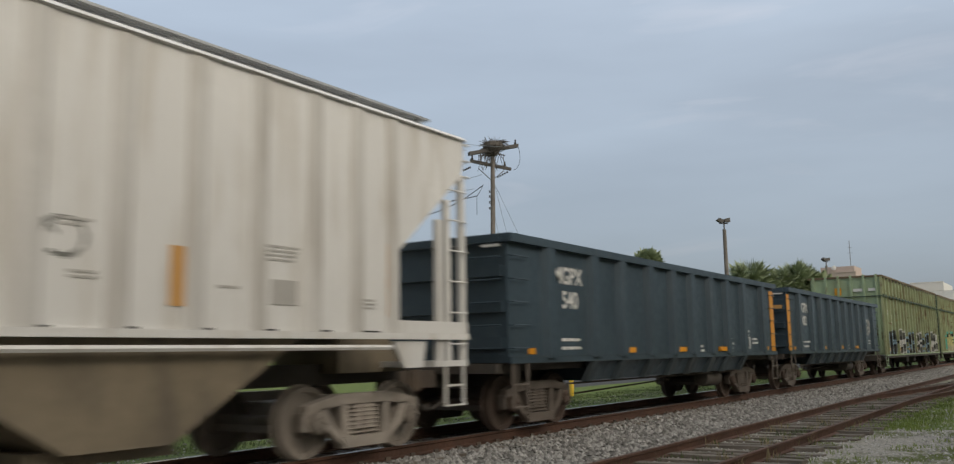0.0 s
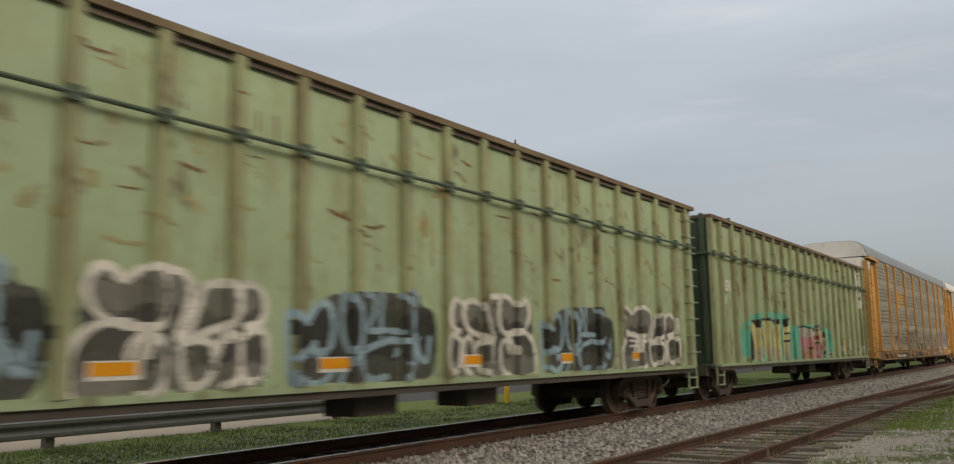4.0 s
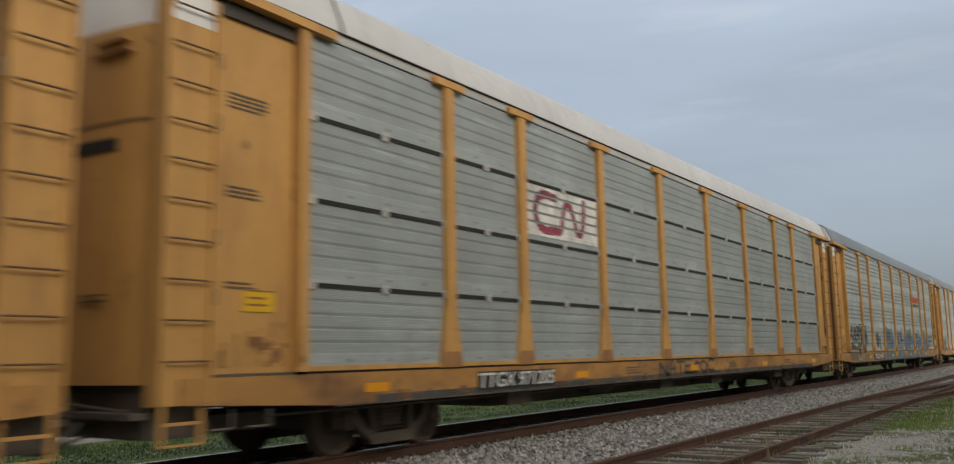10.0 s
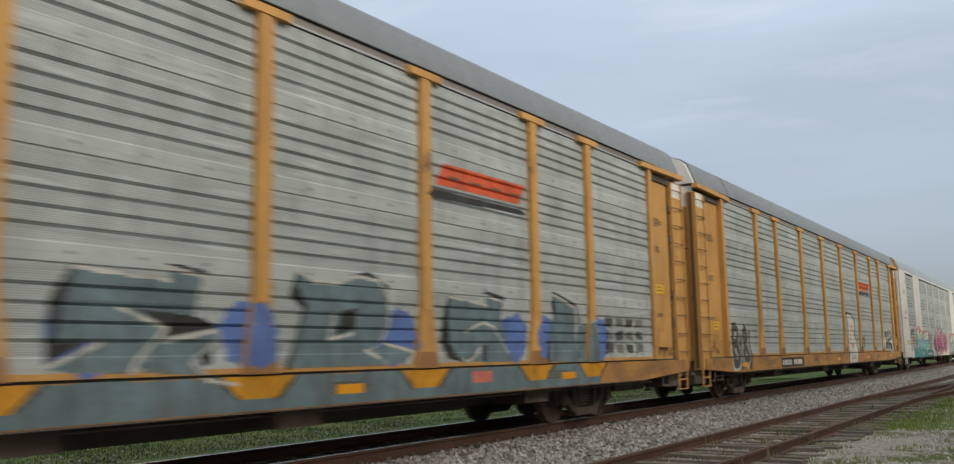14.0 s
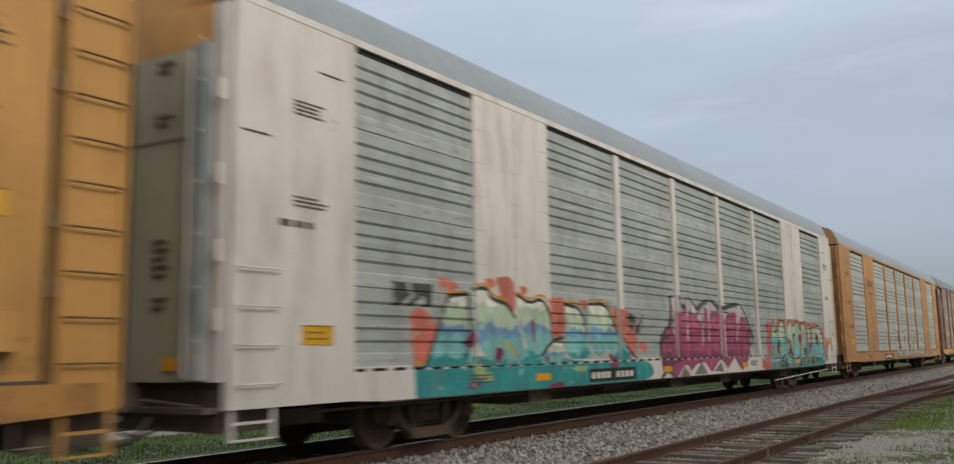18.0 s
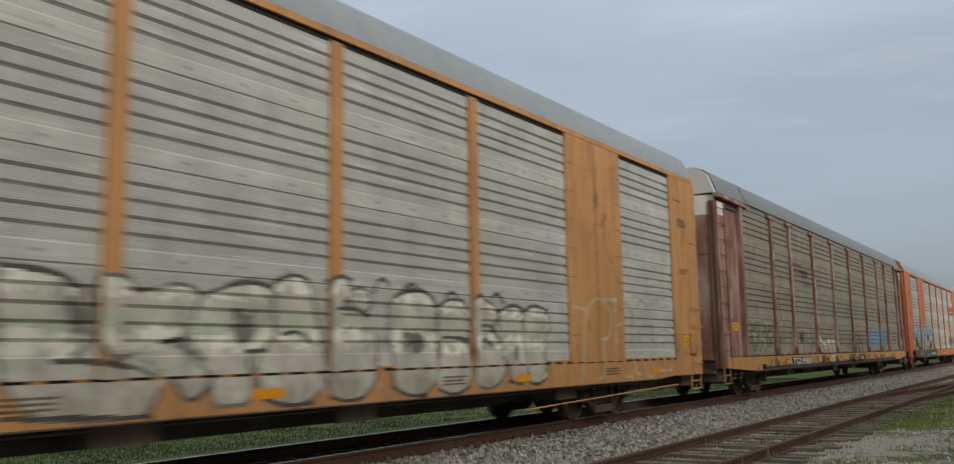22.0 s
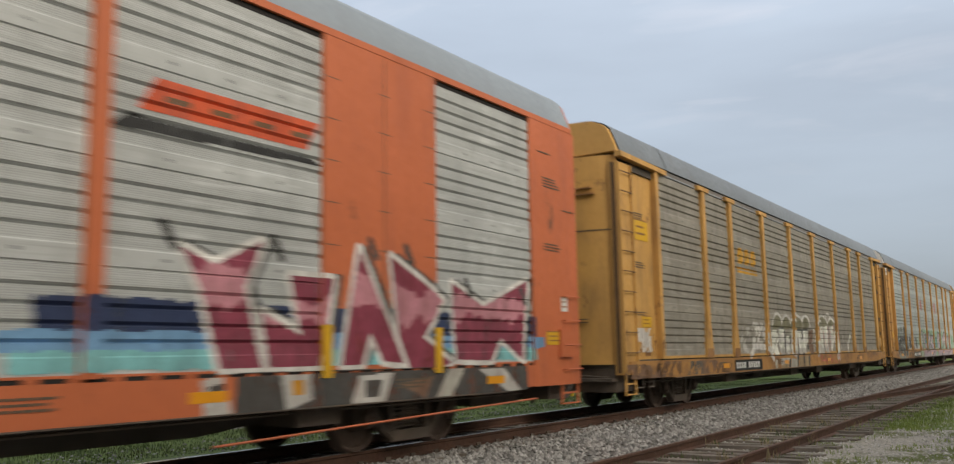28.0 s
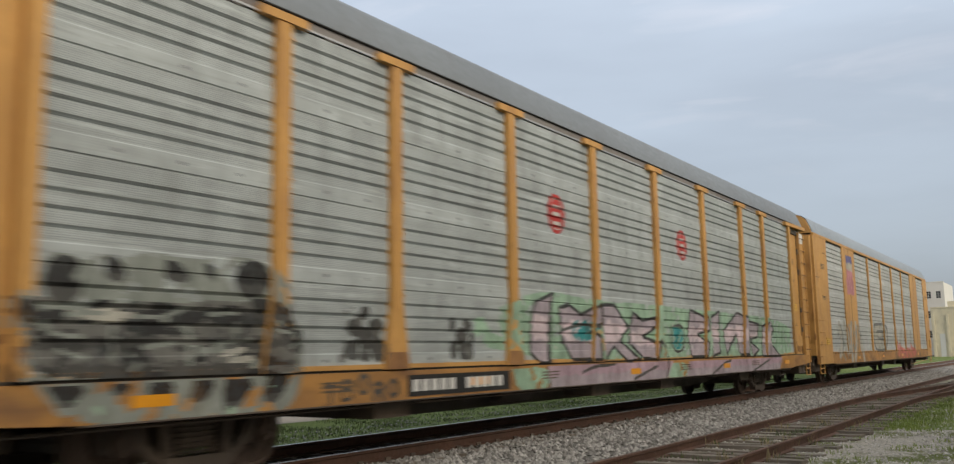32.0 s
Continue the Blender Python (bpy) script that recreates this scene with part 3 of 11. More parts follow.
def branch_rail(x0):
    prof = rail_outline(0)
    ys = [28 + i * 1.0 for i in range(60)]
    mb = Mb()
    n = len(prof)
    for k, y in enumerate(ys):
        mb.v += [(x0 + turnout_x(y) + a, y, b + SZ + 0.004) for a, b in prof]
    for k in range(len(ys) - 1):
        mb.f += [(k * n + i, k * n + (i + 1) % n, (k + 1) * n + (i + 1) % n, (k + 1) * n + i) for i in range(n)]
    return mb


part("branch_rail", branch_rail(SX + 0.005), M["rail"], siding, "branch rail")
part("branch_rail", branch_rail(SX + 1.495), M["rail"], siding, "rust-brown branch rail")
rough_tie = Mb()
rough_tie.prism([(-1.32, -0.10), (1.27, -0.115), (1.31, 0.09), (0.4, 0.115), (-1.28, 0.105)], "z", -0.16, 0.0)
rt_me = rough_tie.mesh("tie", M["tie"])
for i in range(110):
    y = -6 + i * 0.56
    t = part("tie", rt_me, M["tie"], siding, at=(SX + 0.745 + random.uniform(-0.09, 0.09) + (turnout_x(y) * 0.5), y + random.uniform(-0.07, 0.07), -0.395 + random.uniform(-0.02, 0.02)))
    t.rotation_euler = (0, random.uniform(-0.012, 0.012), random.uniform(-0.04, 0.04))


def scatter(count, x0, x1, y0, y1, zf, size, near=9.0):
    """Many small broken stones in one mesh."""
    rng = np.random.default_rng(5)
    base = np.array([(1, 0, 0), (-1, 0, 0), (0, 1, 0), (0, -1, 0), (0, 0, 1), (0, 0, -0.5)], float)
    fc = np.array([(0, 2, 4), (2, 1, 4), (1, 3, 4), (3, 0, 4), (2, 0, 5), (1, 2, 5), (3, 1, 5), (0, 3, 5)])
    y = y0 + (y1 - y0) * rng.random(count) ** 1.7
    x = rng.uniform(x0, x1, count)
    z = np.array([zf(a) for a in x])
    s = rng.uniform(size[0], size[1], count)
    a = rng.uniform(0, 6.28, count)
    jit = 1 + 0.55 * (rng.random((count, 6, 3)) - 0.5)
    p = base[None] * jit * s[:, None, None]
    p[:, :, 2] *= 0.75
    q = p.copy()
    q[:, :, 0] = p[:, :, 0] * np.cos(a)[:, None] - p[:, :, 1] * np.sin(a)[:, None] + x[:, None]
    q[:, :, 1] = p[:, :, 0] * np.sin(a)[:, None] + p[:, :, 1] * np.cos(a)[:, None] + y[:, None]
    q[:, :, 2] += (z + s * 0.15)[:, None]
    faces = (fc[None] + 6 * np.arange(count)[:, None, None]).reshape(-1, 3)
    me = bpy.data.meshes.new("ballast_stones")
    me.from_pydata(q.reshape(-1, 3).tolist(), [], faces.tolist())
    return me


def shoulder(x):
    return float(np.interp(x, [-7.4, -6.9, -6.4, -5.9, -5.0], [-0.19, -0.24, -0.34, -0.43, -0.45]))


stone_m = M["stone"]
sn, sl = stone_m.node_tree.nodes, stone_m.node_tree.links
geo = sn.new("ShaderNodeNewGeometry")
isl = sn.new("ShaderNodeValToRGB")
isl.color_ramp.elements[0].color, isl.color_ramp.elements[1].color = (0.06, 0.056, 0.052, 1), (0.42, 0.41, 0.39, 1)
sl.new(geo.outputs["Random Per Island"], isl.inputs[0])
smx = sn.new("ShaderNodeMix")
smx.data_type, smx.blend_type = "RGBA", "MIX"
smx.inputs[0].default_value = 0.75
sl.new(sn["Principled BSDF"].inputs["Base Color"].links[0].from_socket, smx.inputs[6])
sl.new(isl.outputs[0], smx.inputs[7])
sl.new(smx.outputs[2], sn["Principled BSDF"].inputs["Base Color"])
pale_m = stone_m.copy()
pale_m.name = "pale verge gravel"
for nd in pale_m.node_tree.nodes:
    if nd.type == "VALTORGB":
        nd.color_ramp.elements[0].color, nd.color_ramp.elements[1].color = (0.15, 0.14, 0.125, 1), (0.60, 0.58, 0.54, 1)
for nm, args in (("ballast_stones", (18000, -7.75, -5.62, 6.5, 75, shoulder, (0.026, 0.066))),
                 ("verge_stones", (26000, -5.7, 1.0, 8.5, 36, shoulder, (0.010, 0.036))),
                 ("strip_stones", (1600, -13.4, -10.9, 5.5, 34, lambda x: -0.27, (0.012, 0.03))),
                 ("track_stones", (5000, -10.6, -7.95, 5.0, 60, lambda x: -0.195, (0.02, 0.04)))):
    me = scatter(*args)
    me.materials.append(pale_m if nm == "verge_stones" else stone_m)
    tagged(new(nm, me), "loose grey crushed stones beside the rails", "ballast", kind="stuff")


def blades(name, spots, mat, label, hs=(0.06, 0.2), seed=3):
    """Grass: bent blades, three corners wide, round each spot (x, y, z, radius, count)."""
    rng = np.random.default_rng(seed)
    v, f = [], []
    for sx, sy, sz, rad, cnt in spots:
        for k in range(cnt):
            r, a = rad * math.sqrt(rng.random()), rng.random() * 6.283
            x, y = sx + r * math.cos(a), sy + r * math.sin(a)
            h, b, w = rng.uniform(*hs), rng.random() * 6.283, rng.uniform(0.004, 0.010)
            lean = h * rng.uniform(0.1, 0.7)
            dx, dy = math.cos(b), math.sin(b)
            n = len(v)
            v += [(x - dy * w, y + dx * w, sz - 0.02), (x + dy * w, y - dx * w, sz - 0.02),
                  (x - dy * w * 0.7 + dx * lean * 0.35, y + dx * w * 0.7 + dy * lean * 0.35, sz + h * 0.6),
                  (x + dy * w * 0.7 + dx * lean * 0.35, y - dx * w * 0.7 + dy * lean * 0.35, sz + h * 0.6),
                  (x + dx * lean, y + dy * lean, sz + h)]
            f += [(n, n + 1, n + 3, n + 2), (n + 2, n + 3, n + 4)]
    me = bpy.data.meshes.new(name)
    me.from_pydata(v, [], f)
    me.materials.append(mat)
    return tagged(new(name, me), label, "grass", kind="stuff")


rg = random.Random(11)
turf = []
for i in range(620):                                   # the strip behind the main track
    y = 4 + 44 * rg.random() ** 1.3
    turf.append((rg.uniform(-15.2, -11.2), y, GZ, 0.5, 55))
blades("verge_grass", turf, M["grass"], "short green grass strip behind the track", (0.02, 0.065))
lawn = []
for i in range(900):
    x, y = rg.uniform(-3.8, 2.0), 19 + 30 * rg.random()
    if y > 21.0 + 0.35 * x:
        lawn.append((x, y, -0.44, 0.45, 55))
blades("lawn_grass", lawn, M["lawn"], "bright green grass patch beside the siding", (0.03, 0.11), 4)
tuft = []
for i in range(44):
    y = 10 + 26 * rg.random()
    side = rg.choice((SX + 0.2, SX + 1.3, SX + 1.62, SX + 0.75))
    tuft.append((side + turnout_x(y) + rg.uniform(-0.15, 0.15), y, -0.44, 0.14, 26))
low_weeds = [(rg.uniform(-3.8, 0.5), 9 + 14 * rg.random() ** 0.8, -0.44, 0.22, 24) for i in range(110)]
blades("low_weeds", low_weeds, M["lawn"], "low weeds in the gravel verge", (0.02, 0.07), 8)
blades("siding_weeds", tuft, M["grass"], "weed tufts growing between siding rails", (0.04, 0.14), 5)
dry = [(SX + rg.uniform(0.1, 1.9), 8.5 + 14 * rg.random(), -0.44, 0.12, 14) for i in range(26)]
blades("dry_grass", dry, M["dry"], "straw-coloured dry grass stalks along the siding", (0.08, 0.26), 6)

# ---- guard rail and bollards behind the track ----
GX = -15.35


def guard_rail():
    g = thing("guard_rail", "grey steel crash barrier on dark wooden posts", "guard rail", pose(GX, 0, GZ))
    wave = [(0.0, 0.17), (0.07, 0.20), (0.07, 0.26), (0.0, 0.32), (0.0, 0.35), (0.07, 0.41), (0.07, 0.47), (0.0, 0.50)]
    prof = wave + [(a - 0.012, b) for a, b in reversed(wave)]
    for i in range(12):
        part("beam", Mb().prism(prof, "y", -28 + i * 3.81, -24.2 + i * 3.81), M["zinc"], g)
    post = Mb().slab(-0.19, -0.03, -0.085, 0.085, -0.3, 0.52).mesh("post", M["wood"])
    for i in range(12):
        part("post", post, M["wood"], g, at=(0, 9.25 + (i - 9) * 3.77, 0))
    return g


guard_rail()
for k, (bx, by) in enumerate(((-15.0, 22.3), (-14.9, 23.9), (-15.1, 26.2), (-15.0, 28.4))):
    b = thing("bollard", "yellow-painted steel bollard standing in the grass", "bollard", pose(bx, by, GZ), "bollards by the road")
    part("post", Mb().turn([(-0.2, 0.085), (0.62, 0.085), (0.66, 0.06), (0.67, 0.01)], "z", 0, 0, 0, 14), M["bollard"], b, smooth=True)

# ---- buildings ----


def wall_with_holes(w, h, holes, depth=0.3):
    """A wall in the x-z plane, front face at y = 0, with rectangular openings (x0, x1, z0, z1) through it."""
    mb = Mb()
    xs = sorted({0, w, *[a for o in holes for a in o[:2]]})
    zs = sorted({0, h, *[a for o in holes for a in o[2:]]})
    for i in range(len(xs) - 1):
        for j in range(len(zs) - 1):
            cx, cz = (xs[i] + xs[i + 1]) / 2, (zs[j] + zs[j + 1]) / 2
            if not any(o[0] < cx < o[1] and o[2] < cz < o[3] for o in holes):
                mb.box(xs[i], xs[i + 1], 0, depth, zs[j], zs[j + 1])
    return mb


def window_unit(parent, x0, x1, z0, z1, frame_m, nx=2, nz=3, depth=0.12):
    wn_ = part("window", Mb().box(x0, x1, depth, depth + 0.02, z0, z1), M["pane"], parent, "dark multi-pane window")
    fr = Mb()
    for a, b in ((x0, x0 + 0.08), (x1 - 0.08, x1)):
        fr.box(a, b, depth - 0.09, depth - 0.002, z0, z1)
    for a, b in ((z0, z0 + 0.08), (z1 - 0.08, z1)):
        fr.box(x0 + 0.08, x1 - 0.08, depth - 0.09, depth - 0.002, a, b)
    part("frame", fr, frame_m, wn_)
    bars = Mb()
    for i in range(1, nx):
        xx = x0 + (x1 - x0) * i / nx
        bars.box(xx - 0.02, xx + 0.02, depth - 0.05, depth - 0.003, z0 + 0.08, z1 - 0.08)
    for j in range(1, nz):
        zz = z0 + (z1 - z0) * j / nz
        bars.box(x0 + 0.08, x1 - 0.08, depth - 0.045, depth - 0.004, zz - 0.02, zz + 0.02)
    part("glazing_bar", bars, M["farwhite"], wn_)
    part("sill", Mb().box(x0 - 0.08, x1 + 0.08, -0.08, depth, z0 - 0.1, z0 - 0.002), frame_m, wn_)
    return wn_


# Cream building beyond the road; its long wall is skewed to the track.
cream = thing("cream_building", "two-storey cream stucco building with a flat parapet", "building", pose(-27.98 - 0.302 * 34, 22.1 - 0.953 * 34, GZ, 0, 0, 72.4))
CW, CH = 34.0, 8.25
holes = [(CW - 2.35, CW - 1.60, 4.3, 6.25)] + [(CW - 4.9 - k * 2.55, CW - 3.9 - k * 2.55, 4.4, 6.4) for k in range(10)]
holes += [(CW - 4.9 - k * 2.55, CW - 3.9 - k * 2.55, 1.0, 2.9) for k in range(10)]
part("wall", wall_with_holes(CW, CH, holes), M["stucco"], cream)
part("side_wall", Mb().box(0, 0.3, 0.302, 16, 0, CH), M["stucco"], cream)
part("back_wall", Mb().box(0.302, CW, 15.7, 16, 0, CH), M["stucco"], cream)
part("end_wall", Mb().box(CW - 0.3, CW, 0.302, 15.698, 0, CH), M["stucco"], cream)
part("roof", Mb().box(0.302, CW - 0.302, 0.302, 15.698, CH - 0.7, CH - 0.5), M["asphalt"], cream)
part("coping", Mb().box(-0.05, CW, -0.05, 0.35, CH + 0.002, CH + 0.07), M["stucco"], cream)
for k, o in enumerate(holes):
    window_unit(cream, *o, M["frame_red"] if k != 0 else M["wood_dark"])


def plain_block(name, label, x0, x1, y0, y1, h, mat, wins=(), cat="building"):
    b = thing(name, label, cat, pose(x0, y0, GZ))
    w, d = x1 - x0, y1 - y0
    part("wall", wall_with_holes(w, h, wins), mat, b)
    part("side_wall", Mb().box(0, 0.3, 0.302, d, 0, h), mat, b)
    part("side_wall", Mb().box(w - 0.3, w, 0.302, d, 0, h), mat, b)
    part("back_wall", Mb().box(0.302, w - 0.302, d - 0.3, d, 0, h), mat, b)
    part("roof", Mb().box(0.302, w - 0.302, 0.302, d - 0.302, h - 0.5, h - 0.3), mat, b)
    part("coping", Mb().box(-0.06, w + 0.06, -0.06, 0.36, h + 0.002, h + 0.15), mat, b)
    for o in wins:
        window_unit(b, *o, mat)
    return b


far_a = plain_block("stucco_block", "pinkish stucco commercial block with roof equipment", -37.5, -29.2, 156, 180, 13.9, M["farwall"],
                    [(1 + k * 2.0, 2.1 + k * 2.0, z, z + 1.5) for k in range(4) for z in (2, 5.2, 8.4, 11.0)])
part("penthouse", Mb().box(2.2, 7.6, 3, 9, 13.4, 15.2), M["farwall"], far_a)
mast = Mb().rod((6.9, 4, 15.2), (6.9, 4, 19.6), 0.05).rod((6.5, 4, 17.5), (7.3, 4, 17.5), 0.03).rod((6.6, 4, 18.4), (7.2, 4, 18.4), 0.03)
part("antenna", mast, M["zinc"], far_a, "thin roof antenna")
dish = Mb().turn([(0.0, 0.05), (0.04, 0.22), (0.10, 0.40), (0.13, 0.42)], "y", 4.4, 2.6, 15.0, 14)
part("satellite_dish", dish, M["farwhite"], far_a, "white satellite dish on the roof", smooth=True)
far_b = plain_block("white_block", "plain white block far behind the train", -24.2, -18.8, 178, 192, 12.9, M["farwhite"],
                    [(0.8 + k * 1.6, 1.7 + k * 1.6, z, z + 1.4) for k in range(3) for z in (3, 6.5, 10)])
far_c = plain_block("cream_warehouse", "cream rendered warehouse with pilasters beyond the train's tail", -17.9, -4.0, 150, 175, 7.25, M["creamwall"])
for k in range(8):
    part("pilaster", Mb().box(0.05 + k * 1.95, 0.4 + k * 1.95, -0.18, -0.002, 0, 6.3), M["creamwall"], far_c)
part("roof_step", Mb().box(2.3, 13.8, 0.36, 12, 7.26, 8.2), M["creamwall"], far_c)
part("door", Mb().box(1.0, 1.7, -0.06, -0.004, 0, 3.4), M["farwhite"], far_c, "pale roller door")

# ---- pole with nest, lights, palms ----


def utility_pole():
    px, py = -23.8, 37.0
    p = thing("utility_pole", "weathered wooden utility pole with two crossarms", "utility pole", pose(px, py, GZ, 0, 0.9, 57))
    part("pole", Mb().turn([(-0.3, 0.15), (11.7, 0.105), (11.72, 0.02)], "z", 0, 0, 0, 12), M["wood"], p, smooth=True)
    part("crossarm", Mb().prism([(-1.30, 11.36), (1.40, 12.02), (1.40, 12.20), (-1.30, 11.54)], "y", -0.13, 0.13), M["wood_dark"], p, "split dark crossarm pair")
    part("crossarm", Mb().prism([(-1.15, 11.06), (1.10, 10.82), (1.10, 10.97), (-1.15, 11.21)], "y", 0.11, 0.24), M["wood_dark"], p)
    for sx in (-1, 1):
        part("brace", Mb().rod((sx * 0.7, 0.17, 10.78), (0, 0.12, 10.2), 0.022), M["zinc"], p)
    ins = Mb().turn([(0, 0.03), (0.03, 0.06), (0.10, 0.065), (0.13, 0.035), (0.22, 0.05), (0.27, 0.015)], "z", 0, 0, 0, 10).mesh("insulator", M["insulator"], True)
    for q in ((1.28, 0, 12.16), (-1.05, 0.17, 11.2), (0.75, 0.17, 11.0)):
        part("insulator", ins, M["insulator"], p, at=q)
    for k in range(5):
        part("strain_insulator", Mb().turn([(0, 0.02), (0.02, 0.055), (0.06, 0.055), (0.08, 0.02)], "x", 0, 0, 0, 8), M["insulator"], p, at=(-1.2 - k * 0.09, 0.17, 10.80 - k * 0.045))
        part("strain_insulator", Mb().turn([(0, 0.02), (0.02, 0.055), (0.06, 0.055), (0.08, 0.02)], "x", 0, 0, 0, 8), M["insulator"], p, at=(0.25 + k * 0.13, 0.0, 10.40 + k * 0.07))
    for z in (9.55, 9.3, 9.0, 8.7):
        part("spool", Mb().turn([(0, 0.05), (0.05, 0.03), (0.1, 0.05)], "z", -0.17, 0, z, 8), M["insulator"], p)
    jump = Mb()
    pts = [(1.18 + 0.36 * math.sin(a), 0, 11.55 + 0.62 * math.cos(a) * 1.15) for a in [i * 0.26 for i in range(13)]]
    for a, b in zip(pts, pts[1:]):
        jump.rod(a, b, 0.012, 4)
    part("jumper_wire", jump, M["wire"], p)
    return p


utility_pole()


def nest():
    n_ = thing("bird_nest", "untidy stick nest on the pole's top crossarm", "nest", pose(-23.8, 37.0, 11.12, 0, 0, 57))
    mb, r = Mb(), random.Random(4)
    for i in range(300):
        a, rr, z = r.uniform(0, 6.28), r.uniform(0.0, 0.58), r.uniform(0.05, 0.78)
        c = Vector((rr * math.cos(a) * 1.15 * (0.6 + 0.5 * z) + 0.14 + 0.18 * z, rr * math.sin(a) * 0.8, z))
        d = Vector((r.uniform(-1, 1), r.uniform(-1, 1), r.uniform(-0.35, 0.35))).normalized() * r.uniform(0.18, 0.45)
        mb.rod(c - d, c + d, r.uniform(0.008, 0.016), 4)
    for i in range(34):
        x = r.uniform(-0.6, 0.75)
        c = Vector((x, r.uniform(-0.35, 0.35), 0.1))
        mb.rod(c, c + Vector((r.uniform(-0.25, 0.25), r.uniform(-0.1, 0.1), -r.uniform(0.3, 0.95))), 0.013, 4)
    part("sticks", mb, M["twig"], n_)
    mound = Mb().turn([(0.0, 0.12), (0.2, 0.30), (0.5, 0.52), (0.68, 0.50), (0.76, 0.30), (0.78, 0.05)], "z", 0.2, 0, 0, 11)
    part("mound", mound, M["twig"], n_)
    return n_


nest()


def wire(name, a, b, sag, mat, r=0.012, label="thin grey overhead power wire", n=14):
    a, b = Vector(a), Vector(b)
    mb = Mb()
    pts = [a.lerp(b, t / n) - Vector((0, 0, 4 * sag * (t / n) * (1 - t / n))) for t in range(n + 1)]
    for p, q in zip(pts, pts[1:]):
        mb.rod(p, q, r, 4)
    return tagged(new(name, mb.mesh(name, mat)), label, "wire", "overhead wires")


PT = Vector((-23.8, 37.0, 11.6))
# Spans to the next poles along the road, out of view beyond the left.
wire("overhead_wire", PT + Vector((0.7, 0.9, 0.05)), (-23.9, 4.0, 9.7), 0.85, M["wire_thin"], 0.011)
wire("overhead_wire", PT + Vector((-0.7, -1.0, -0.25)), (-23.9, 4.0, 8.6), 0.95, M["wire_thin"], 0.011)
far_wires = (
    ("overhead_wire", (-24.4, 34.8, 10.28), (-27.5, 30.06, 8.64), 0.12, "wire_thin", 0.011, "thin grey overhead power wire"),
    ("overhead_wire", (-24.4, 34.8, 10.28), (-24.45, 36.1, 10.72), 0.0, "wire_thin", 0.011, "thin grey overhead power wire"),
    ("overhead_wire", (-23.9, 36.5, 10.13), (-27.5, 32.2, 8.59), 0.10, "wire_thin", 0.010, "thin grey overhead power wire"),
    ("overhead_wire", (-24.0, 35.9, 9.31), (-27.5, 30.06, 8.69), 0.22, "wire_thin", 0.010, "thin grey overhead power wire"),
    ("service_drop", (-23.95, 36.6, 9.6), (-27.5, 36.03, 8.3), 0.25, "wire", 0.022, "dark service cable to the building"),
    ("service_drop", (-24.0, 36.1, 8.98), (-27.5, 32.95, 8.42), 0.14, "wire", 0.022, "dark service cable to the building"),
    ("service_drop", (-23.95, 36.6, 9.6), (-24.0, 36.1, 8.98), 0.05, "wire", 0.020, "dark service cable to the building"),
    ("service_drop", (-24.0, 36.1, 8.98), (-24.15, 36.3, 8.1), 0.0, "wire", 0.014, "loose hanging cable end"),
    ("jumper_wire", (-24.45, 35.2, 11.05), (-24.45, 34.6, 10.25), 0.05, "wire_thin", 0.010, "thin slack jumper wire"),
    ("guy_wire", (-23.8, 37.1, 8.96), (-22.2, 37.8, GZ), 0.02, "wire_thin", 0.009, "steel guy wire of the pole"),
    ("guy_wire", (-23.8, 37.2, 10.3), (-21.5, 37.9, GZ), 0.02, "wire_thin", 0.009, "steel guy wire of the pole"),
    ("guy_wire", (-23.8, 37.2, 10.0), (-19.7, 39.3, GZ), 0.02, "wire_thin", 0.009, "steel guy wire of the pole"),
)
for nm, a, b, sag, mt, rad, lab in far_wires:
    wire(nm, a, b, sag, M[mt], rad, lab)


def light_pole(x, y, top, r, turnz):
    p = thing("light_pole", "wooden pole carrying two dark floodlights", "light pole", pose(x, y, GZ, 0, 0, turnz), "yard lights")
    h = top - GZ
    part("pole", Mb().turn([(-0.3, r), (h - 0.6, r * 0.72), (h - 0.58, 0.02)], "z", 0, 0, 0, 10), M["wood"], p, smooth=True)
    part("bracket", Mb().rod((0, 0, h - 0.6), (0, 0, h - 0.1), 0.05).rod((-0.35, 0, h - 0.15), (0.3, 0, h - 0.15), 0.04), M["wood_dark"], p)
    for sx, tilt in ((-0.3, 0.5), (0.2, -0.15)):
        lamp = Mb().prism([(-0.24, -0.12), (0.22, -0.17), (0.26, 0.15), (-0.15, 0.13)], "y", -0.16, 0.16)
        o = part("floodlight", lamp, M["wood_dark"], p, "dark floodlight head", at=(sx, 0, h + 0.08))
        o.rotation_euler = (0, tilt, 0)
    return p


light_pole(-21.0, 64.7, 10.7, 0.19, 40)
light_pole(-21.1, 97.7, 10.4, 0.17, 60)


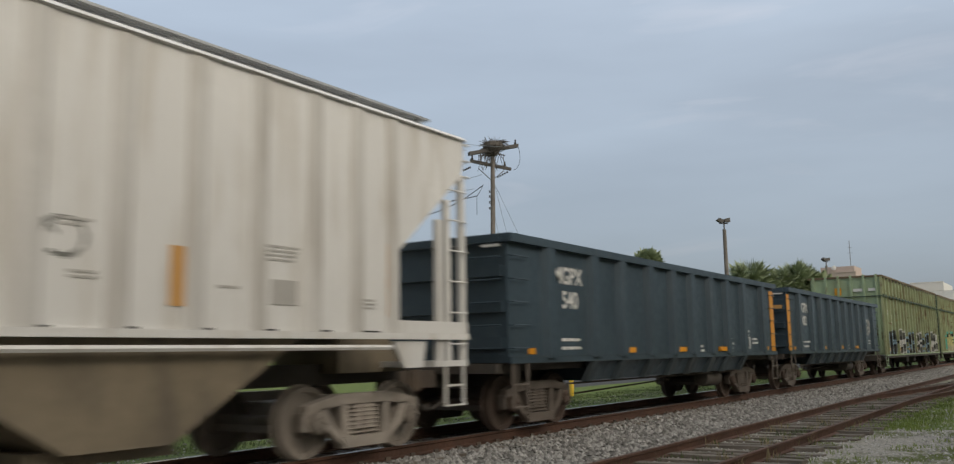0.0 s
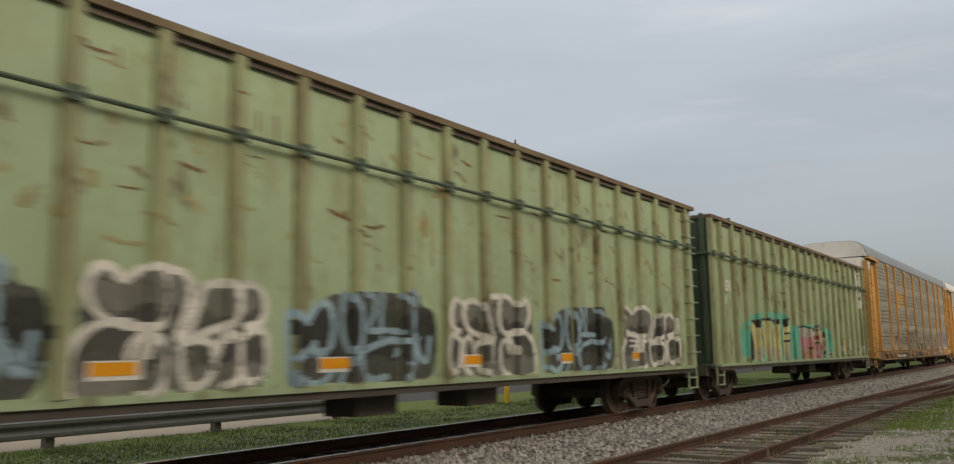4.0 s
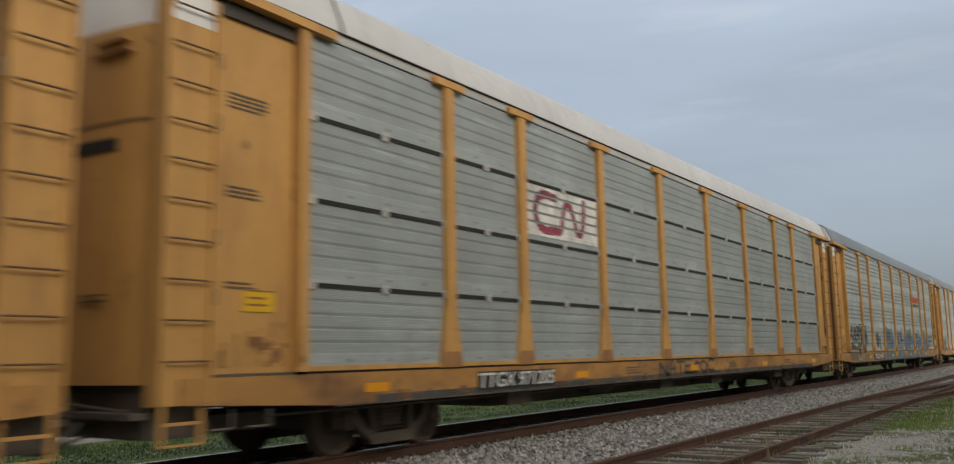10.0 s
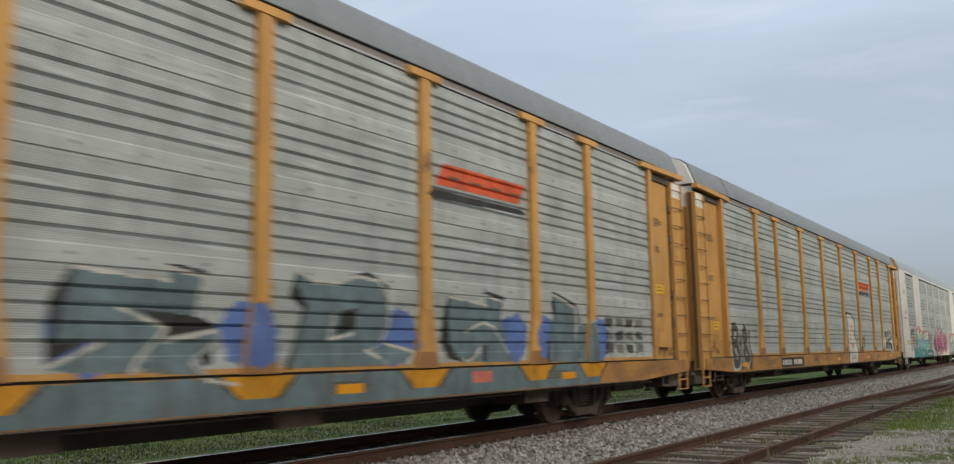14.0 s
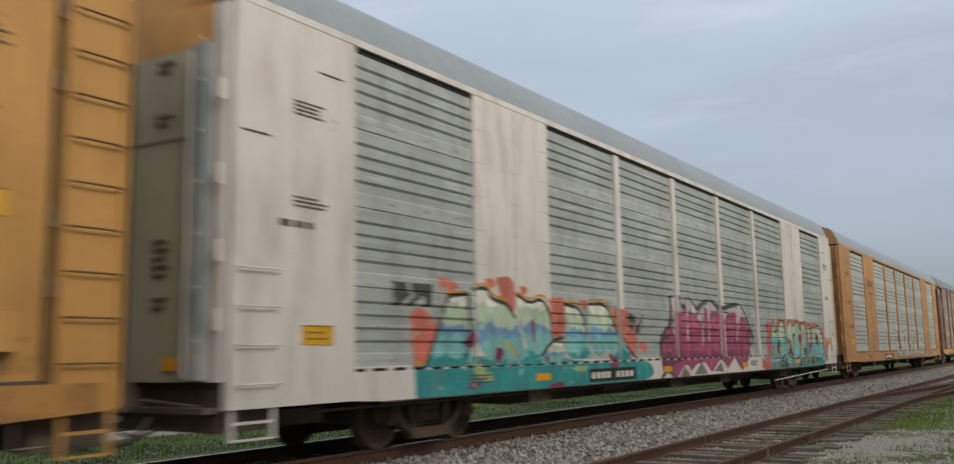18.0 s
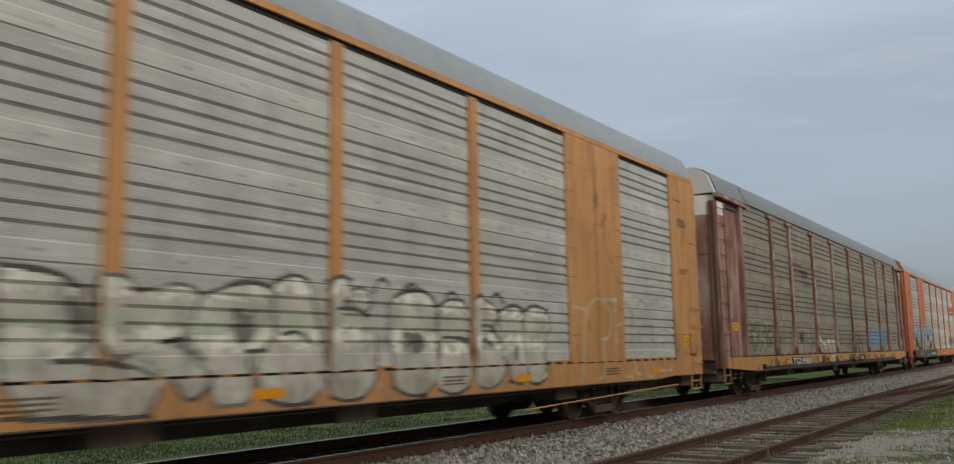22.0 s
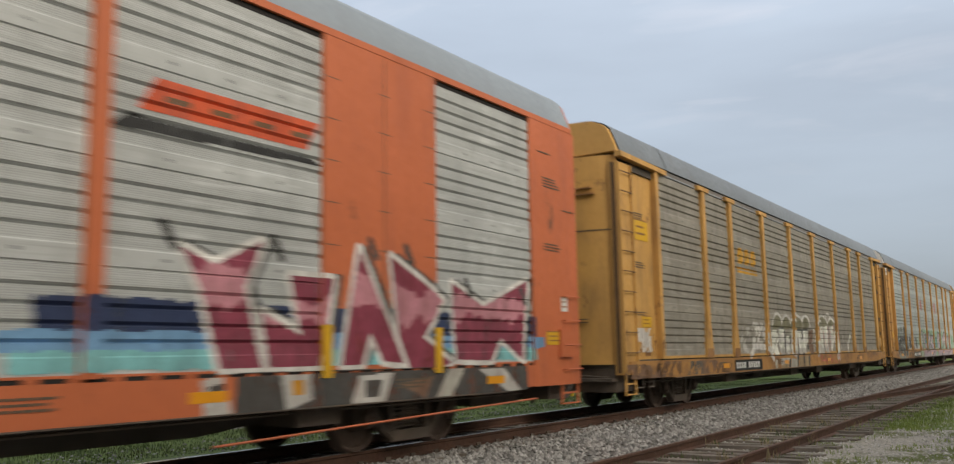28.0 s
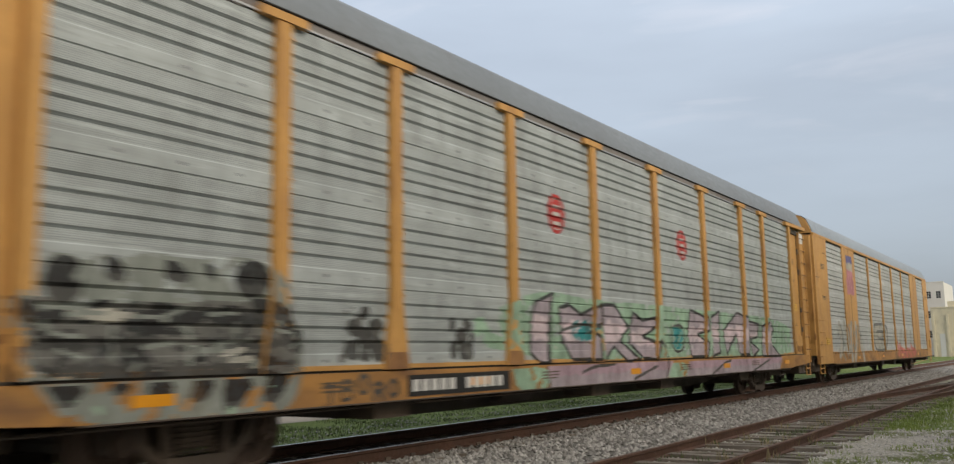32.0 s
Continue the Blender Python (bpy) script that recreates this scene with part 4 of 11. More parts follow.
def palm_tree(x, y, top, spread, seed):
    r = random.Random(seed)
    p = thing("palm_tree", "cabbage palm with a round crown of fan leaves", "palm tree", pose(x, y, GZ), "palms behind the train")
    h = top - GZ - spread * 0.75
    prof = [(-0.2, 0.2)] + [(h * k / 8, 0.17 + 0.02 * (k % 2)) for k in range(1, 9)]
    part("trunk", Mb().turn(prof, "z", 0, 0, 0, 10), M["bark"], p, smooth=True)
    mb = Mb()
    for k in range(90):
        a, e = r.uniform(0, 6.283), r.uniform(-0.5, 1.35)
        d = Vector((math.cos(a) * math.cos(e), math.sin(a) * math.cos(e), math.sin(e)))
        base = Vector((0, 0, h + 0.1))
        hub = base + d * spread * r.uniform(0.42, 0.6)
        mb.rod(base, hub, 0.02, 3)
        side = d.cross(Vector((0, 0, 1))).normalized() if abs(d.z) < 0.98 else Vector((1, 0, 0))
        up = side.cross(d)
        for j in range(17):
            t = -1.5 + 3.0 * j / 16
            q = (d * math.cos(t) + side * math.sin(t) + up * 0.12 * math.cos(3 * t)).normalized()
            ln = spread * r.uniform(0.42, 0.55) * (0.75 + 0.25 * math.cos(t))
            tip = hub + q * ln - Vector((0, 0, 0.22 * ln * r.random()))
            mid = hub + q * ln * 0.55
            w = side * 0.036 * math.cos(t * 0.5) + up * 0.036
            n0 = len(mb.v)
            mb.v += [tuple(hub), tuple(mid + w), tuple(tip), tuple(mid - w)]
            mb.f += [(n0, n0 + 1, n0 + 2, n0 + 3)]
    me = bpy.data.meshes.new("crown")
    me.from_pydata(mb.v, [], mb.f)
    me.materials.append(M["palm"])
    part("crown", me, M["palm"], p, "fan leaves with ragged tips")
    return p


for q in ((-20.6, 69.0, 7.75, 2.3, 1), (-19.0, 72.0, 7.2, 1.9, 7), (-18.0, 72.8, 7.7, 2.1, 2), (-16.9, 74.5, 7.0, 1.9, 3), (-23.2, 55.3, 7.75, 1.25, 4), (-22.2, 70.5, 6.6, 1.8, 8)):
    palm_tree(*q)


def far_trees():
    """A low uneven belt of trees along the horizon, in leaf clumps."""
    r = np.random.default_rng(8)
    v, f = [], []
    for k in range(2600):
        a = r.uniform(-1.35, 0.75)
        d = r.uniform(230, 330)
        x, y = -math.sin(-a) * d, math.cos(a) * d
        top = 5.5 + 2.5 * noise.noise((a * 14, 0, 0))
        z = r.uniform(-0.3, top)
        s = r.uniform(0.6, 1.5)
        c = np.array((x, y, z))
        p = c + r.normal(0, s, (3, 3))
        n = len(v)
        v += p.tolist()
        f += [(n, n + 1, n + 2)]
    me = bpy.data.meshes.new("far_trees")
    me.from_pydata(v, [], f)
    me.materials.append(M["leaf"])
    return tagged(new("far_trees", me), "low dark green tree belt on the horizon", "trees", kind="stuff")


far_trees()


def rear_trees():
    """An unseen dark tree belt, added behind the camera to shade the low sky on that side."""
    r = np.random.default_rng(12)
    v, f = [], []
    for k in range(11000):
        y = r.uniform(-60, 62)
        top = 10.5 + 2.5 * noise.noise((y * 0.11, 4, 0))
        z = -0.4 + (top + 0.4) * r.random() ** 0.8
        x = 6.5 + r.uniform(0, 3.5)
        p = np.array((x, y, z)) + r.normal(0, 0.42, (3, 3))
        n = len(v)
        v += p.tolist()
        f += [(n, n + 1, n + 2)]
    me = bpy.data.meshes.new("rear_trees")
    me.from_pydata(v, [], f)
    me.materials.append(M["leaf"])
    return tagged(new("rear_trees", me), "unseen dark green tree belt added to block low light", "trees", kind="stuff")


rear_trees()

# ---- the train ----
SPEED = 10.63
HW = 1.555                       # half the width of a car
CARS = []                        # (thing, place along the track at the start)
SPINS = []


def start_car(name, label, category, y0):
    c = thing(name, label, category, pose(XC, y0, 0), "freight train")
    CARS.append((c, y0))
    return c


def side_frame_mesh(mat):
    out = [(-1.10, 0.36), (-1.06, 0.56), (-0.80, 0.62), (-0.45, 0.70), (0.45, 0.70), (0.80, 0.62), (1.06, 0.56), (1.10, 0.36), (0.86, 0.33), (0.72, 0.36),
           (0.52, 0.22), (0.36, 0.13), (-0.36, 0.13), (-0.52, 0.22), (-0.72, 0.36), (-0.86, 0.33)]

    def make():
        mb = Mb()
        x0, x1 = 0.88, 1.02
        mb.prism([(-1.08, 0.52), (-0.80, 0.58), (-0.45, 0.63), (0.45, 0.63), (0.80, 0.58), (1.08, 0.52), (1.06, 0.64), (0.80, 0.70), (0.45, 0.76), (-0.45, 0.76), (-0.80, 0.70), (-1.06, 0.64)], "x", x0, x1)
        mb.prism([(-0.42, 0.10), (0.42, 0.10), (0.46, 0.24), (-0.46, 0.24)], "x", x0, x1 + 0.02)
        for s in (-1, 1):
            mb.prism([(s * 0.30, 0.20), (s * 0.42, 0.20), (s * 0.46, 0.64), (s * 0.36, 0.64)], "x", x0, x1)
            mb.prism([(s * 0.40, 0.12), (s * 0.74, 0.36), (s * 0.84, 0.60), (s * 0.72, 0.62), (s * 0.60, 0.40), (s * 0.40, 0.24)], "x", x0, x1)
            mb.prism([(s * 0.72, 0.34), (s * 1.08, 0.34), (s * 1.10, 0.56), (s * 0.72, 0.60)], "x", x0 - 0.02, x1 - 0.03)
        return mb
    return kept("side_frame", mat, make)


def wheelset_mesh(mat):
    key = ("wheelset", mat.name)
    if key not in STORE:
        prof = [(-0.05, 0.10), (-0.05, 0.17), (-0.01, 0.19), (-0.01, 0.36), (-0.06, 0.385), (-0.06, 0.462), (-0.03, 0.462), (-0.025, 0.437), (0.07, 0.432), (0.07, 0.37), (0.03, 0.36), (0.025, 0.19), (0.07, 0.16), (0.07, 0.06)]
        mb = Mb()
        for s in (-1, 1):
            mb.turn([(a * s, r) for a, r in prof], "x", s * 0.755, 0, 0, 26)
        mb.turn([(-1.0, 0.075), (1.0, 0.075)], "x", 0, 0, 0, 12)
        for s in (-1, 1):
            mb.turn([(0, 0.13), (s * 0.10, 0.13), (s * 0.12, 0.10), (s * 0.125, 0.02)], "x", s * 0.96, 0, 0, 14)
            for k in range(3):
                a = k * 2.094
                mb.turn([(0, 0.02), (s * 0.03, 0.02)], "x", s * 1.08, 0.07 * math.cos(a), 0.07 * math.sin(a), 6)
        STORE[key] = mb.mesh("wheelset", mat, True)
    return STORE[key]


def bogie(car, y, mat="bogie_dark"):
    """A two-axle bogie at y: cast side frames, coil springs, bolster, wheelsets that turn."""
    b = part("bogie", kept("bolster", M[mat], lambda: Mb().box(-1.0, 1.0, -0.2, 0.2, 0.32, 0.62).box(-0.25, 0.25, -0.25, 0.25, 0.62, 0.72).box(-0.8, 0.8, -0.95, -0.87, 0.3, 0.4)), M[mat], car, at=(0, y, 0))
    for s in (1, -1):
        f = part("side_frame", side_frame_mesh(M[mat]), M[mat], b)
        if s < 0:
            f.rotation_euler = (0, 0, math.pi)

        def coil():
            prof = []
            for k in range(7):
                prof += [(0.25 + k * 0.052, 0.058), (0.268 + k * 0.052, 0.085), (0.284 + k * 0.052, 0.058)]
            return Mb().turn(prof, "z", 0, 0, 0, 10)
        for y_ in (-0.19, 0.0, 0.19):
            part("coil_spring", kept("coil_spring", M[mat], coil, True), M[mat], b, at=(s * 0.95, y_, 0))
    for s in (-1, 1):
        w = part("wheelset", wheelset_mesh(M["wheel_pale" if mat == "bogie_pale" else "wheel"]), M["wheel"], b, "turning steel wheelset", at=(0, s * 0.89, 0.432))
        SPINS.append((w, s))
    return b


def coupler(car, y, d):
    """Draft gear and knuckle at an end; d is the way it points along the track."""
    mb = Mb().box(-0.14, 0.14, min(y, y + d * 0.45), max(y, y + d * 0.45), 0.72, 0.98)
    mb.prism([(-0.17, y + d * 0.45), (0.17, y + d * 0.45), (0.2, y + d * 0.62), (0.05, y + d * 0.72), (-0.2, y + d * 0.66)], "z", 0.68, 1.0)
    part("coupler", mb, M["bogie_dark"], car, "rusty knuckle coupler")
    hose = Mb()
    pts = [(0.45, y + d * 0.1, 0.75), (0.45, y + d * 0.3, 0.50), (0.40, y + d * 0.5, 0.40), (0.33, y + d * 0.68, 0.48)]
    for p, q in zip(pts, pts[1:]):
        hose.rod(p, q, 0.022, 6)
    part("air_hose", hose, M["dark"], car)


RUNG = {}


def ladder(car, x, y0, y1, z0, z1, n, mat, gap=0.05, stiles=True):
    """Rungs of round bar held off the surface at x, on two flat stiles."""
    st = Mb()
    for yy in (y0, y1):
        if stiles:
            st.box(x, x + gap, yy - 0.02, yy + 0.02, z0, z1)
    host = part("ladder", st, mat, car) if stiles else car
    w = round(y1 - y0, 2)
    me = kept(("ladder_rung", w, gap), mat, lambda: Mb().rod((0, 0, 0), (0, w, 0), 0.011, 6).rod((0, 0.012, 0), (-gap, 0.012, 0), 0.011, 5).rod((0, w - 0.012, 0), (-gap, w - 0.012, 0), 0.011, 5))
    for k in range(n):
        part("ladder_rung", me, mat, host, at=(x + gap, y0, z0 + (z1 - z0) * (k + 0.5) / n))
    return host


def stirrup(car, x, y0, y1, z0, z1, mat):
    mb = Mb()
    for yy in (y0, y1):
        mb.box(x - 0.012, x + 0.012, yy - 0.025, yy + 0.025, z0, z1)
    mb.box(x - 0.02, x + 0.03, y0 - 0.025, y1 + 0.025, z0 - 0.02, z0)
    mb.box(x - 0.012, x + 0.012, y0 + 0.025, y1 - 0.025, (z0 + z1) / 2 - 0.015, (z0 + z1) / 2 + 0.015)
    return part("stirrup_step", mb, mat, car)


PH, PB = 0.972, 1.065            # height of one screen panel, foot of the lowest


def panel_profile():
    """Section of a screen panel as (outward, up): a plain pressed band at the foot, then four deep grooves with sloping upper sides."""
    p = [(-0.010, 0.0), (-0.010, 0.008), (0.006, 0.018), (0.006, 0.176), (0.0, 0.190)]
    for k in range(4):
        z = 0.316 + k * 0.158
        p += [(0.0, z - 0.020), (-0.034, z - 0.016), (-0.034, z - 0.004), (-0.006, z + 0.021), (0.0, z + 0.026)]
    return p + [(0.0, PH - 0.012), (-0.010, PH - 0.004), (-0.010, PH)]


def panel_mesh(w, mat):
    if mat is M["panel_grey"]:                   # newer screens: the same grooves, hardly pressed in
        line = [(a * 0.30, b) for a, b in panel_profile()]
        return kept(("panel", round(w, 2)), mat, lambda: Mb().sheet(line, "y", 0.0, w))
    return kept(("panel", round(w, 2)), mat, lambda: Mb().sheet(panel_profile(), "y", 0.0, w))


ROOF = [(0.030, 5.118), (0.0, 5.22), (-0.15, 5.585), (-0.29, 5.705), (-0.52, 5.79), (-HW, 5.83)]


def roof_part(car, y0, y1, mat, x1=HW, fascia=None):
    """Roof sheet with a dark strip for the shade under its edge; below it, on slim-post cars, a plain fascia strip."""
    half = [(x1 + a, b) for a, b in ROOF]
    full = half + [(-a, b) for a, b in reversed(half[:-1])]
    r = part("roof", Mb().sheet(full, "y", y0, y1), mat, car, smooth=True)
    part("drip_edge", Mb().box(x1 - 0.02, x1 + 0.034, y0, y1, 5.098, 5.112), M["gap"], r, "dark strip for the shade under the roof's edge")
    if fascia:
        part("fascia", Mb().slab(x1 - 0.06, x1 + 0.006, y0, y1, 4.985, 5.096, 0.006), fascia, r, "plain grey strip under the roof")
    return r


def bogie_pair(car, y0, y1, mat):
    bogie(car, y0, mat)
    bogie(car, y1, mat)


def car_end(car, y, d, mat, top_mat, x1=HW, door=None, slot=False, rust=None):
    """The end of an autorack at y: a bowed pair of doors and a roof end plate above. d: outward along the track."""
    n = 10
    bow = [(-x1 + 0.06 + (2 * x1 - 0.12) * k / n, y + d * 0.22 * (1 - (2 * k / n - 1) ** 2) ** 0.7) for k in range(n + 1)]
    poly = bow + [(x1 - 0.06, y - d * 0.08), (-x1 + 0.06, y - d * 0.08)]
    far = bow[:n // 2 + 1] + [(0.0, y - d * 0.08), (-x1 + 0.06, y - d * 0.08)]
    near = bow[n // 2:] + [(x1 - 0.06, y - d * 0.08), (0.0, y - d * 0.08)]
    tall = door is not None and door is not mat
    top = 5.04 if tall and top_mat is mat else 4.56
    part("end_door", Mb().prism(far, "z", 0.98, top), rust or door or mat, car, "rust-browned end door" if rust else "", smooth=True)
    e = part("end_door", Mb().prism(near, "z", 0.98, top), door or mat, car, smooth=True)
    q = bow[n - 2]
    if slot:
        part("door_latch_slot", Mb().prism([(a, b + d * 0.012) for a, b in bow[n - 5:n - 1]] + [(a, b - d * 0.02) for a, b in reversed(bow[n - 5:n - 1])], "z", 3.28, 3.42), M["gap"], e, "black latch opening")
    part("door_band", Mb().prism([(a, b + d * 0.008) for a, b in bow] + [(a, b - d * 0.02) for a, b in reversed(bow)], "z", 3.56, 3.585), M["ink"], e, "dark seam across the end doors")
    if tall:
        # Folding leaves: rivets and stencilled bars on the inner leaf.
        for z, k in ((4.35, 2), (3.75, 2), (2.1, 5), (1.75, 2)):
            for q in range(k):
                part("end_stencil", Mb().box(0.42, 0.62 + 0.05 * (q % 2), *sorted((y + d * 0.19, y + d * 0.224)), z + q * 0.09, z + 0.03 + q * 0.09), M["ink"], e, "small stencilled bar")
        part("end_marker", Mb().box(0.62, 0.80, *sorted((y + d * 0.15, y + d * 0.207)), 1.10, 1.24), M["reflector"], e, "amber marker")
    if not tall or top_mat is not mat:
        part("end_cap", Mb().prism(poly, "z", 4.563, 5.05), top_mat, car, "pale upper end plate")
    half = [(x1 + a, b) for a, b in ROOF]
    full = half + [(-a, b) for a, b in reversed(half[:-1])]
    ya, yb = sorted((y - d * 0.05, y + d * 0.10))
    part("roof_end", Mb().prism([(a * 0.985, b - 0.02) for a, b in full], "y", ya, yb), top_mat, car, "arched roof end plate")
    seam = Mb().box(-0.02, 0.02, *sorted((y + d * 0.215, y + d * 0.235)), 0.99, 4.55)
    part("door_seam", seam, M["gap"], e)
    for z in (1.4, 2.5, 3.6, 4.25):
        part("hinge", Mb().rod((x1 - 0.05, y + d * 0.02, z), (x1 - 0.05, y + d * 0.02, z + 0.25), 0.035, 8), mat, e)
    return e


def under_auto(car, y0, y1, mat, frame_m):
    """Sill beams, centre sill, floor and bogies of a long flat car from y0 to y1."""
    for s in (-1, 1):
        a, b = sorted((s * (HW - 0.11), s * (HW - 0.01)))
        side = Mb().prism([(y0 + 0.25, 0.78), (y0 + 2.4, 0.67), (y1 - 2.4, 0.67), (y1 - 0.25, 0.78), (y1 - 0.25, 1.03), (y0 + 0.25, 1.03)], "x", a, b)
        part("side_sill", side, mat, car)
    for s in (-1, 1):
        a, b = sorted((s * (HW - 0.09), s * (HW + 0.012)))
        lip = Mb().prism([(y0 + 2.4, 0.655), (y1 - 2.4, 0.655), (y1 - 2.4, 0.668), (y0 + 2.4, 0.668)], "x", a, b)
        part("sill_lip", lip, M["bogie_dark"], car)
    part("floor", Mb().box(-HW + 0.112, HW - 0.112, y0 + 0.05, y1 - 0.05, 0.90, 1.028), M["dark"], car)
    m = (y0 + y1) / 2
    part("center_sill", Mb().prism([(y0 + 0.3, 0.70), (y0 + 4.6, 0.62), (m - 6.5, 0.36), (m + 6.5, 0.36), (y1 - 4.6, 0.62), (y1 - 0.3, 0.70), (y1 - 0.3, 0.898), (y0 + 0.3, 0.898)], "x", -0.45, 0.45), M["dark"], car)
    brk = Mb().turn([(-0.5, 0.16), (-0.45, 0.19), (0.45, 0.19), (0.5, 0.16)], "y", 0.75, m - 3.2, 0.62, 14)
    part("air_tank", brk, M["dark"], car, smooth=True)
    for yy in (m - 1.0, m + 2.2, m - 7.0, m + 7.5):
        part("underframe_box", Mb().slab(0.75, 1.32, yy - 0.35, yy + 0.35, 0.44, 0.66), M["bogie_dark"] if yy < m else M[frame_m], car)
    pipe = Mb().rod((1.25, y0 + 1.5, 0.60), (1.25, y1 - 1.5, 0.60), 0.02, 6)
    part("brake_pipe", pipe, M["bogie_dark"], car)
    bogie_pair(car, y0 + 4.05, y1 - 4.05, "bogie_dark")
    for y, d in ((y0, 1), (y1, -1)):
        part("end_sill", Mb().box(-HW + 0.25, HW - 0.23, *sorted((y + d * 0.06, y + d * 0.75)), 0.46, 0.898), M["bogie_dark"], car)
        part("draft_gear", Mb().box(-0.45, 0.75, *sorted((y + d * 0.76, y + d * 2.2)), 0.42, 0.61), M["bogie_dark"], car)
        part("end_step", Mb().box(-HW + 0.3, HW - 0.24, *sorted((y - d * 0.10, y + d * 0.055)), 0.66, 0.72), M["bogie"], car)
        part("brake_hose", Mb().rod((0.45, y - d * 0.1, 0.62), (0.42, y - d * 0.30, 0.38), 0.03, 6).rod((0.42, y - d * 0.30, 0.38), (0.30, y - d * 0.45, 0.34), 0.03, 6), M["dark"], car)
        part("uncoupling_lever", Mb().rod((0.35, y - d * 0.16, 0.80), (HW - 0.3, y - d * 0.14, 0.74), 0.016, 6), M["bogie_dark"], car)
    coupler(car, y0 + 0.3, -1)
    coupler(car, y1 - 0.3, 1)


def far_side(car, y0, y1, mat):
    """The side turned away: a plain ribbed wall with thickness."""
    part("far_wall", Mb().box(-HW + 0.02, -HW + 0.10, y0, y1, 1.065, 5.02), mat, car)


A_POSTS = [2.74, 4.72, 7.56, 10.42, 13.30, 16.17, 19.06, 21.03]
A_END = 23.78
B_POSTS = [7.52, 10.42, 13.32, 16.22]


def post_mesh(mat, foot=0.46, h=3.9):
    """A post of pressed steel: slim shaft, flaring foot, proud of the panels."""
    def make():
        mb = Mb()
        x0, x1 = -0.06, 0.055
        shaft = [(-0.11, 0.0), (0.11, 0.0), (0.11, h), (-0.11, h)]
        wide = foot / 2
        out = [(-wide, 0.0), (wide, 0.0), (wide, 0.09), (0.11, 0.82), (0.11, h), (-0.11, h), (-0.11, 0.82), (-wide, 0.09)]
        mb.prism(out, "x", x0, x1)
        mb.box(x1, x1 + 0.012, -0.085, 0.085, 0.75, h - 0.02)
        for k in range(9):
            z = 0.5 + k * 0.4
            for s in (-1, 1):
                mb.box(x1 - 0.02, x1 + 0.008, s * 0.112 - 0.012, s * 0.112 + 0.012, z, z + 0.03)
        return mb
    return kept(("post", foot), mat, make)


def cap_mesh(mat, w=0.72):
    return kept(("post_cap", w), mat, lambda: Mb().slab(-0.04, 0.075, -w / 2, w / 2, 4.945, 5.045))


def bay_panels(car, y0, y1, mats, seams=False, rows=4):
    w = y1 - y0
    for k in range(rows):
        m = mats[k % len(mats)]
        part("panel", panel_mesh(w, m), m, car, at=(HW - 0.04, y0, PB + k * PH))
    if seams:
        slot_ = kept(("slot", round(w, 2)), M["gap"], lambda: Mb().box(-0.05, -0.028, 0, w, -0.040, 0.016))
        clip_ = kept("clip", M["roof_white"], lambda: Mb().slab(-0.035, -0.008, -0.05, 0.05, -0.06, 0.05, 0.008))
        for k in range(1, rows):
            z = PB + k * PH
            part("slot", slot_, M["gap"], car, at=(HW, y0, z))
            for yy in (y0 + 0.06, (y0 + y1) / 2, y1 - 0.06):
                part("clip", clip_, M["roof_white"], car, at=(HW, yy, z))


def sign_plate(mb, mat, parent, label):
    """A flat placard on a car's side, with a dark head line and two bars for its writing."""
    p = part("placard", mb, mat, parent, label)
    xs, ys, zs = ([q[i] for q in mb.v] for i in range(3))
    x, a, b, z0, z1 = max(xs), min(ys), max(ys), min(zs), max(zs)
    for u, v, lo, hi in ((0.0, 1.0, 0.92, 0.99), (0.12, 0.7, 0.58, 0.68), (0.12, 0.8, 0.26, 0.36)):
        part("sign_bar", Mb().box(x, x + 0.003, a + (b - a) * u, a + (b - a) * v, z0 + (z1 - z0) * lo, z0 + (z1 - z0) * hi), M["post_rust"], p)
    return p


def text_bars(car, x, y0, z, rows, w, h, mat, rnd, step=None):
    """Small stencilled writing as plain bars."""
    mb = Mb()
    for k in range(rows):
        zz = z - k * (step or h * 2.0)
        h = h if h > 0.044 else 0.024
        yy = y0
        end = y0 + w * rnd.uniform(0.65, 1.0)
        while yy < end:
            ln = min(rnd.uniform(0.08, 0.24), end - yy)
            mb.box(x, x + 0.004, yy, yy + ln, zz - h, zz)
            yy += ln + h * 0.7
    return tagged(part("stencil", mb, mat, car, "small stencilled data as plain bars"), kind="stuff")


def lettering(car, body, size, x, y, z, mat, shear=0.0, bold=0.0, squeeze=1.0):
    """Readable marks in the built-in font, laid on the side that faces the camera."""
    cu = bpy.data.curves.new("mark", "FONT")
    cu.body, cu.size, cu.shear, cu.offset, cu.extrude = body, size, shear, bold, 0.002
    cu.align_x, cu.align_y = "CENTER", "CENTER"
    tmp = bpy.data.objects.new("mark", cu)
    scene.collection.objects.link(tmp)
    bpy.context.view_layer.update()
    me = bpy.data.meshes.new_from_object(tmp.evaluated_get(bpy.context.evaluated_depsgraph_get()))
    bpy.data.objects.remove(tmp)
    turn_ = Matrix(((0, 0, 1, 0), (squeeze, 0, 0, 0), (0, 1, 0, 0), (0, 0, 0, 1)))
    me.transform(turn_)
    me.materials.clear()
    me.materials.append(mat)
    return part("lettering", me, mat, car, "painted car marks", at=(x, y, z))


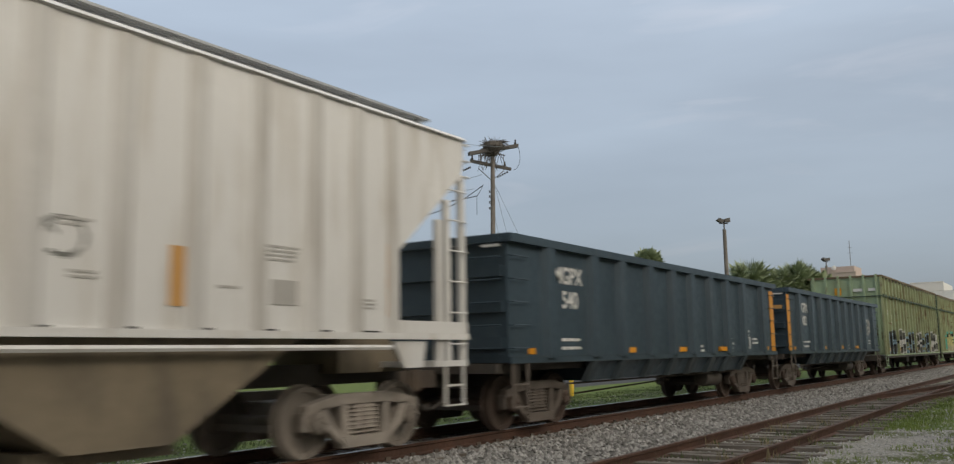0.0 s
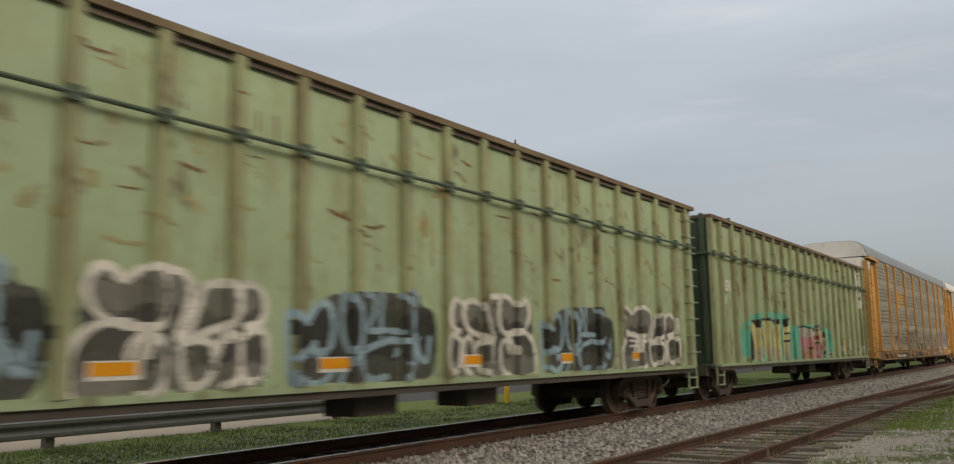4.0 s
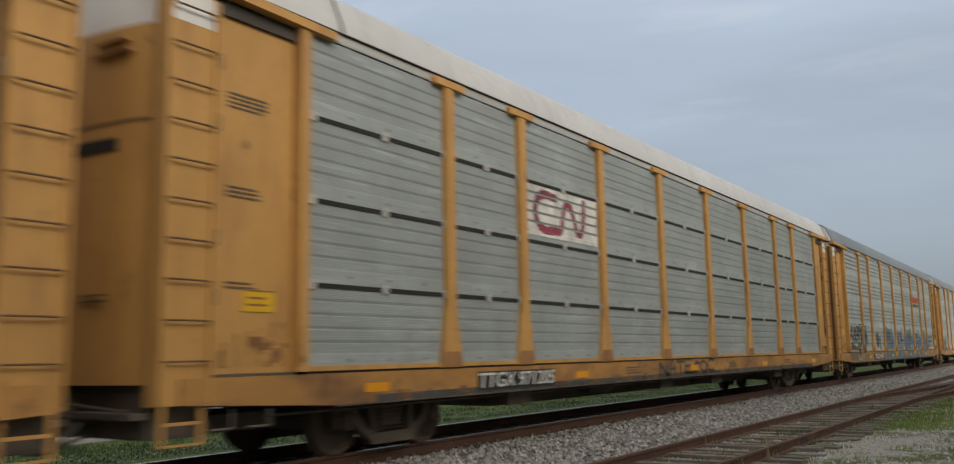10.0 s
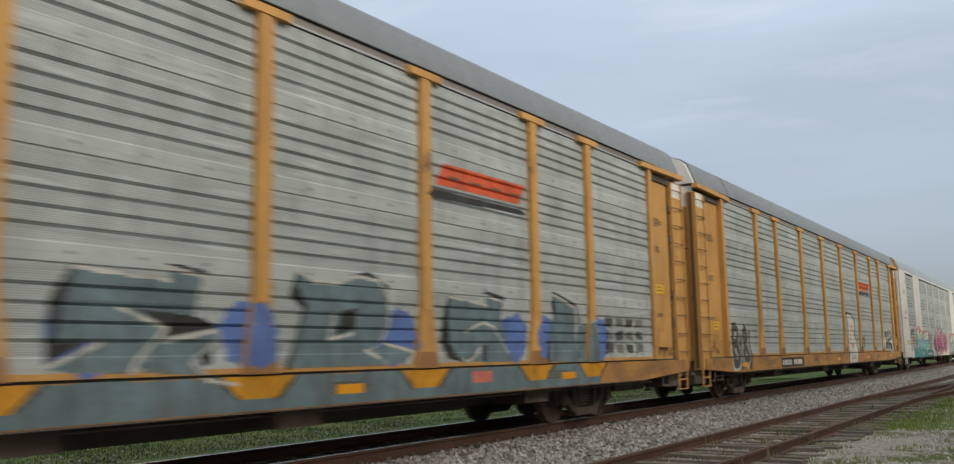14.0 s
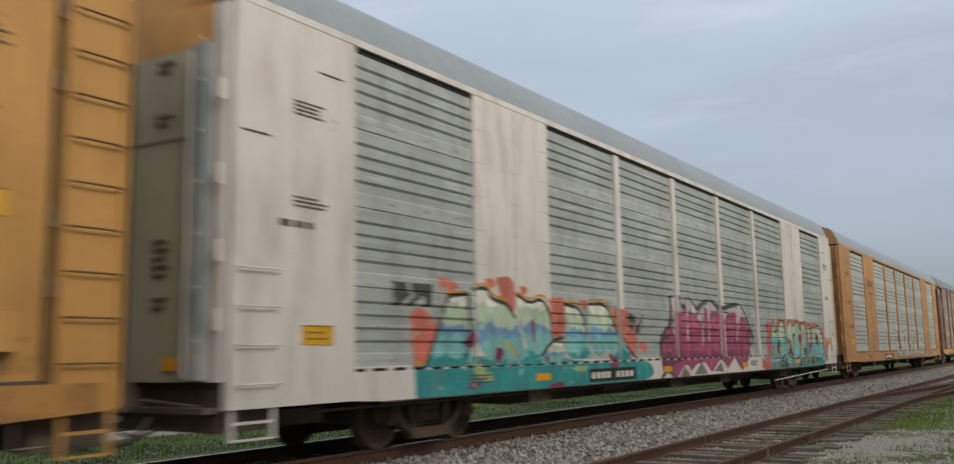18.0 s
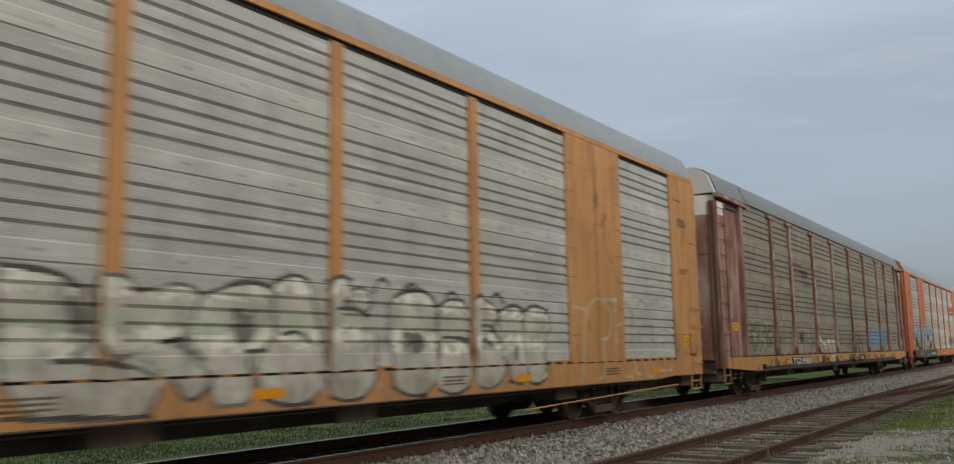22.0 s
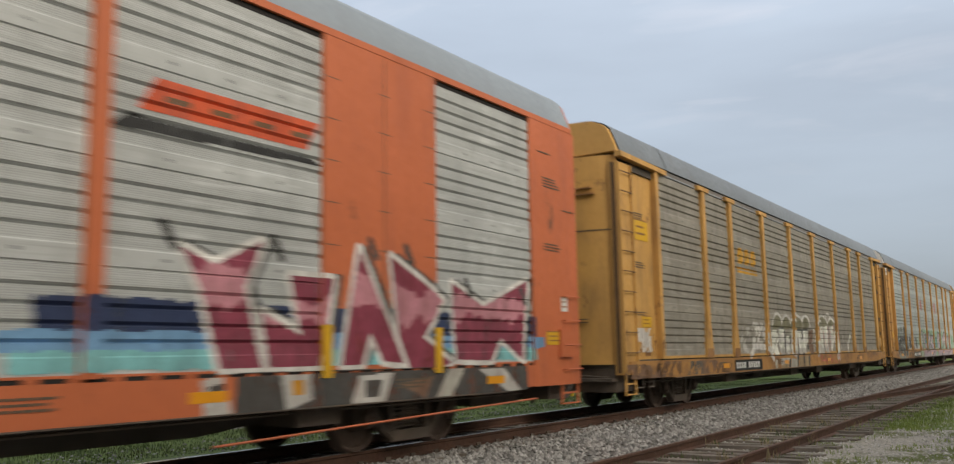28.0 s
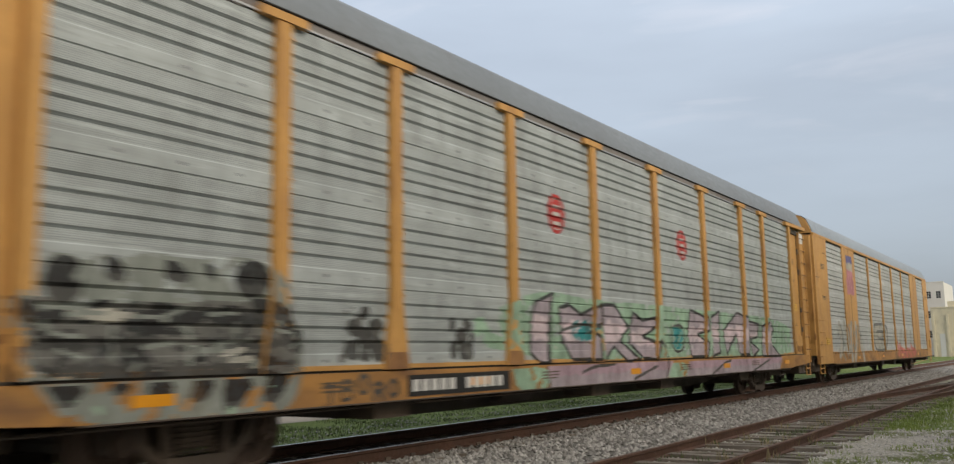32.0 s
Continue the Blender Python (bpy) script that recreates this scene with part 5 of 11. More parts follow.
def autorack_a(y0, look_, label, seed):
    """Autorack with slim flared posts, sheet bays and ladder corners. Its space starts at the first screen."""
    rnd = random.Random(seed)
    paint, sheet, roof_m = M[look_["paint"]], look_["sheets"], M[look_["roof"]]
    c = start_car("autorack", label, "railway car", y0)
    f, r = -1.92, A_END + 1.98
    under_auto(c, f, r, M[look_.get("sill", "yellow_sill" if look_["paint"] == "yellow" else look_["paint"])], "bogie_dark")
    far_side(c, f + 0.1, r - 0.1, M["panel_grey"])
    edges = [0.0] + A_POSTS + [A_END]
    for a, b in zip(edges, edges[1:]):
        bay_panels(c, a + 0.02, b - 0.02, [M[s] for s in sheet], look_.get("seams", False))
    for y in A_POSTS:
        part("post", post_mesh(paint), paint, c, at=(HW - 0.03, y, 1.05))
        part("post_cap", cap_mesh(paint), paint, c, at=(HW - 0.03, y, 0))
        if look_["paint"] in ("yellow", "ochre", "brown"):
            foot_m = M["foot_brown" if look_["paint"] == "brown" else "post_rust"]
            part("post_foot", kept("post_foot", foot_m, lambda: Mb().prism([(-0.225, 0.003), (0.225, 0.003), (0.225, 0.09), (0.19, 0.21), (-0.19, 0.21), (-0.225, 0.09)], "x", 0.05, 0.058)), foot_m, c, at=(HW - 0.03, y, 1.05))
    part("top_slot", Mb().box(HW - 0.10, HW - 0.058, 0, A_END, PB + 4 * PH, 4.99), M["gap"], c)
    for k in range(17):
        part("slot_tab", kept("slot_tab", M["fascia"], lambda: Mb().box(-0.058, -0.038, -0.07, 0.07, 4.955, 4.99)), M["fascia"], c, at=(HW, 0.7 + k * 1.42, 0))
    part("top_strip", Mb().box(HW - 0.05, HW - 0.03, 0, A_END, PB + 4 * PH + 0.018, PB + 4 * PH + 0.045), M["steel"], c)
    part("foot_rail", Mb().slab(HW - 0.10, HW - 0.012, 0.0, A_END, 1.06, 1.115), paint, c)
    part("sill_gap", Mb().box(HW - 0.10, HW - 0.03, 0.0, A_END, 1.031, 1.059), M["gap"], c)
    roof_part(c, f + 0.12, r - 0.12, roof_m, HW - 0.05, M["fascia_white" if look_["roof"] == "roof_white" else "fascia"])
    part("roof_joint", Mb().sheet([(HW - 0.05 + a + 0.012, b + 0.006) for a, b in ROOF[:5]], "y", 0.55, 0.585), M["gap"], c)
    for d, base in ((-1, 0.0), (1, A_END)):
        def yy(q):
            return base + d * q
        def span(a, b):
            return sorted((yy(a), yy(b)))
        part("corner_post", Mb().slab(HW - 0.12, HW + 0.03, *span(0.0, 0.16), 1.06, 4.96), paint, c)
        part("access_door", Mb().slab(HW - 0.16, HW - 0.10, *span(0.16, 1.24), 1.06, 4.92), paint, c)
        part("door_gap", Mb().box(HW - 0.16, HW - 0.095, *span(1.24, 1.30), 1.06, 4.9), M["gap"], c)
        part("corner_panel", Mb().slab(HW - 0.22, HW - 0.04, *span(1.30, 1.92), 0.78, 4.9), paint, c)
        la, lb = span(1.36, 1.86)
        ladder(c, HW - 0.04, la, lb, 1.0, 4.9, 10, M["rung"], 0.06, False)
        for q in (1.32, 1.90):
            part("ladder_stile", Mb().box(HW - 0.04, HW - 0.005, *span(q - 0.02, q + 0.02), 0.80, 4.88), paint, c)
        if look_["paint"] in ("brown", "ochre") or "panel" in sheet:
            part("corner_edge", Mb().box(HW - 0.17, HW - 0.09, *span(1.921, 1.932), 0.82, 4.88), M["rung"], c, "dark edge between ladder and end door")
        if look_.get("top", "roof_white") == "roof_white":
            part("corner_top", Mb().box(HW - 0.038, HW - 0.036, *span(1.345, 1.875), 4.56, 4.885), M["cap_white"], c, "white painted corner top")
        part("door_track", Mb().box(HW - 0.15, HW - 0.06, *span(0.17, 1.29), 4.80, 4.945), M["dark"], c, "dark door roller track")
        for z in (1.75, 2.35, 3.55, 4.2):
            part("gap_hinge", kept("gap_hinge", M["bogie_dark"], lambda: Mb().slab(-0.10, -0.05, -0.045, 0.045, 0.0, 0.16, 0.01)), M["bogie_dark"], c, at=(HW, yy(1.27), z))
        part("deck_edge", Mb().box(HW - 0.22, HW - 0.05, *span(0.16, 1.30), 1.032, 1.058), M["dark"], c)
        for q, w in ((0.5, 0.06), (1.0, 0.06)):
            part("grab_iron", Mb().rod((HW - 0.06, yy(q), 0.52), (HW - 0.06, yy(q + 0.28), 0.52), 0.012, 5).rod((HW - 0.06, yy(q), 0.52), (HW - 0.06, yy(q), 0.78), 0.012, 5), M["bogie"], c)
        part("header_beam", Mb().prism([(yy(-0.40), 4.95), (yy(1.92), 4.99), (yy(1.92), 5.09), (yy(-0.40), 5.05)][:: d], "x", HW - 0.08, HW + 0.06), paint, c)
        sa, sb = span(1.40, 1.85)
        stirrup(c, HW - 0.05, sa, sb, 0.42, 0.80, paint)
        part("end_stencil", Mb().box(0.45, 0.85, *sorted((yy(2.03), yy(2.045))), 1.78, 1.80).box(0.45, 0.85, *sorted((yy(2.03), yy(2.045))), 1.84, 1.86), M["ink"] if look_["paint"] != "brown" else M["chalk"], c, "small stencilled bars") if d < 0 else None
        if d < 0:
            for z, x0, x1 in ((4.40, 0.55, 1.0), (4.28, 0.50, 1.05)):
                part("end_number", Mb().box(x0, x1, *sorted((yy(1.96), yy(2.055))), z, z + 0.028), M["post_rust"], c, "faded end number as a plain bar")
        car_end(c, yy(1.92) - d * 0.1, d, paint, M["cap_white" if look_.get("top", "roof_white") == "roof_white" else look_["top"]], HW - 0.05, None, look_.get("slot", False), M["end_rust"] if look_.get("rusted") and d < 0 else None)
        text_bars(c, HW - 0.098, span(0.3, 1.1)[0], 4.0, 4, 0.6, 0.035, M["ink"], rnd)
        text_bars(c, HW - 0.098, span(0.3, 1.1)[0], 3.2 + 0.2 * d, 3, 0.5, 0.03, M["ink"], rnd)
        text_bars(c, HW - 0.098, span(0.3, 1.1)[0], 2.0, 2, 0.5, 0.035, M["ink"], rnd)
        sign_plate(Mb().box(HW - 0.099, HW - 0.09, *span(0.42, 0.86), 2.05 + 0.35 * d, 2.28 + 0.35 * d), M["label"], c, "yellow warning placard")
        if d > 0:
            part("hand_brake_box", Mb().slab(HW - 0.10, HW - 0.0, *span(0.2, 0.95), 1.30, 1.62), paint, c, "dented brake lever housing")
    for k in range(9):
        yc = 1.2 + k * 2.7
        part("reflector", Mb().box(HW - 0.012, HW - 0.004, yc - 0.23, yc + 0.23, 0.79, 0.90), M["reflector"], c, "amber reflector strip") if look_.get("reflect", 1) and k % 2 == seed % 2 else None
    for k in (3, 8, 14, 19):
        text_bars(c, HW - 0.0095, k + 0.4, 0.93, 3, 0.7, 0.03, M["ink"], rnd)
    return c


def autorack_b(y0, look_, label, seed):
    """Autorack of riveted sheet: broad plain panels near the ends, slim posts between."""
    rnd = random.Random(seed)
    paint, sheet, roof_m = M[look_["paint"]], look_["sheets"], M[look_["roof"]]
    c = start_car("autorack", label, "railway car", y0)
    f, r = -1.85, A_END + 1.62
    under_auto(c, f, r, M[look_.get("sill", "yellow_sill" if look_["paint"] == "yellow" else look_["paint"])], "bogie_dark")
    far_side(c, f + 0.1, r - 0.1, M["panel_grey"])
    edges = [(0.0, 2.66), (4.80, 7.52), (7.52, 10.42), (10.42, 13.32), (13.32, 16.22), (16.22, 19.12), (21.26, 23.88)]
    for a, b in edges:
        bay_panels(c, a + 0.05, b - 0.05, [M[s] for s in sheet])
    for y in B_POSTS:
        part("post", kept("slim_post", paint, lambda: Mb().slab(-0.06, 0.045, -0.10, 0.10, 0.0, 3.9)), paint, c, at=(HW - 0.03, y, 1.06))
    for a, b in ((2.62, 4.82), (19.08, 21.28)):
        bp = part("broad_panel", Mb().slab(HW - 0.08, HW - 0.006, a, b, 1.05, 5.02), paint, c)
        rv = Mb()
        for k in range(3):
            for z in (1.5, 2.0, 2.5, 3.0, 3.5, 4.0, 4.5):
                q = a + 0.15 + k * (b - a - 0.3) / 2
                rv.box(HW - 0.007, HW - 0.004, q - 0.11, q + 0.11, z, z + 0.012)
        tagged(part("fastening", rv, M["faint"] if look_["paint"] == "white" else M["ink"], bp, "short dark fastening slots"), kind="stuff")
        part("panel_joint", Mb().box(HW - 0.007, HW - 0.002, (a + b) / 2 - 0.006, (a + b) / 2 + 0.006, 1.06, 5.0), M["faint"] if look_["paint"] == "white" else M["ink"], bp)
    part("top_rail", Mb().slab(HW - 0.10, HW + 0.0, f + 0.1, r - 0.1, 5.022, 5.11), paint, c)
    part("foot_rail", Mb().slab(HW - 0.10, HW - 0.022, 0.0, A_END, 1.072, 1.095), paint, c)
    part("sill_gap", Mb().box(HW - 0.10, HW - 0.03, 0.0, A_END, 1.031, 1.071), M["gap"], c)
    tab = kept("sill_tab", paint, lambda: Mb().box(-0.03, -0.016, -0.06, 0.06, 1.029, 1.073))
    for k in range(60):
        part("sill_tab", tab, paint, c, at=(HW, 0.3 + k * 0.395, 0))
    for a, b in edges:
        part("top_slot", Mb().box(HW - 0.10, HW - 0.045, a, b, PB + 4 * PH, 5.02), M["gap"], c)
    roof_part(c, f + 0.12, r - 0.12, roof_m, HW - 0.06)
    for d, base in ((-1, 0.0), (1, 23.88)):
        def yy(q):
            return base + d * q
        def span(a, b):
            return sorted((yy(a), yy(b)))
        L = 1.85 if d < 0 else 1.50
        part("corner_panel", Mb().slab(HW - 0.12, HW - 0.006, *span(-0.04, L), 0.70, 5.02), paint, c)
        la, lb = span(L - 0.62, L - 0.06)
        ladder(c, HW - 0.006, la, lb, 0.75, 2.35, 4, paint, 0.06, False)
        stirrup(c, HW - 0.04, la, lb, 0.40, 0.72, paint)
        car_end(c, yy(L) - d * 0.1, d, paint, M[look_.get("top", look_["paint"]) if d < 0 else look_["paint"]], HW - 0.05, M[look_.get("door", look_["paint"])])
        if d < 0:
            rm = M[look_.get("ret", "creamdoor")]
            strip = part("edge_leaf", Mb().slab(HW - 0.54, HW - 0.30, *sorted((yy(L - 0.02), yy(L + 0.14))), 1.0, 4.97 if look_.get("top") == look_["paint"] else 4.56, 0.02), rm, c, "bright stained edge leaf of the folding end door")
            part("leaf_edge", Mb().box(HW - 0.556, HW - 0.541, *sorted((yy(L + 0.02), yy(L + 0.15))), 1.02, 4.5), M["chalk"], strip, "bare worn edge")
            for z in (1.4, 1.95, 2.5, 3.05, 3.6, 4.15, 4.6):
                part("rivet", kept("rivet", M["chalk"], lambda: Mb().turn([(0, 0.02), (0.012, 0.018), (0.016, 0.004)], "y", 0, 0, 0, 8)), M["chalk"], strip, at=(HW - 0.36, yy(L + 0.14) - 0.016, z))
            part("corner_return", Mb().slab(HW - 0.298, HW - 0.09, *sorted((yy(L - 0.02), yy(L + 0.05))), 0.98, 4.99, 0.03), M[look_.get("ret2", look_["paint"])], c, "upright return panel beside the end door")
            for z in (1.5, 2.2, 3.0, 3.9):
                part("hinge", Mb().rod((HW - 0.10, yy(L + 0.10), z), (HW - 0.10, yy(L + 0.10), z + 0.22), 0.03, 8), paint, c)
        text_bars(c, HW - 0.004, span(0.35, 1.0)[0], 4.1, 4, 0.6, 0.035, M["ink"], rnd)
        text_bars(c, HW - 0.004, span(0.35, 1.0)[0], 3.0, 3, 0.55, 0.028, M["ink"], rnd)
        sign_plate(Mb().box(HW - 0.005, HW + 0.002, *span(0.35, 0.85), 1.35, 1.57), M["label"], c, "yellow warning placard")
        part("fastening", Mb().box(HW - 0.007, HW + 0.002, *span(L - 0.5, L - 0.1), 3.6, 3.62).box(HW - 0.007, HW + 0.002, *span(0.2, 0.6), 4.5, 4.52), M["ink"], c)
        jb = Mb().slab(HW - 0.03, HW + 0.05, *span(0.75, 1.2), 1.15, 1.6)
        if d > 0:
            part("hand_brake_box", jb, paint, c, "dented brake housing")
    for k in range(9):
        yc = 1.9 + k * 2.6
        if k % 2 == seed % 2:
            part("reflector", Mb().box(HW - 0.012, HW - 0.004, yc - 0.23, yc + 0.23, 0.79, 0.90), M["reflector"], c, "amber reflector strip")
    part("brake_lever_rod", Mb().rod((HW - 0.03, 17.6, 0.36), (HW - 0.03, 23.9, 0.52), 0.014, 6), paint, c, "thin painted brake rod")
    for k in (2, 9, 15, 20):
        text_bars(c, HW - 0.0095, k + 0.4, 0.93, 3, 0.7, 0.03, M["ink"], rnd)
    return c


def gondola(y0, label, seed, orange_post):
    """Short high gondola: plate sides with pressed posts, a rolled top rim, belly sheets between the bogies."""
    rnd = random.Random(seed)
    g = M["gondola"]
    c = start_car("gondola", label, "railway car", y0)
    L = 14.55
    for s, nm in ((1, "side_wall"), (-1, "side_wall")):
        a, b = sorted((s * (HW - 0.11), s * (HW - 0.09)))
        part(nm, Mb().prism([(0.05, 1.10), (2.4, 1.10), (3.0, 1.062), (L - 3.0, 1.062), (L - 2.4, 1.10), (L - 0.05, 1.10), (L - 0.05, 2.95), (0.05, 2.95)], "x", a, b), g, c)
        a, b = sorted((s * (HW - 0.16), s * (HW + 0.02)))
        part("top_rim", Mb().prism([(0.0, 2.93), (L, 2.93), (L, 3.06), (0.0, 3.06)], "x", a, b), g, c)
        a, b = sorted((s * (HW - 0.088), s * (HW - 0.035)))
        part("side_sill", Mb().prism([(0.05, 1.07), (L - 0.05, 1.07), (L - 0.05, 1.17), (0.05, 1.17)], "x", a, b), g, c)
        for z in (1.071, 1.163):
            a, b = sorted((s * (HW - 0.037), s * (HW - 0.031)))
            part("sill_edge", Mb().box(a, b, 0.06, L - 0.06, z - 0.004, z + 0.006), M["gondola_pale"], c, "scuffed edge of the sill")
    posts = [1.30, 2.93, 4.12, 5.47, 6.70, 7.85, 9.08, 10.25, 11.57, 13.25]
    long_p = Mb().prism([(HW - 0.09, -0.21), (HW + 0.015, -0.12), (HW + 0.015, 0.12), (HW - 0.09, 0.21)], "z", 0.0, 1.80)
    lm = long_p.mesh("post", g)
    low = Mb()
    low.v = [(HW - 0.09, -0.16, 0.36), (HW - 0.09, 0.16, 0.36), (HW - 0.02, 0.12, 0.36), (HW - 0.02, -0.12, 0.36), (HW - 0.30, -0.13, 0.0), (HW - 0.30, 0.13, 0.0), (HW - 0.20, 0.09, 0.0), (HW - 0.20, -0.09, 0.0)]
    low.f = [(0, 1, 2, 3), (4, 7, 6, 5), (0, 4, 5, 1), (1, 5, 6, 2), (2, 6, 7, 3), (3, 7, 4, 0)]
    lw = low.mesh("lower_post", M["gondola_pale"])
    for k, y in enumerate(posts):
        part("post", lm, g, c, at=(0, y, 1.14))
        if 2.4 < y < L - 2.4:
            part("lower_post", lw, M["gondola_pale"], c, at=(0, y, 0.71))
    for d, y in ((-1, 0.0), (1, L)):
        ya, yb = sorted((y - d * 0.12, y - d * 0.07))
        e = part("end_wall", Mb().box(-HW + 0.112, HW - 0.112, ya, yb, 1.08, 2.93), g, c)
        for z in (1.30, 1.85, 2.40):
            part("end_rib", Mb().box(-HW + 0.15, HW - 0.15, *sorted((y - d * 0.068, y + d * 0.02)), z, z + 0.17), g, e)
        part("top_rim", Mb().box(-HW + 0.162, HW - 0.162, *sorted((y - d * 0.14, y + d * 0.03)), 2.93, 3.058), g, c)
        la, lb = sorted((y - d * 0.10, y - d * 0.58))
        ladder(c, HW - 0.088, la, lb, 1.12, 2.9, 5, g, 0.07, False)
        el = Mb().box(HW - 0.62, HW - 0.15, *sorted((y + d * 0.03, y + d * 0.05)), 1.2, 1.22)
        for k in range(5):
            zz = 1.3 + k * 0.35
            el.rod((HW - 0.68, y + d * 0.06, zz), (HW - 0.16, y + d * 0.06, zz), 0.014, 6)
        part("end_ladder", el, g, c)
        if orange_post == d:
            part("marker_strip", Mb().box(HW - 0.088, HW - 0.08, *sorted((y - d * 0.06, y - d * (0.38 if d < 0 else 0.42))), 1.16, 2.86), M["reflector"], c, "orange painted corner strip")
            if d < 0:
                part("marker_strip", Mb().box(-HW + 0.4, HW - 0.2, y - 0.024, y - 0.0205, 2.43, 2.54), M["strip"], c, "orange painted end strip")
        part("end_sill", Mb().box(-1.3, 1.3, *sorted((y + d * 0.05, y - d * 0.3)), 0.92, 1.07), M["dark"], c)
        coupler(c, y, d)
        sa, sb = sorted((y - d * 0.12, y - d * 0.56))
        stirrup(c, HW - 0.06, sa, sb, 0.42, 1.08, M["bogie"])
        part("hose_bracket", Mb().rod((HW - 0.1, y - d * 0.3, 0.75), (HW - 0.1, y - d * 0.3, 1.07), 0.03), M["dark"], c)
        part("white_stripe", Mb().box(HW - 0.5, HW - 0.16, *sorted((y + d * 0.031, y + d * 0.034)), 2.86, 2.9), M["chalk"], c, "pale scuffed strip")
    belly = Mb()
    belly.prism([(-HW + 0.3, 0.72), (HW - 0.3, 0.72), (HW - 0.11, 1.06), (-HW + 0.11, 1.06)], "y", 3.0, L - 3.0)
    part("belly", belly, g, c)
    part("floor", Mb().box(-HW + 0.30, HW - 0.30, 0.13, L - 0.13, 0.95, 1.061), M["dark"], c)
    part("coal_load", Mb().box(-HW + 0.115, HW - 0.115, 0.13, L - 0.13, 1.062, 2.2), M["dark"], c, "dark load inside")
    part("center_sill", Mb().box(-0.3, 0.3, 0.1, L - 0.1, 0.70, 0.948), M["dark"], c)
    bogie_pair(c, 1.75, L - 1.75, "bogie")
    for y in (0.75, 4.42, 7.15, 9.85, 13.75):
        part("reflector", Mb().box(HW - 0.088, HW - 0.034 if y in (4.42, 7.15, 9.85) else HW - 0.082, y - (0.23 if 1 < y < 13 else 0.10), y + (0.23 if 1 < y < 13 else 0.10), 1.20, 1.30), M["reflector"], c, "amber reflector")
    part("brake_rod", Mb().rod((0.7, 3.6, 0.46), (0.7, 8.4, 0.58), 0.018, 6), M["bogie_dark"], c)
    part("train_pipe", Mb().rod((1.1, 2.6, 0.68), (1.1, L - 2.6, 0.68), 0.02, 6), M["bogie_dark"], c)
    for k, y in enumerate((3.6, 4.95, 6.15, 7.3, 8.45, 9.65)):
        part("gusset", kept("gusset", g, lambda: Mb().prism([(HW - 0.12, 1.05), (HW - 0.31, 0.72), (HW - 0.33, 0.72), (HW - 0.14, 1.05)], "y", -0.05, 0.42)), g, c, at=(0.012, y, 0))
    tank = Mb().turn([(-0.5, 0.17), (-0.45, 0.2), (0.45, 0.2), (0.5, 0.17)], "y", 0.95, L - 4.3, 0.55, 12)
    part("air_tank", tank, M["dark"], c, smooth=True)
    for y, z, n, w in ((1.75, 1.46, 1, 0.95), (1.75, 1.32, 1, 0.85), (L - 4.09, 1.40, 4, 0.36), (L - 4.09, 1.53, 2, 0.24), (L - 2.73, 1.72, 2, 0.36), (L - 2.19, 1.52, 2, 0.55), (8.4, 1.34, 3, 0.25)):
        text_bars(c, HW - 0.087, y, z, n, w, 0.05, M["chalk"], rnd)
    bx = Mb()
    for a, b, z0, z1 in ((L - 2.73, L - 2.38, 1.52, 1.55), (L - 2.73, L - 2.38, 1.25, 1.28), (L - 2.46, L - 2.38, 1.28, 1.52)):
        bx.box(HW - 0.087, HW - 0.083, a, b, z0, z1)
    part("stencil", bx, M["chalk"], c, "outlined data box")
    return c


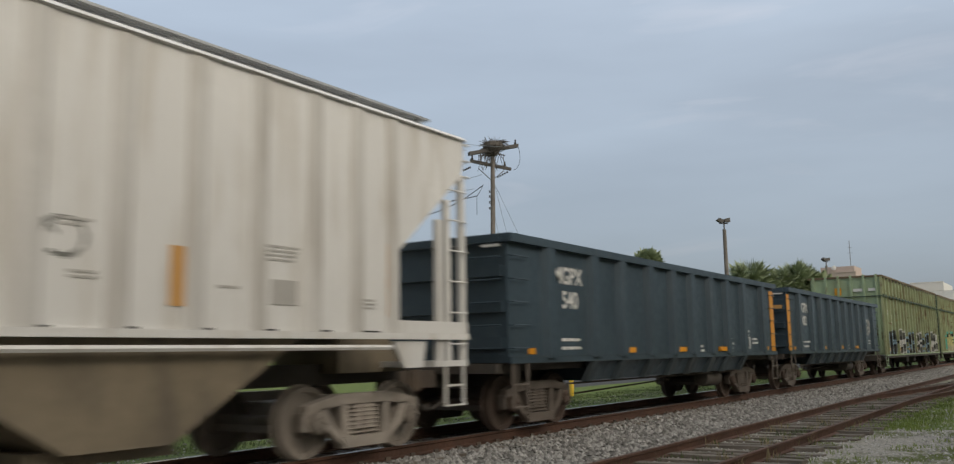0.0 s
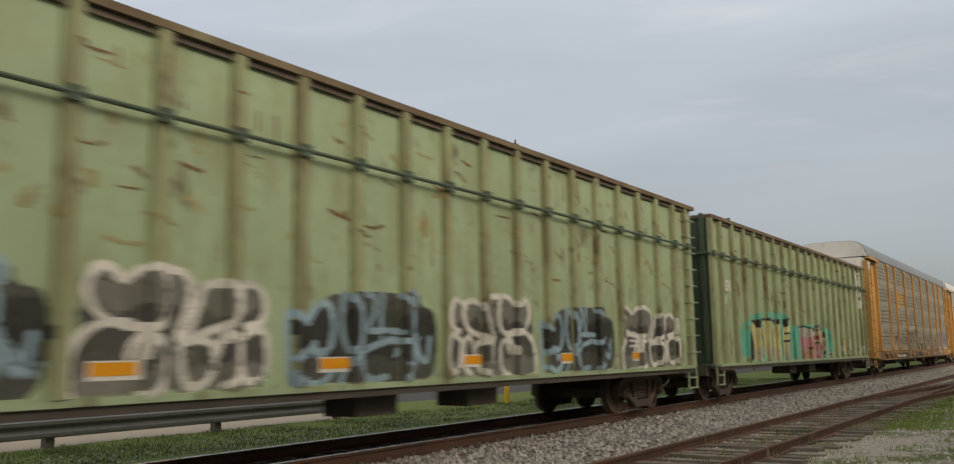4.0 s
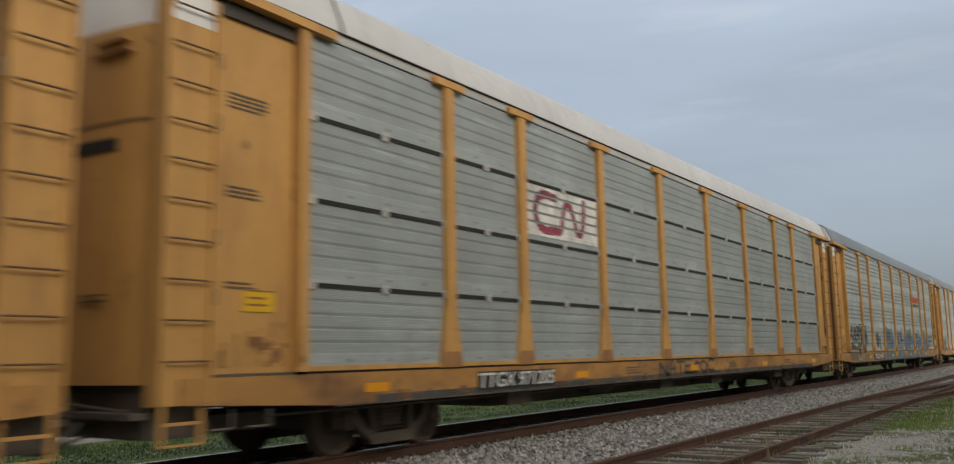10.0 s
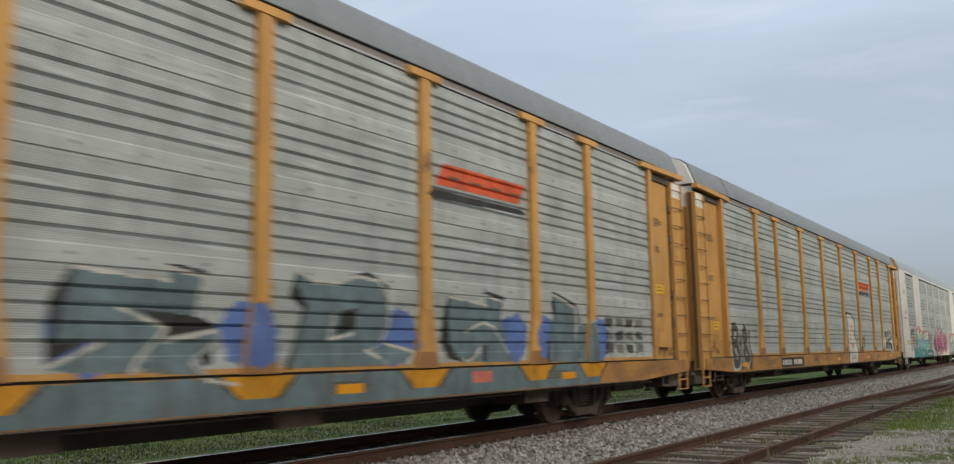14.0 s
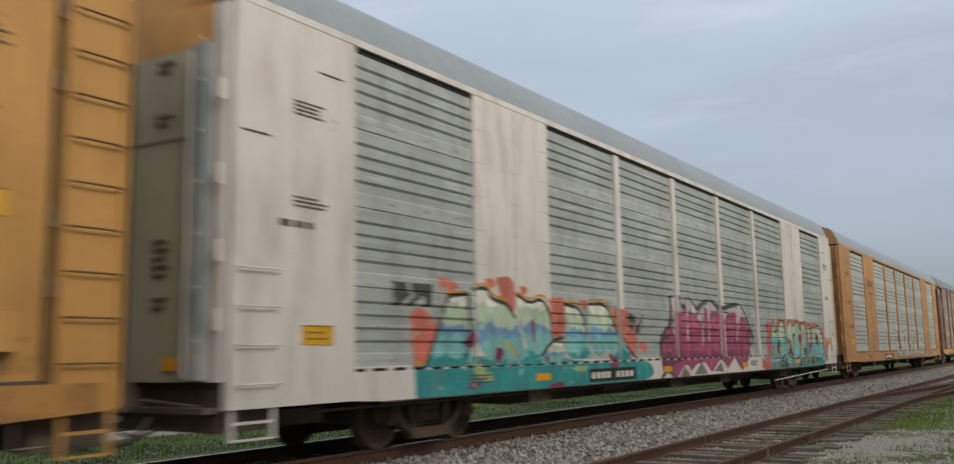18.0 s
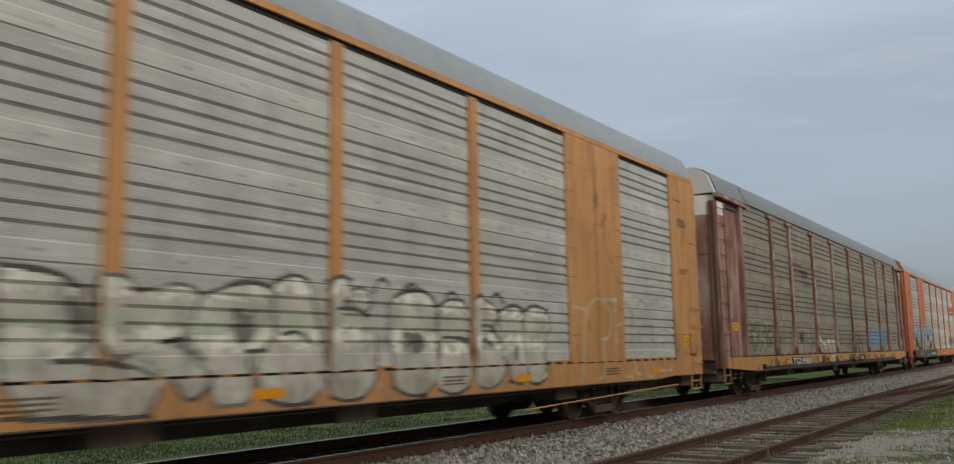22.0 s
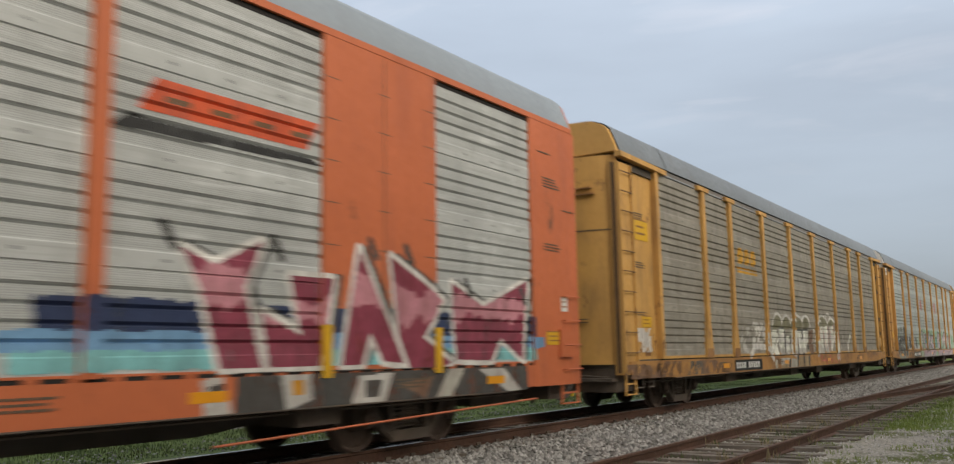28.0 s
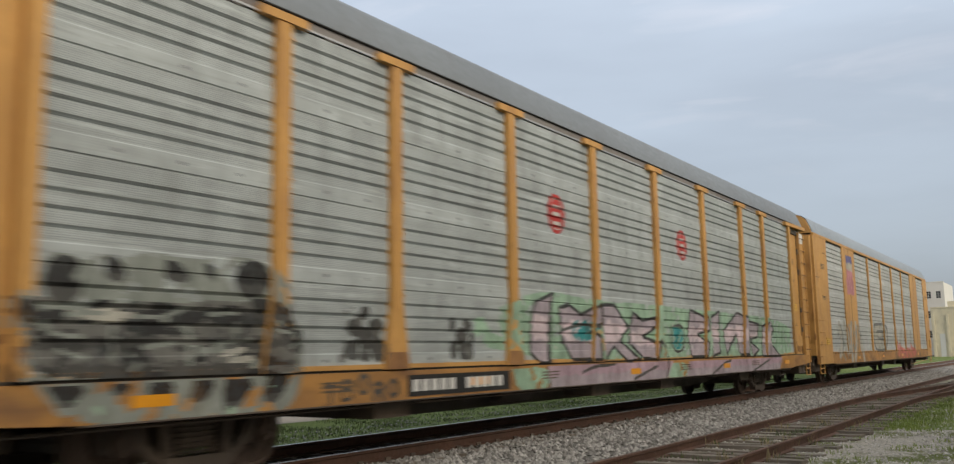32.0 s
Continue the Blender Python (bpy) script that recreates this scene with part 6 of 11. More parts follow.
def chip_car(y0, label, seed, end_m):
    """Tall green wood-chip gondola: flat sheets between many vertical posts, one belt rail."""
    rnd = random.Random(seed)
    g = M["green"]
    c = start_car("chip_gondola", label, "railway car", y0)
    L, H = 18.75, 4.47
    for s in (1, -1):
        a, b = sorted((s * (HW - 0.09), s * (HW - 0.06)))
        part("side_wall", Mb().box(a, b, 0.02, L - 0.02, 0.86, H - 0.1), g, c)
        a, b = sorted((s * (HW - 0.12), s * (HW + 0.045)))
        part("top_rim", Mb().box(a, b, 0, L, H - 0.085, H), M["rim"], c, "rust-stained top rim")
        a, b = sorted((s * (HW - 0.058), s * (HW + 0.015)))
        part("side_sill", Mb().box(a, b, 0.3, L - 0.3, 0.83, 0.90), g, c)
    ys = [0.06, 0.72] + [0.72 + 0.933 * k for k in range(1, 19)] + [L - 0.5]
    n = len(ys)
    pm = Mb().prism([(HW - 0.06, -0.085), (HW + 0.035, -0.065), (HW + 0.035, 0.065), (HW - 0.06, 0.085)], "z", 0.90, H - 0.087).mesh("post", M["green_post"])
    for k, y in enumerate(ys):
        part("post", pm, M["green_post"], c, at=(0, y, 0))
        part("belt_clip", kept("belt_clip", M["green_end"], lambda: Mb().slab(0, 0.045, -0.085, 0.085, -0.07, 0.07)), M["green_end"], c, at=(HW + 0.035, y, 3.52))
        if 0 < k < n - 1:
            part("corbel", kept("corbel", M["bogie_dark"], lambda: Mb().prism([(0.09, 0.0), (0.88, 0.0), (0.86, -0.07), (0.11, -0.07)], "x", 0, 0.05)), M["bogie_dark"], c, at=(HW - 0.06, y, H - 0.088))
    part("belt_rail", Mb().rod((HW + 0.058, 0.1, 3.52), (HW + 0.058, L - 0.1, 3.52), 0.026, 8), M["green_end"], c, "dark round belt rail")
    for d, y in ((-1, 0.0), (1, L)):
        e = part("end_wall", Mb().box(-HW + 0.092, HW - 0.092, *sorted((y - d * 0.02, y - d * 0.06)), 0.9, H - 0.05), M[end_m] if d < 0 else g, c)
        for k in range(6):
            xx = -HW + 0.2 + k * (2 * HW - 0.4) / 5
            part("end_post", Mb().box(xx - 0.05, xx + 0.05, *sorted((y - d * 0.018, y + d * 0.05)), 0.95, H + 0.03), M[end_m] if d < 0 else g, e)
        part("belt_rail", Mb().rod((-HW + 0.1, y + d * 0.06, 3.52), (HW, y + d * 0.06, 3.52), 0.028, 8), M["green_end"], e)
        part("top_rim", Mb().box(-HW + 0.13, HW - 0.13, *sorted((y - d * 0.1, y + d * 0.03)), H - 0.085, H - 0.002), M["rim"], c, "rusty end rim")
        la, lb = sorted((y - d * 0.12, y - d * 0.60))
        ladder(c, HW - 0.058, la, lb, 1.0, 4.3, 9, g, 0.13, False) if d > 0 else None
        part("end_sill", Mb().box(-1.3, 1.3, *sorted((y + d * 0.03, y - d * 0.3)), 0.62, 0.858), M["dark"], c)
        stirrup(c, HW - 0.04, la, lb, 0.42, 0.84, g)
        coupler(c, y, d)
    part("floor", Mb().box(-HW + 0.1, HW - 0.1, 0.08, L - 0.08, 0.78, 0.826), M["dark"], c)
    part("center_sill", Mb().box(-0.3, 0.3, 0.1, L - 0.1, 0.70, 0.778), M["dark"], c)
    part("lower_skirt", Mb().box(HW - 0.10, HW - 0.02, 0.3, L - 0.3, 0.74, 0.828), M["dark"], c)
    bogie_pair(c, 2.0, L - 2.0, "bogie_dark")
    for k in range(7):
        yc = 0.6 + 2.86 * k + 0.6
        if yc < L - 0.4 and seed == 3:
            o = part("reflector", Mb().box(HW - 0.058, HW - 0.05, yc - 0.24, yc + 0.24, 1.08, 1.20), M["reflector"], c, "amber reflector on a pale patch")
            part("patch", Mb().box(HW - 0.059, HW - 0.054, yc - 0.26, yc + 0.30, 1.04, 1.215), M["chalk"], o)
    text_bars(c, HW - 0.058, L - 3.6, 1.55, 3, 0.5, 0.05, M["chalk"], rnd)
    for yy in (L / 2 - 1.4, L / 2 + 1.0):
        part("underframe_box", Mb().slab(0.7, 1.25, yy - 0.4, yy + 0.4, 0.48, 0.778), M["dark"], c)
    return c


def hopper(y0):
    """White covered hopper: smooth side sheets between pressed posts, sloping end, three bays below. y0 is its rear end."""
    w = M["hopper"]
    c = start_car("covered_hopper", "off-white covered hopper with ribbed sides and grey-brown chutes", "railway car", y0)
    L = 15.9
    top, bot = 4.26, 1.50
    side = [(-L + 0.1, top), (-L + 1.9, 2.3), (-L + 1.9, bot), (-1.62, bot), (-1.62, 2.45), (-0.10, 3.72), (-0.02, 3.95), (-0.02, top)]
    side[0:1] = [(-L + 0.02, top), (-L + 0.02, 3.95), (-L + 0.1, 3.72)]
    for s in (1, -1):
        a, b = sorted((s * (HW - 0.07), s * (HW - 0.03)))
        part("side_wall", Mb().prism(side, "x", a, b), w, c)
    part("inner_body", Mb().prism(side, "x", -HW + 0.072, HW - 0.072), w, c)
    pm = Mb().prism([(HW - 0.032, -0.13), (HW + 0.005, -0.07), (HW + 0.005, 0.07), (HW - 0.032, 0.13)], "z", bot, top - 0.03).mesh("post", M["hopper_post"])
    for k, y in enumerate((-1.62, -2.30, -3.02, -3.86, -4.68, -5.52, -6.36, -7.9, -9.4, -10.9, -12.4, -13.8)):
        part("post", pm, w, c, at=(0, y, 0))
    part("eave", Mb().prism([(HW - 0.09, top - 0.02), (HW + 0.02, top), (HW - 0.05, top + 0.06), (-HW + 0.05, top + 0.06), (-HW - 0.02, top), (-HW + 0.09, top - 0.02)], "y", -L, 0.02), w, c)
    part("roof", Mb().prism([(HW - 0.06, top + 0.062), (0.6, top + 0.26), (-0.6, top + 0.26), (-HW + 0.06, top + 0.062)], "y", -L + 0.1, -0.15), w, c)
    walkw = Mb()
    for k in range(12):
        walkw.box(HW - 0.45 - 0.06 * k, HW - 0.41 - 0.06 * k, -L + 0.2, -0.3, top + 0.30, top + 0.33)
    part("roof_walk", walkw, M["steel"], c, "grey grating roof walk")
    st = Mb()
    for k in range(11):
        st.box(HW - 0.5, HW - 0.45, -0.5 - k * 1.4, -0.45 - k * 1.4, top + 0.05, top + 0.30)
    part("walk_stand", st, M["steel"], c)
    for k in range(4):
        part("hatch", Mb().turn([(0.26, 0.4), (0.34, 0.42), (0.38, 0.3), (0.39, 0.02)], "z", 0, -2.2 - k * 3.6, top, 16), w, c)
    part("side_sill", Mb().box(HW - 0.07, HW + 0.02, -L + 0.3, -0.0, 1.42, 1.498), w, c)
    part("hand_rail", Mb().rod((HW, -L + 1.0, 1.32), (HW, -1.7, 1.32), 0.035, 6), w, c, "pale pipe below the sill")
    slots = Mb()
    for k in range(16):
        slots.box(HW - 0.028, HW - 0.018, -2.2 - k * 0.85, -1.9 - k * 0.85, 1.49, 1.52)
    part("drain_slot", slots, M["gap"], c)
    for y in (-12.6, -9.0, -5.35):
        half, zb = 2.2, 0.42
        part("hopper_chute", Mb().prism([(y - half, 1.42), (y + half, 1.42), (y + 0.55, zb), (y - 0.55, zb)], "x", -HW + 0.12, HW - 0.12), M["hopper_low"], c, "grey-brown outlet chute")
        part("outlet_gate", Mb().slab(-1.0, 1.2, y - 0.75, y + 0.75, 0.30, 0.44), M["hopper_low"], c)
        part("gate_rod", Mb().rod((1.2, y - 0.5, 0.62), (1.3, y + 0.3, 0.62), 0.03), M["zinc"], c)
    part("center_sill", Mb().box(-0.3, 0.3, -L, 0, 0.85, 1.12), M["dark"], c)
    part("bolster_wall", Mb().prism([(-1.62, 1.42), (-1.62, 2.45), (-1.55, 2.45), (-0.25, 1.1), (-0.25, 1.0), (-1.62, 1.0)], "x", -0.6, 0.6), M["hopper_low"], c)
    part("end_platform", Mb().box(-HW + 0.1, HW - 0.02, -0.75, 0.0, 1.06, 1.14), w, c)
    part("sill_beam", Mb().box(HW - 0.1, HW - 0.01, -1.62, 0.0, 1.50, 1.66), w, c)
    part("gusset", Mb().prism([(-1.62, 1.40), (-0.95, 1.40), (-1.02, 1.06), (-1.40, 1.06)], "x", HW - 0.08, HW - 0.02), w, c)
    for k, yy in enumerate((-0.06, -0.42, -0.62)):
        part("corner_post", Mb().slab(HW - 0.10, HW - 0.02, yy - 0.055, yy + 0.055, 1.14, (3.75, 3.35, 3.05)[k]), w, c)
    ladder(c, HW - 0.02, -0.42, -0.06, 1.15, 3.7, 6, w, 0.05, False)
    ladder(c, HW - 0.02, -0.08, 0.0, 3.6, 4.3, 3, w, 0.08, False)
    stirrup(c, HW - 0.04, -0.50, -0.08, 0.55, 1.06, w)
    bogie_pair(c, -1.55, -L + 1.55, "bogie_pale")
    coupler(c, 0, 1)
    part("reflector", Mb().box(HW - 0.028, HW - 0.02, -1.74, -1.60, 1.7, 2.6), M["strip"], c, "amber reflector strip")
    part("reflector", Mb().box(HW - 0.028, HW - 0.02, -4.97, -4.80, 1.72, 2.3), M["strip"], c, "amber reflector strip")
    rnd = random.Random(2)
    for y, z, n, ww in ((-3.75, 2.42, 4, 0.5), (-6.1, 2.45, 2, 0.3), (-2.3, 1.9, 3, 0.4), (-6.0, 2.0, 2, 0.3), (-4.4, 1.95, 1, 0.3)):
        text_bars(c, HW - 0.027, y, z, n, ww, 0.03, M["faint"], rnd)
    part("data_panel", Mb().box(HW - 0.028, HW - 0.021, -3.68, -3.30, 1.78, 2.05), M["faint"], c, "dark data panel")
    return c


hopper(10.35)
gondola(11.50, "dark green high-sided gondola with pressed posts", 1, 1)
gondola(27.40, "dark green gondola with an orange corner strip", 2, -1)
chip_car(43.30, "faded green wood-chip gondola covered in graffiti", 3, "green")
chip_car(63.20, "faded green wood-chip gondola with a darker end", 4, "green_end")
LOOKS = {
    "dirty": dict(paint="yellow", sheets=["panel_dirty"], roof="roof"),
    "clean": dict(paint="yellow", sheets=["panel_grey"], roof="roof_white", seams=True, slot=True),
    "zinc": dict(paint="yellow", sheets=["panel"], roof="roof"),
    "white": dict(paint="white", sheets=["panel"], roof="roof_blue", top="yellow", door="doorolive", ret="peeled"),
    "ochre": dict(rusted=True, paint="ochre", sheets=["panel_dirty"], roof="roof", top="ochre", sill="yellow_sill"),
    "tan": dict(paint="tan", sheets=["panel_clean"], roof="roof_blue", top="tan", door="doorolive", ret2="end_tan"),
    "brown": dict(slot=True, paint="brown", sheets=["panel_dirty"], roof="roof", sill="yellow"),
    "orange": dict(paint="orange", sheets=["panel_clean"], roof="roof_blue", top="orange", door="doorolive"),
    "last": dict(paint="yellow", sheets=["panel_clean"], roof="roof_blue", top="yellow"),
}
RACKS = [
    autorack_a(84.95, LOOKS["dirty"], "yellow autorack with grimy screens and graffiti along its foot", 5),
    autorack_a(113.50, LOOKS["clean"], "yellow autorack with clean grey screens and a white roof", 6),
    autorack_a(142.03, LOOKS["zinc"], "yellow autorack with zinc screens and blue-grey graffiti", 7),
    autorack_a(170.52, LOOKS["zinc"], "yellow autorack with zinc screens and a large white painted letter", 8),
    autorack_b(199.30, LOOKS["white"], "white autorack with zinc screens and colourful graffiti", 9),
    autorack_b(228.20, LOOKS["tan"], "tan autorack with bright screens and pale graffiti", 10),
    autorack_a(257.05, LOOKS["brown"], "faded maroon autorack on a yellow sill", 11),
    autorack_b(286.00, LOOKS["orange"], "orange autorack with bright screens and graffiti", 12),
    autorack_a(315.15, LOOKS["ochre"], "dull ochre autorack with grimy screens and white graffiti", 13),
    autorack_a(344.20, LOOKS["zinc"], "yellow autorack with black, green and pink graffiti", 14),
    autorack_b(373.00, LOOKS["last"], "yellow autorack at the train's tail", 15),
]

# ---- paint on the cars: graffiti, logos as plain shapes, readable marks ----
SPRAY = {
    "black": (0.028, 0.028, 0.028), "soot": (0.07, 0.07, 0.066), "grey": (0.17, 0.17, 0.155), "chalk": (0.50, 0.49, 0.46), "white": (0.66, 0.65, 0.62),
    "haze": (0.26, 0.38, 0.47), "navy": (0.025, 0.04, 0.10), "sky": (0.16, 0.32, 0.52), "cyan": (0.20, 0.48, 0.50), "teal": (0.03, 0.27, 0.29), "steelblue": (0.13, 0.19, 0.215), "violet": (0.13, 0.13, 0.30),
    "mint": (0.30, 0.45, 0.33), "lime": (0.36, 0.46, 0.22), "moss": (0.13, 0.17, 0.10), "cream": (0.50, 0.45, 0.31), "sand": (0.36, 0.27, 0.16), "mud": (0.20, 0.12, 0.08), "peach": (0.42, 0.25, 0.17),
    "coral": (0.58, 0.17, 0.13), "red": (0.42, 0.035, 0.03), "wine": (0.24, 0.045, 0.075), "plum": (0.20, 0.035, 0.10), "pink": (0.42, 0.30, 0.36), "rose": (0.50, 0.22, 0.26), "amber": (0.60, 0.28, 0.02),
    "olive": (0.21, 0.20, 0.125), "signal": (0.62, 0.10, 0.035), "bone": (0.42, 0.41, 0.36), "pewter": (0.25, 0.275, 0.25), "lilacgrey": (0.37, 0.32, 0.36), "gold": (0.60, 0.31, 0.02), "milk": (0.76, 0.77, 0.70), "mistgreen": (0.45, 0.49, 0.42), "mudgrey": (0.12, 0.105, 0.09), "steelgrey": (0.15, 0.15, 0.14), "seafoam": (0.13, 0.47, 0.37), "lemon": (0.58, 0.53, 0.26), "cobalt": (0.10, 0.17, 0.42), "berry": (0.36, 0.075, 0.17), "pinkred": (0.45, 0.12, 0.22), "palepink": (0.60, 0.50, 0.54), "straw": (0.30, 0.27, 0.13), "palemint": (0.47, 0.58, 0.46), "raspberry": (0.55, 0.13, 0.19), "rust": (0.16, 0.085, 0.04),
}


def spray(name):
    key = "spray_" + name
    if key not in M:
        M[key] = m_ = stuff_mat(name + " spray paint", SPRAY[name], 0.6, 0, 0.24, 1.5, 14, bump=0.0, shift=False)
        # Thin and worn coats let the sheet below show through.
        n, l = m_.node_tree.nodes, m_.node_tree.links
        co, mp = n.new("ShaderNodeTexCoord"), n.new("ShaderNodeMapping")
        mp.inputs["Scale"].default_value = (1.0, 1.0, 0.45)
        nz, rg = n.new("ShaderNodeTexNoise"), n.new("ShaderNodeMapRange")
        nz.inputs["Scale"].default_value, nz.inputs["Detail"].default_value, nz.inputs["Roughness"].default_value = 4.5, 8.0, 0.68
        rg.inputs["From Min"].default_value, rg.inputs["From Max"].default_value = 0.36, 0.56
        rg.inputs["To Min"].default_value, rg.inputs["To Max"].default_value = 0.66, 0.98
        l.new(co.outputs["Object"], mp.inputs["Vector"])
        l.new(mp.outputs[0], nz.inputs["Vector"])
        l.new(nz.outputs[0], rg.inputs["Value"])
        l.new(rg.outputs[0], n["Principled BSDF"].inputs["Alpha"])
    return M[key]


PANEL_Z = [PB + k * PH + z for k in range(4) for _, z in panel_profile()]


def face_a(Y, z0, z1):
    """How far out the surface of a slim-post autorack lies at the foot and head of a strip."""
    zm = (z0 + z1) / 2
    if zm < 1.031:
        x0 = x1 = np.full(Y.shape, HW - 0.006)
    elif zm < 1.06:                            # the dark slit over the sill takes no paint
        x0 = x1 = np.full(Y.shape, HW - 0.034)
    elif zm < 1.115:
        x0 = x1 = np.full(Y.shape, HW - 0.007)
    else:
        k = min(3, int((zm - PB) / PH))
        pz, px = [q[1] for q in panel_profile()], [q[0] for q in panel_profile()]
        x0 = np.full(Y.shape, HW - 0.035 + np.interp(z0 - PB - k * PH, pz, px))
        x1 = np.full(Y.shape, HW - 0.035 + np.interp(z1 - PB - k * PH, pz, px))
    if zm > 1.05:
        half = 0.11 if zm > 1.87 else 0.11 + 0.12 * (1.87 - zm) / 0.73 if zm > 1.14 else 0.23
        for p in A_POSTS:
            on = np.abs(Y - p) < half
            x0, x1 = np.where(on, HW + (0.030 if zm < 1.8 else 0.042), x0), np.where(on, HW + (0.030 if zm < 1.8 else 0.042), x1)
        for e in (-Y, Y - A_END):
            for a, b, v in ((0.0, 0.16, 0.035), (0.16, 1.24, -0.096), (1.24, 3.0, -0.036)):
                on = (e > a) & (e <= b)
                x0, x1 = np.where(on, HW + v, x0), np.where(on, HW + v, x1)
    return x0, x1


def face_b(Y, z0, z1):
    zm = (z0 + z1) / 2
    x0, x1 = face_a(np.full(Y.shape, 1.2), z0, z1)
    if zm > 1.05:
        for p in B_POSTS:
            on = np.abs(Y - p) < 0.10
            x0, x1 = np.where(on, HW + 0.02, x0), np.where(on, HW + 0.02, x1)
        for a, b in ((2.62, 4.82), (19.08, 21.28), (-3.0, 0.04), (23.84, 27.0)):
            on = (Y > a) & (Y < b)
            x0, x1 = np.where(on, HW - 0.002, x0), np.where(on, HW - 0.002, x1)
    return x0, x1


def face_chip(Y, z0, z1):
    x = np.full(Y.shape, HW - 0.056)
    for p in [0.06, 0.72] + [0.72 + 0.933 * k for k in range(1, 19)]:
        x = np.where(np.abs(Y - p) < 0.085, HW + 0.040, x)
    return x, x


def face_flat(dx):
    return lambda Y, z0, z1: (np.full(Y.shape, HW + dx), np.full(Y.shape, HW + dx))


GLYPH = {
    "A": "0,0 .45,1 .6,1 1,0|.25,.38 .78,.38", "B": "0,0 0,1 .6,1 .95,.85 .7,.55 .1,.53|.7,.53 1,.3 .75,0 0,0", "C": "1,.85 .6,1 .15,.85 0,.5 .15,.12 .6,0 1,.15",
    "E": "1,1 0,1 0,0 1,0|0,.5 .8,.5", "H": "0,0 0,1|1,0 1,1|0,.5 1,.5", "I": ".5,0 .5,1", "K": "0,0 0,1|1,1 .1,.5 1,0", "L": "0,1 0,0 1,0",
    "M": "0,0 .1,1 .5,.4 .9,1 1,0", "N": "0,0 0,1 1,0 1,1", "O": ".5,1 .1,.8 0,.5 .1,.2 .5,0 .9,.2 1,.5 .9,.8 .5,1", "P": "0,0 0,1 .7,1 1,.75 .7,.48 0,.48",
    "R": "0,0 0,1 .7,1 1,.75 .7,.5 0,.5|.5,.5 1,0", "S": "1,.9 .5,1 .05,.8 .2,.55 .85,.42 1,.2 .5,0 0,.1", "T": "0,1 1,1|.5,1 .5,0", "U": "0,1 0,.25 .3,0 .7,0 1,.25 1,1",
    "V": "0,1 .5,0 1,1", "W": "0,1 .22,0 .5,.7 .78,0 1,1", "X": "0,1 1,0|0,0 1,1", "Y": "0,1 .5,.45 1,1|.5,.45 .5,0", "Z": "0,1 1,1 0,0 1,0", "8": ".5,1 .1,.78 .5,.53 .9,.78 .5,1|.5,.53 0,.27 .5,0 1,.27 .5,.53",
    "j": ".8,1 .8,.25 .5,0 .1,.2", "s": "1,.8 .5,.95 .2,.7 .8,.35 .5,.05 0,.2", "m": "0,0 0,.9 .25,1 .45,.8 .5,.1|.5,.8 .75,1 1,.8 1,0",
}


def strokes_of(ch):
    return [bend(points(s)) if ch not in "AEHIKLMNTVWXYZ" else points(s) for s in GLYPH[ch].split("|")]


def points(text):
    return [tuple(float(v) for v in q.split(",")) for q in text.split()]


def bend(p, times=2):
    """A line with its corners rounded off."""
    for _ in range(times):
        q = [p[0]]
        for (a, b), (c, d) in zip(p, p[1:]):
            q += [(a * 0.75 + c * 0.25, b * 0.75 + d * 0.25), (a * 0.25 + c * 0.75, b * 0.25 + d * 0.75)]
        p = q + [p[-1]]
    return p


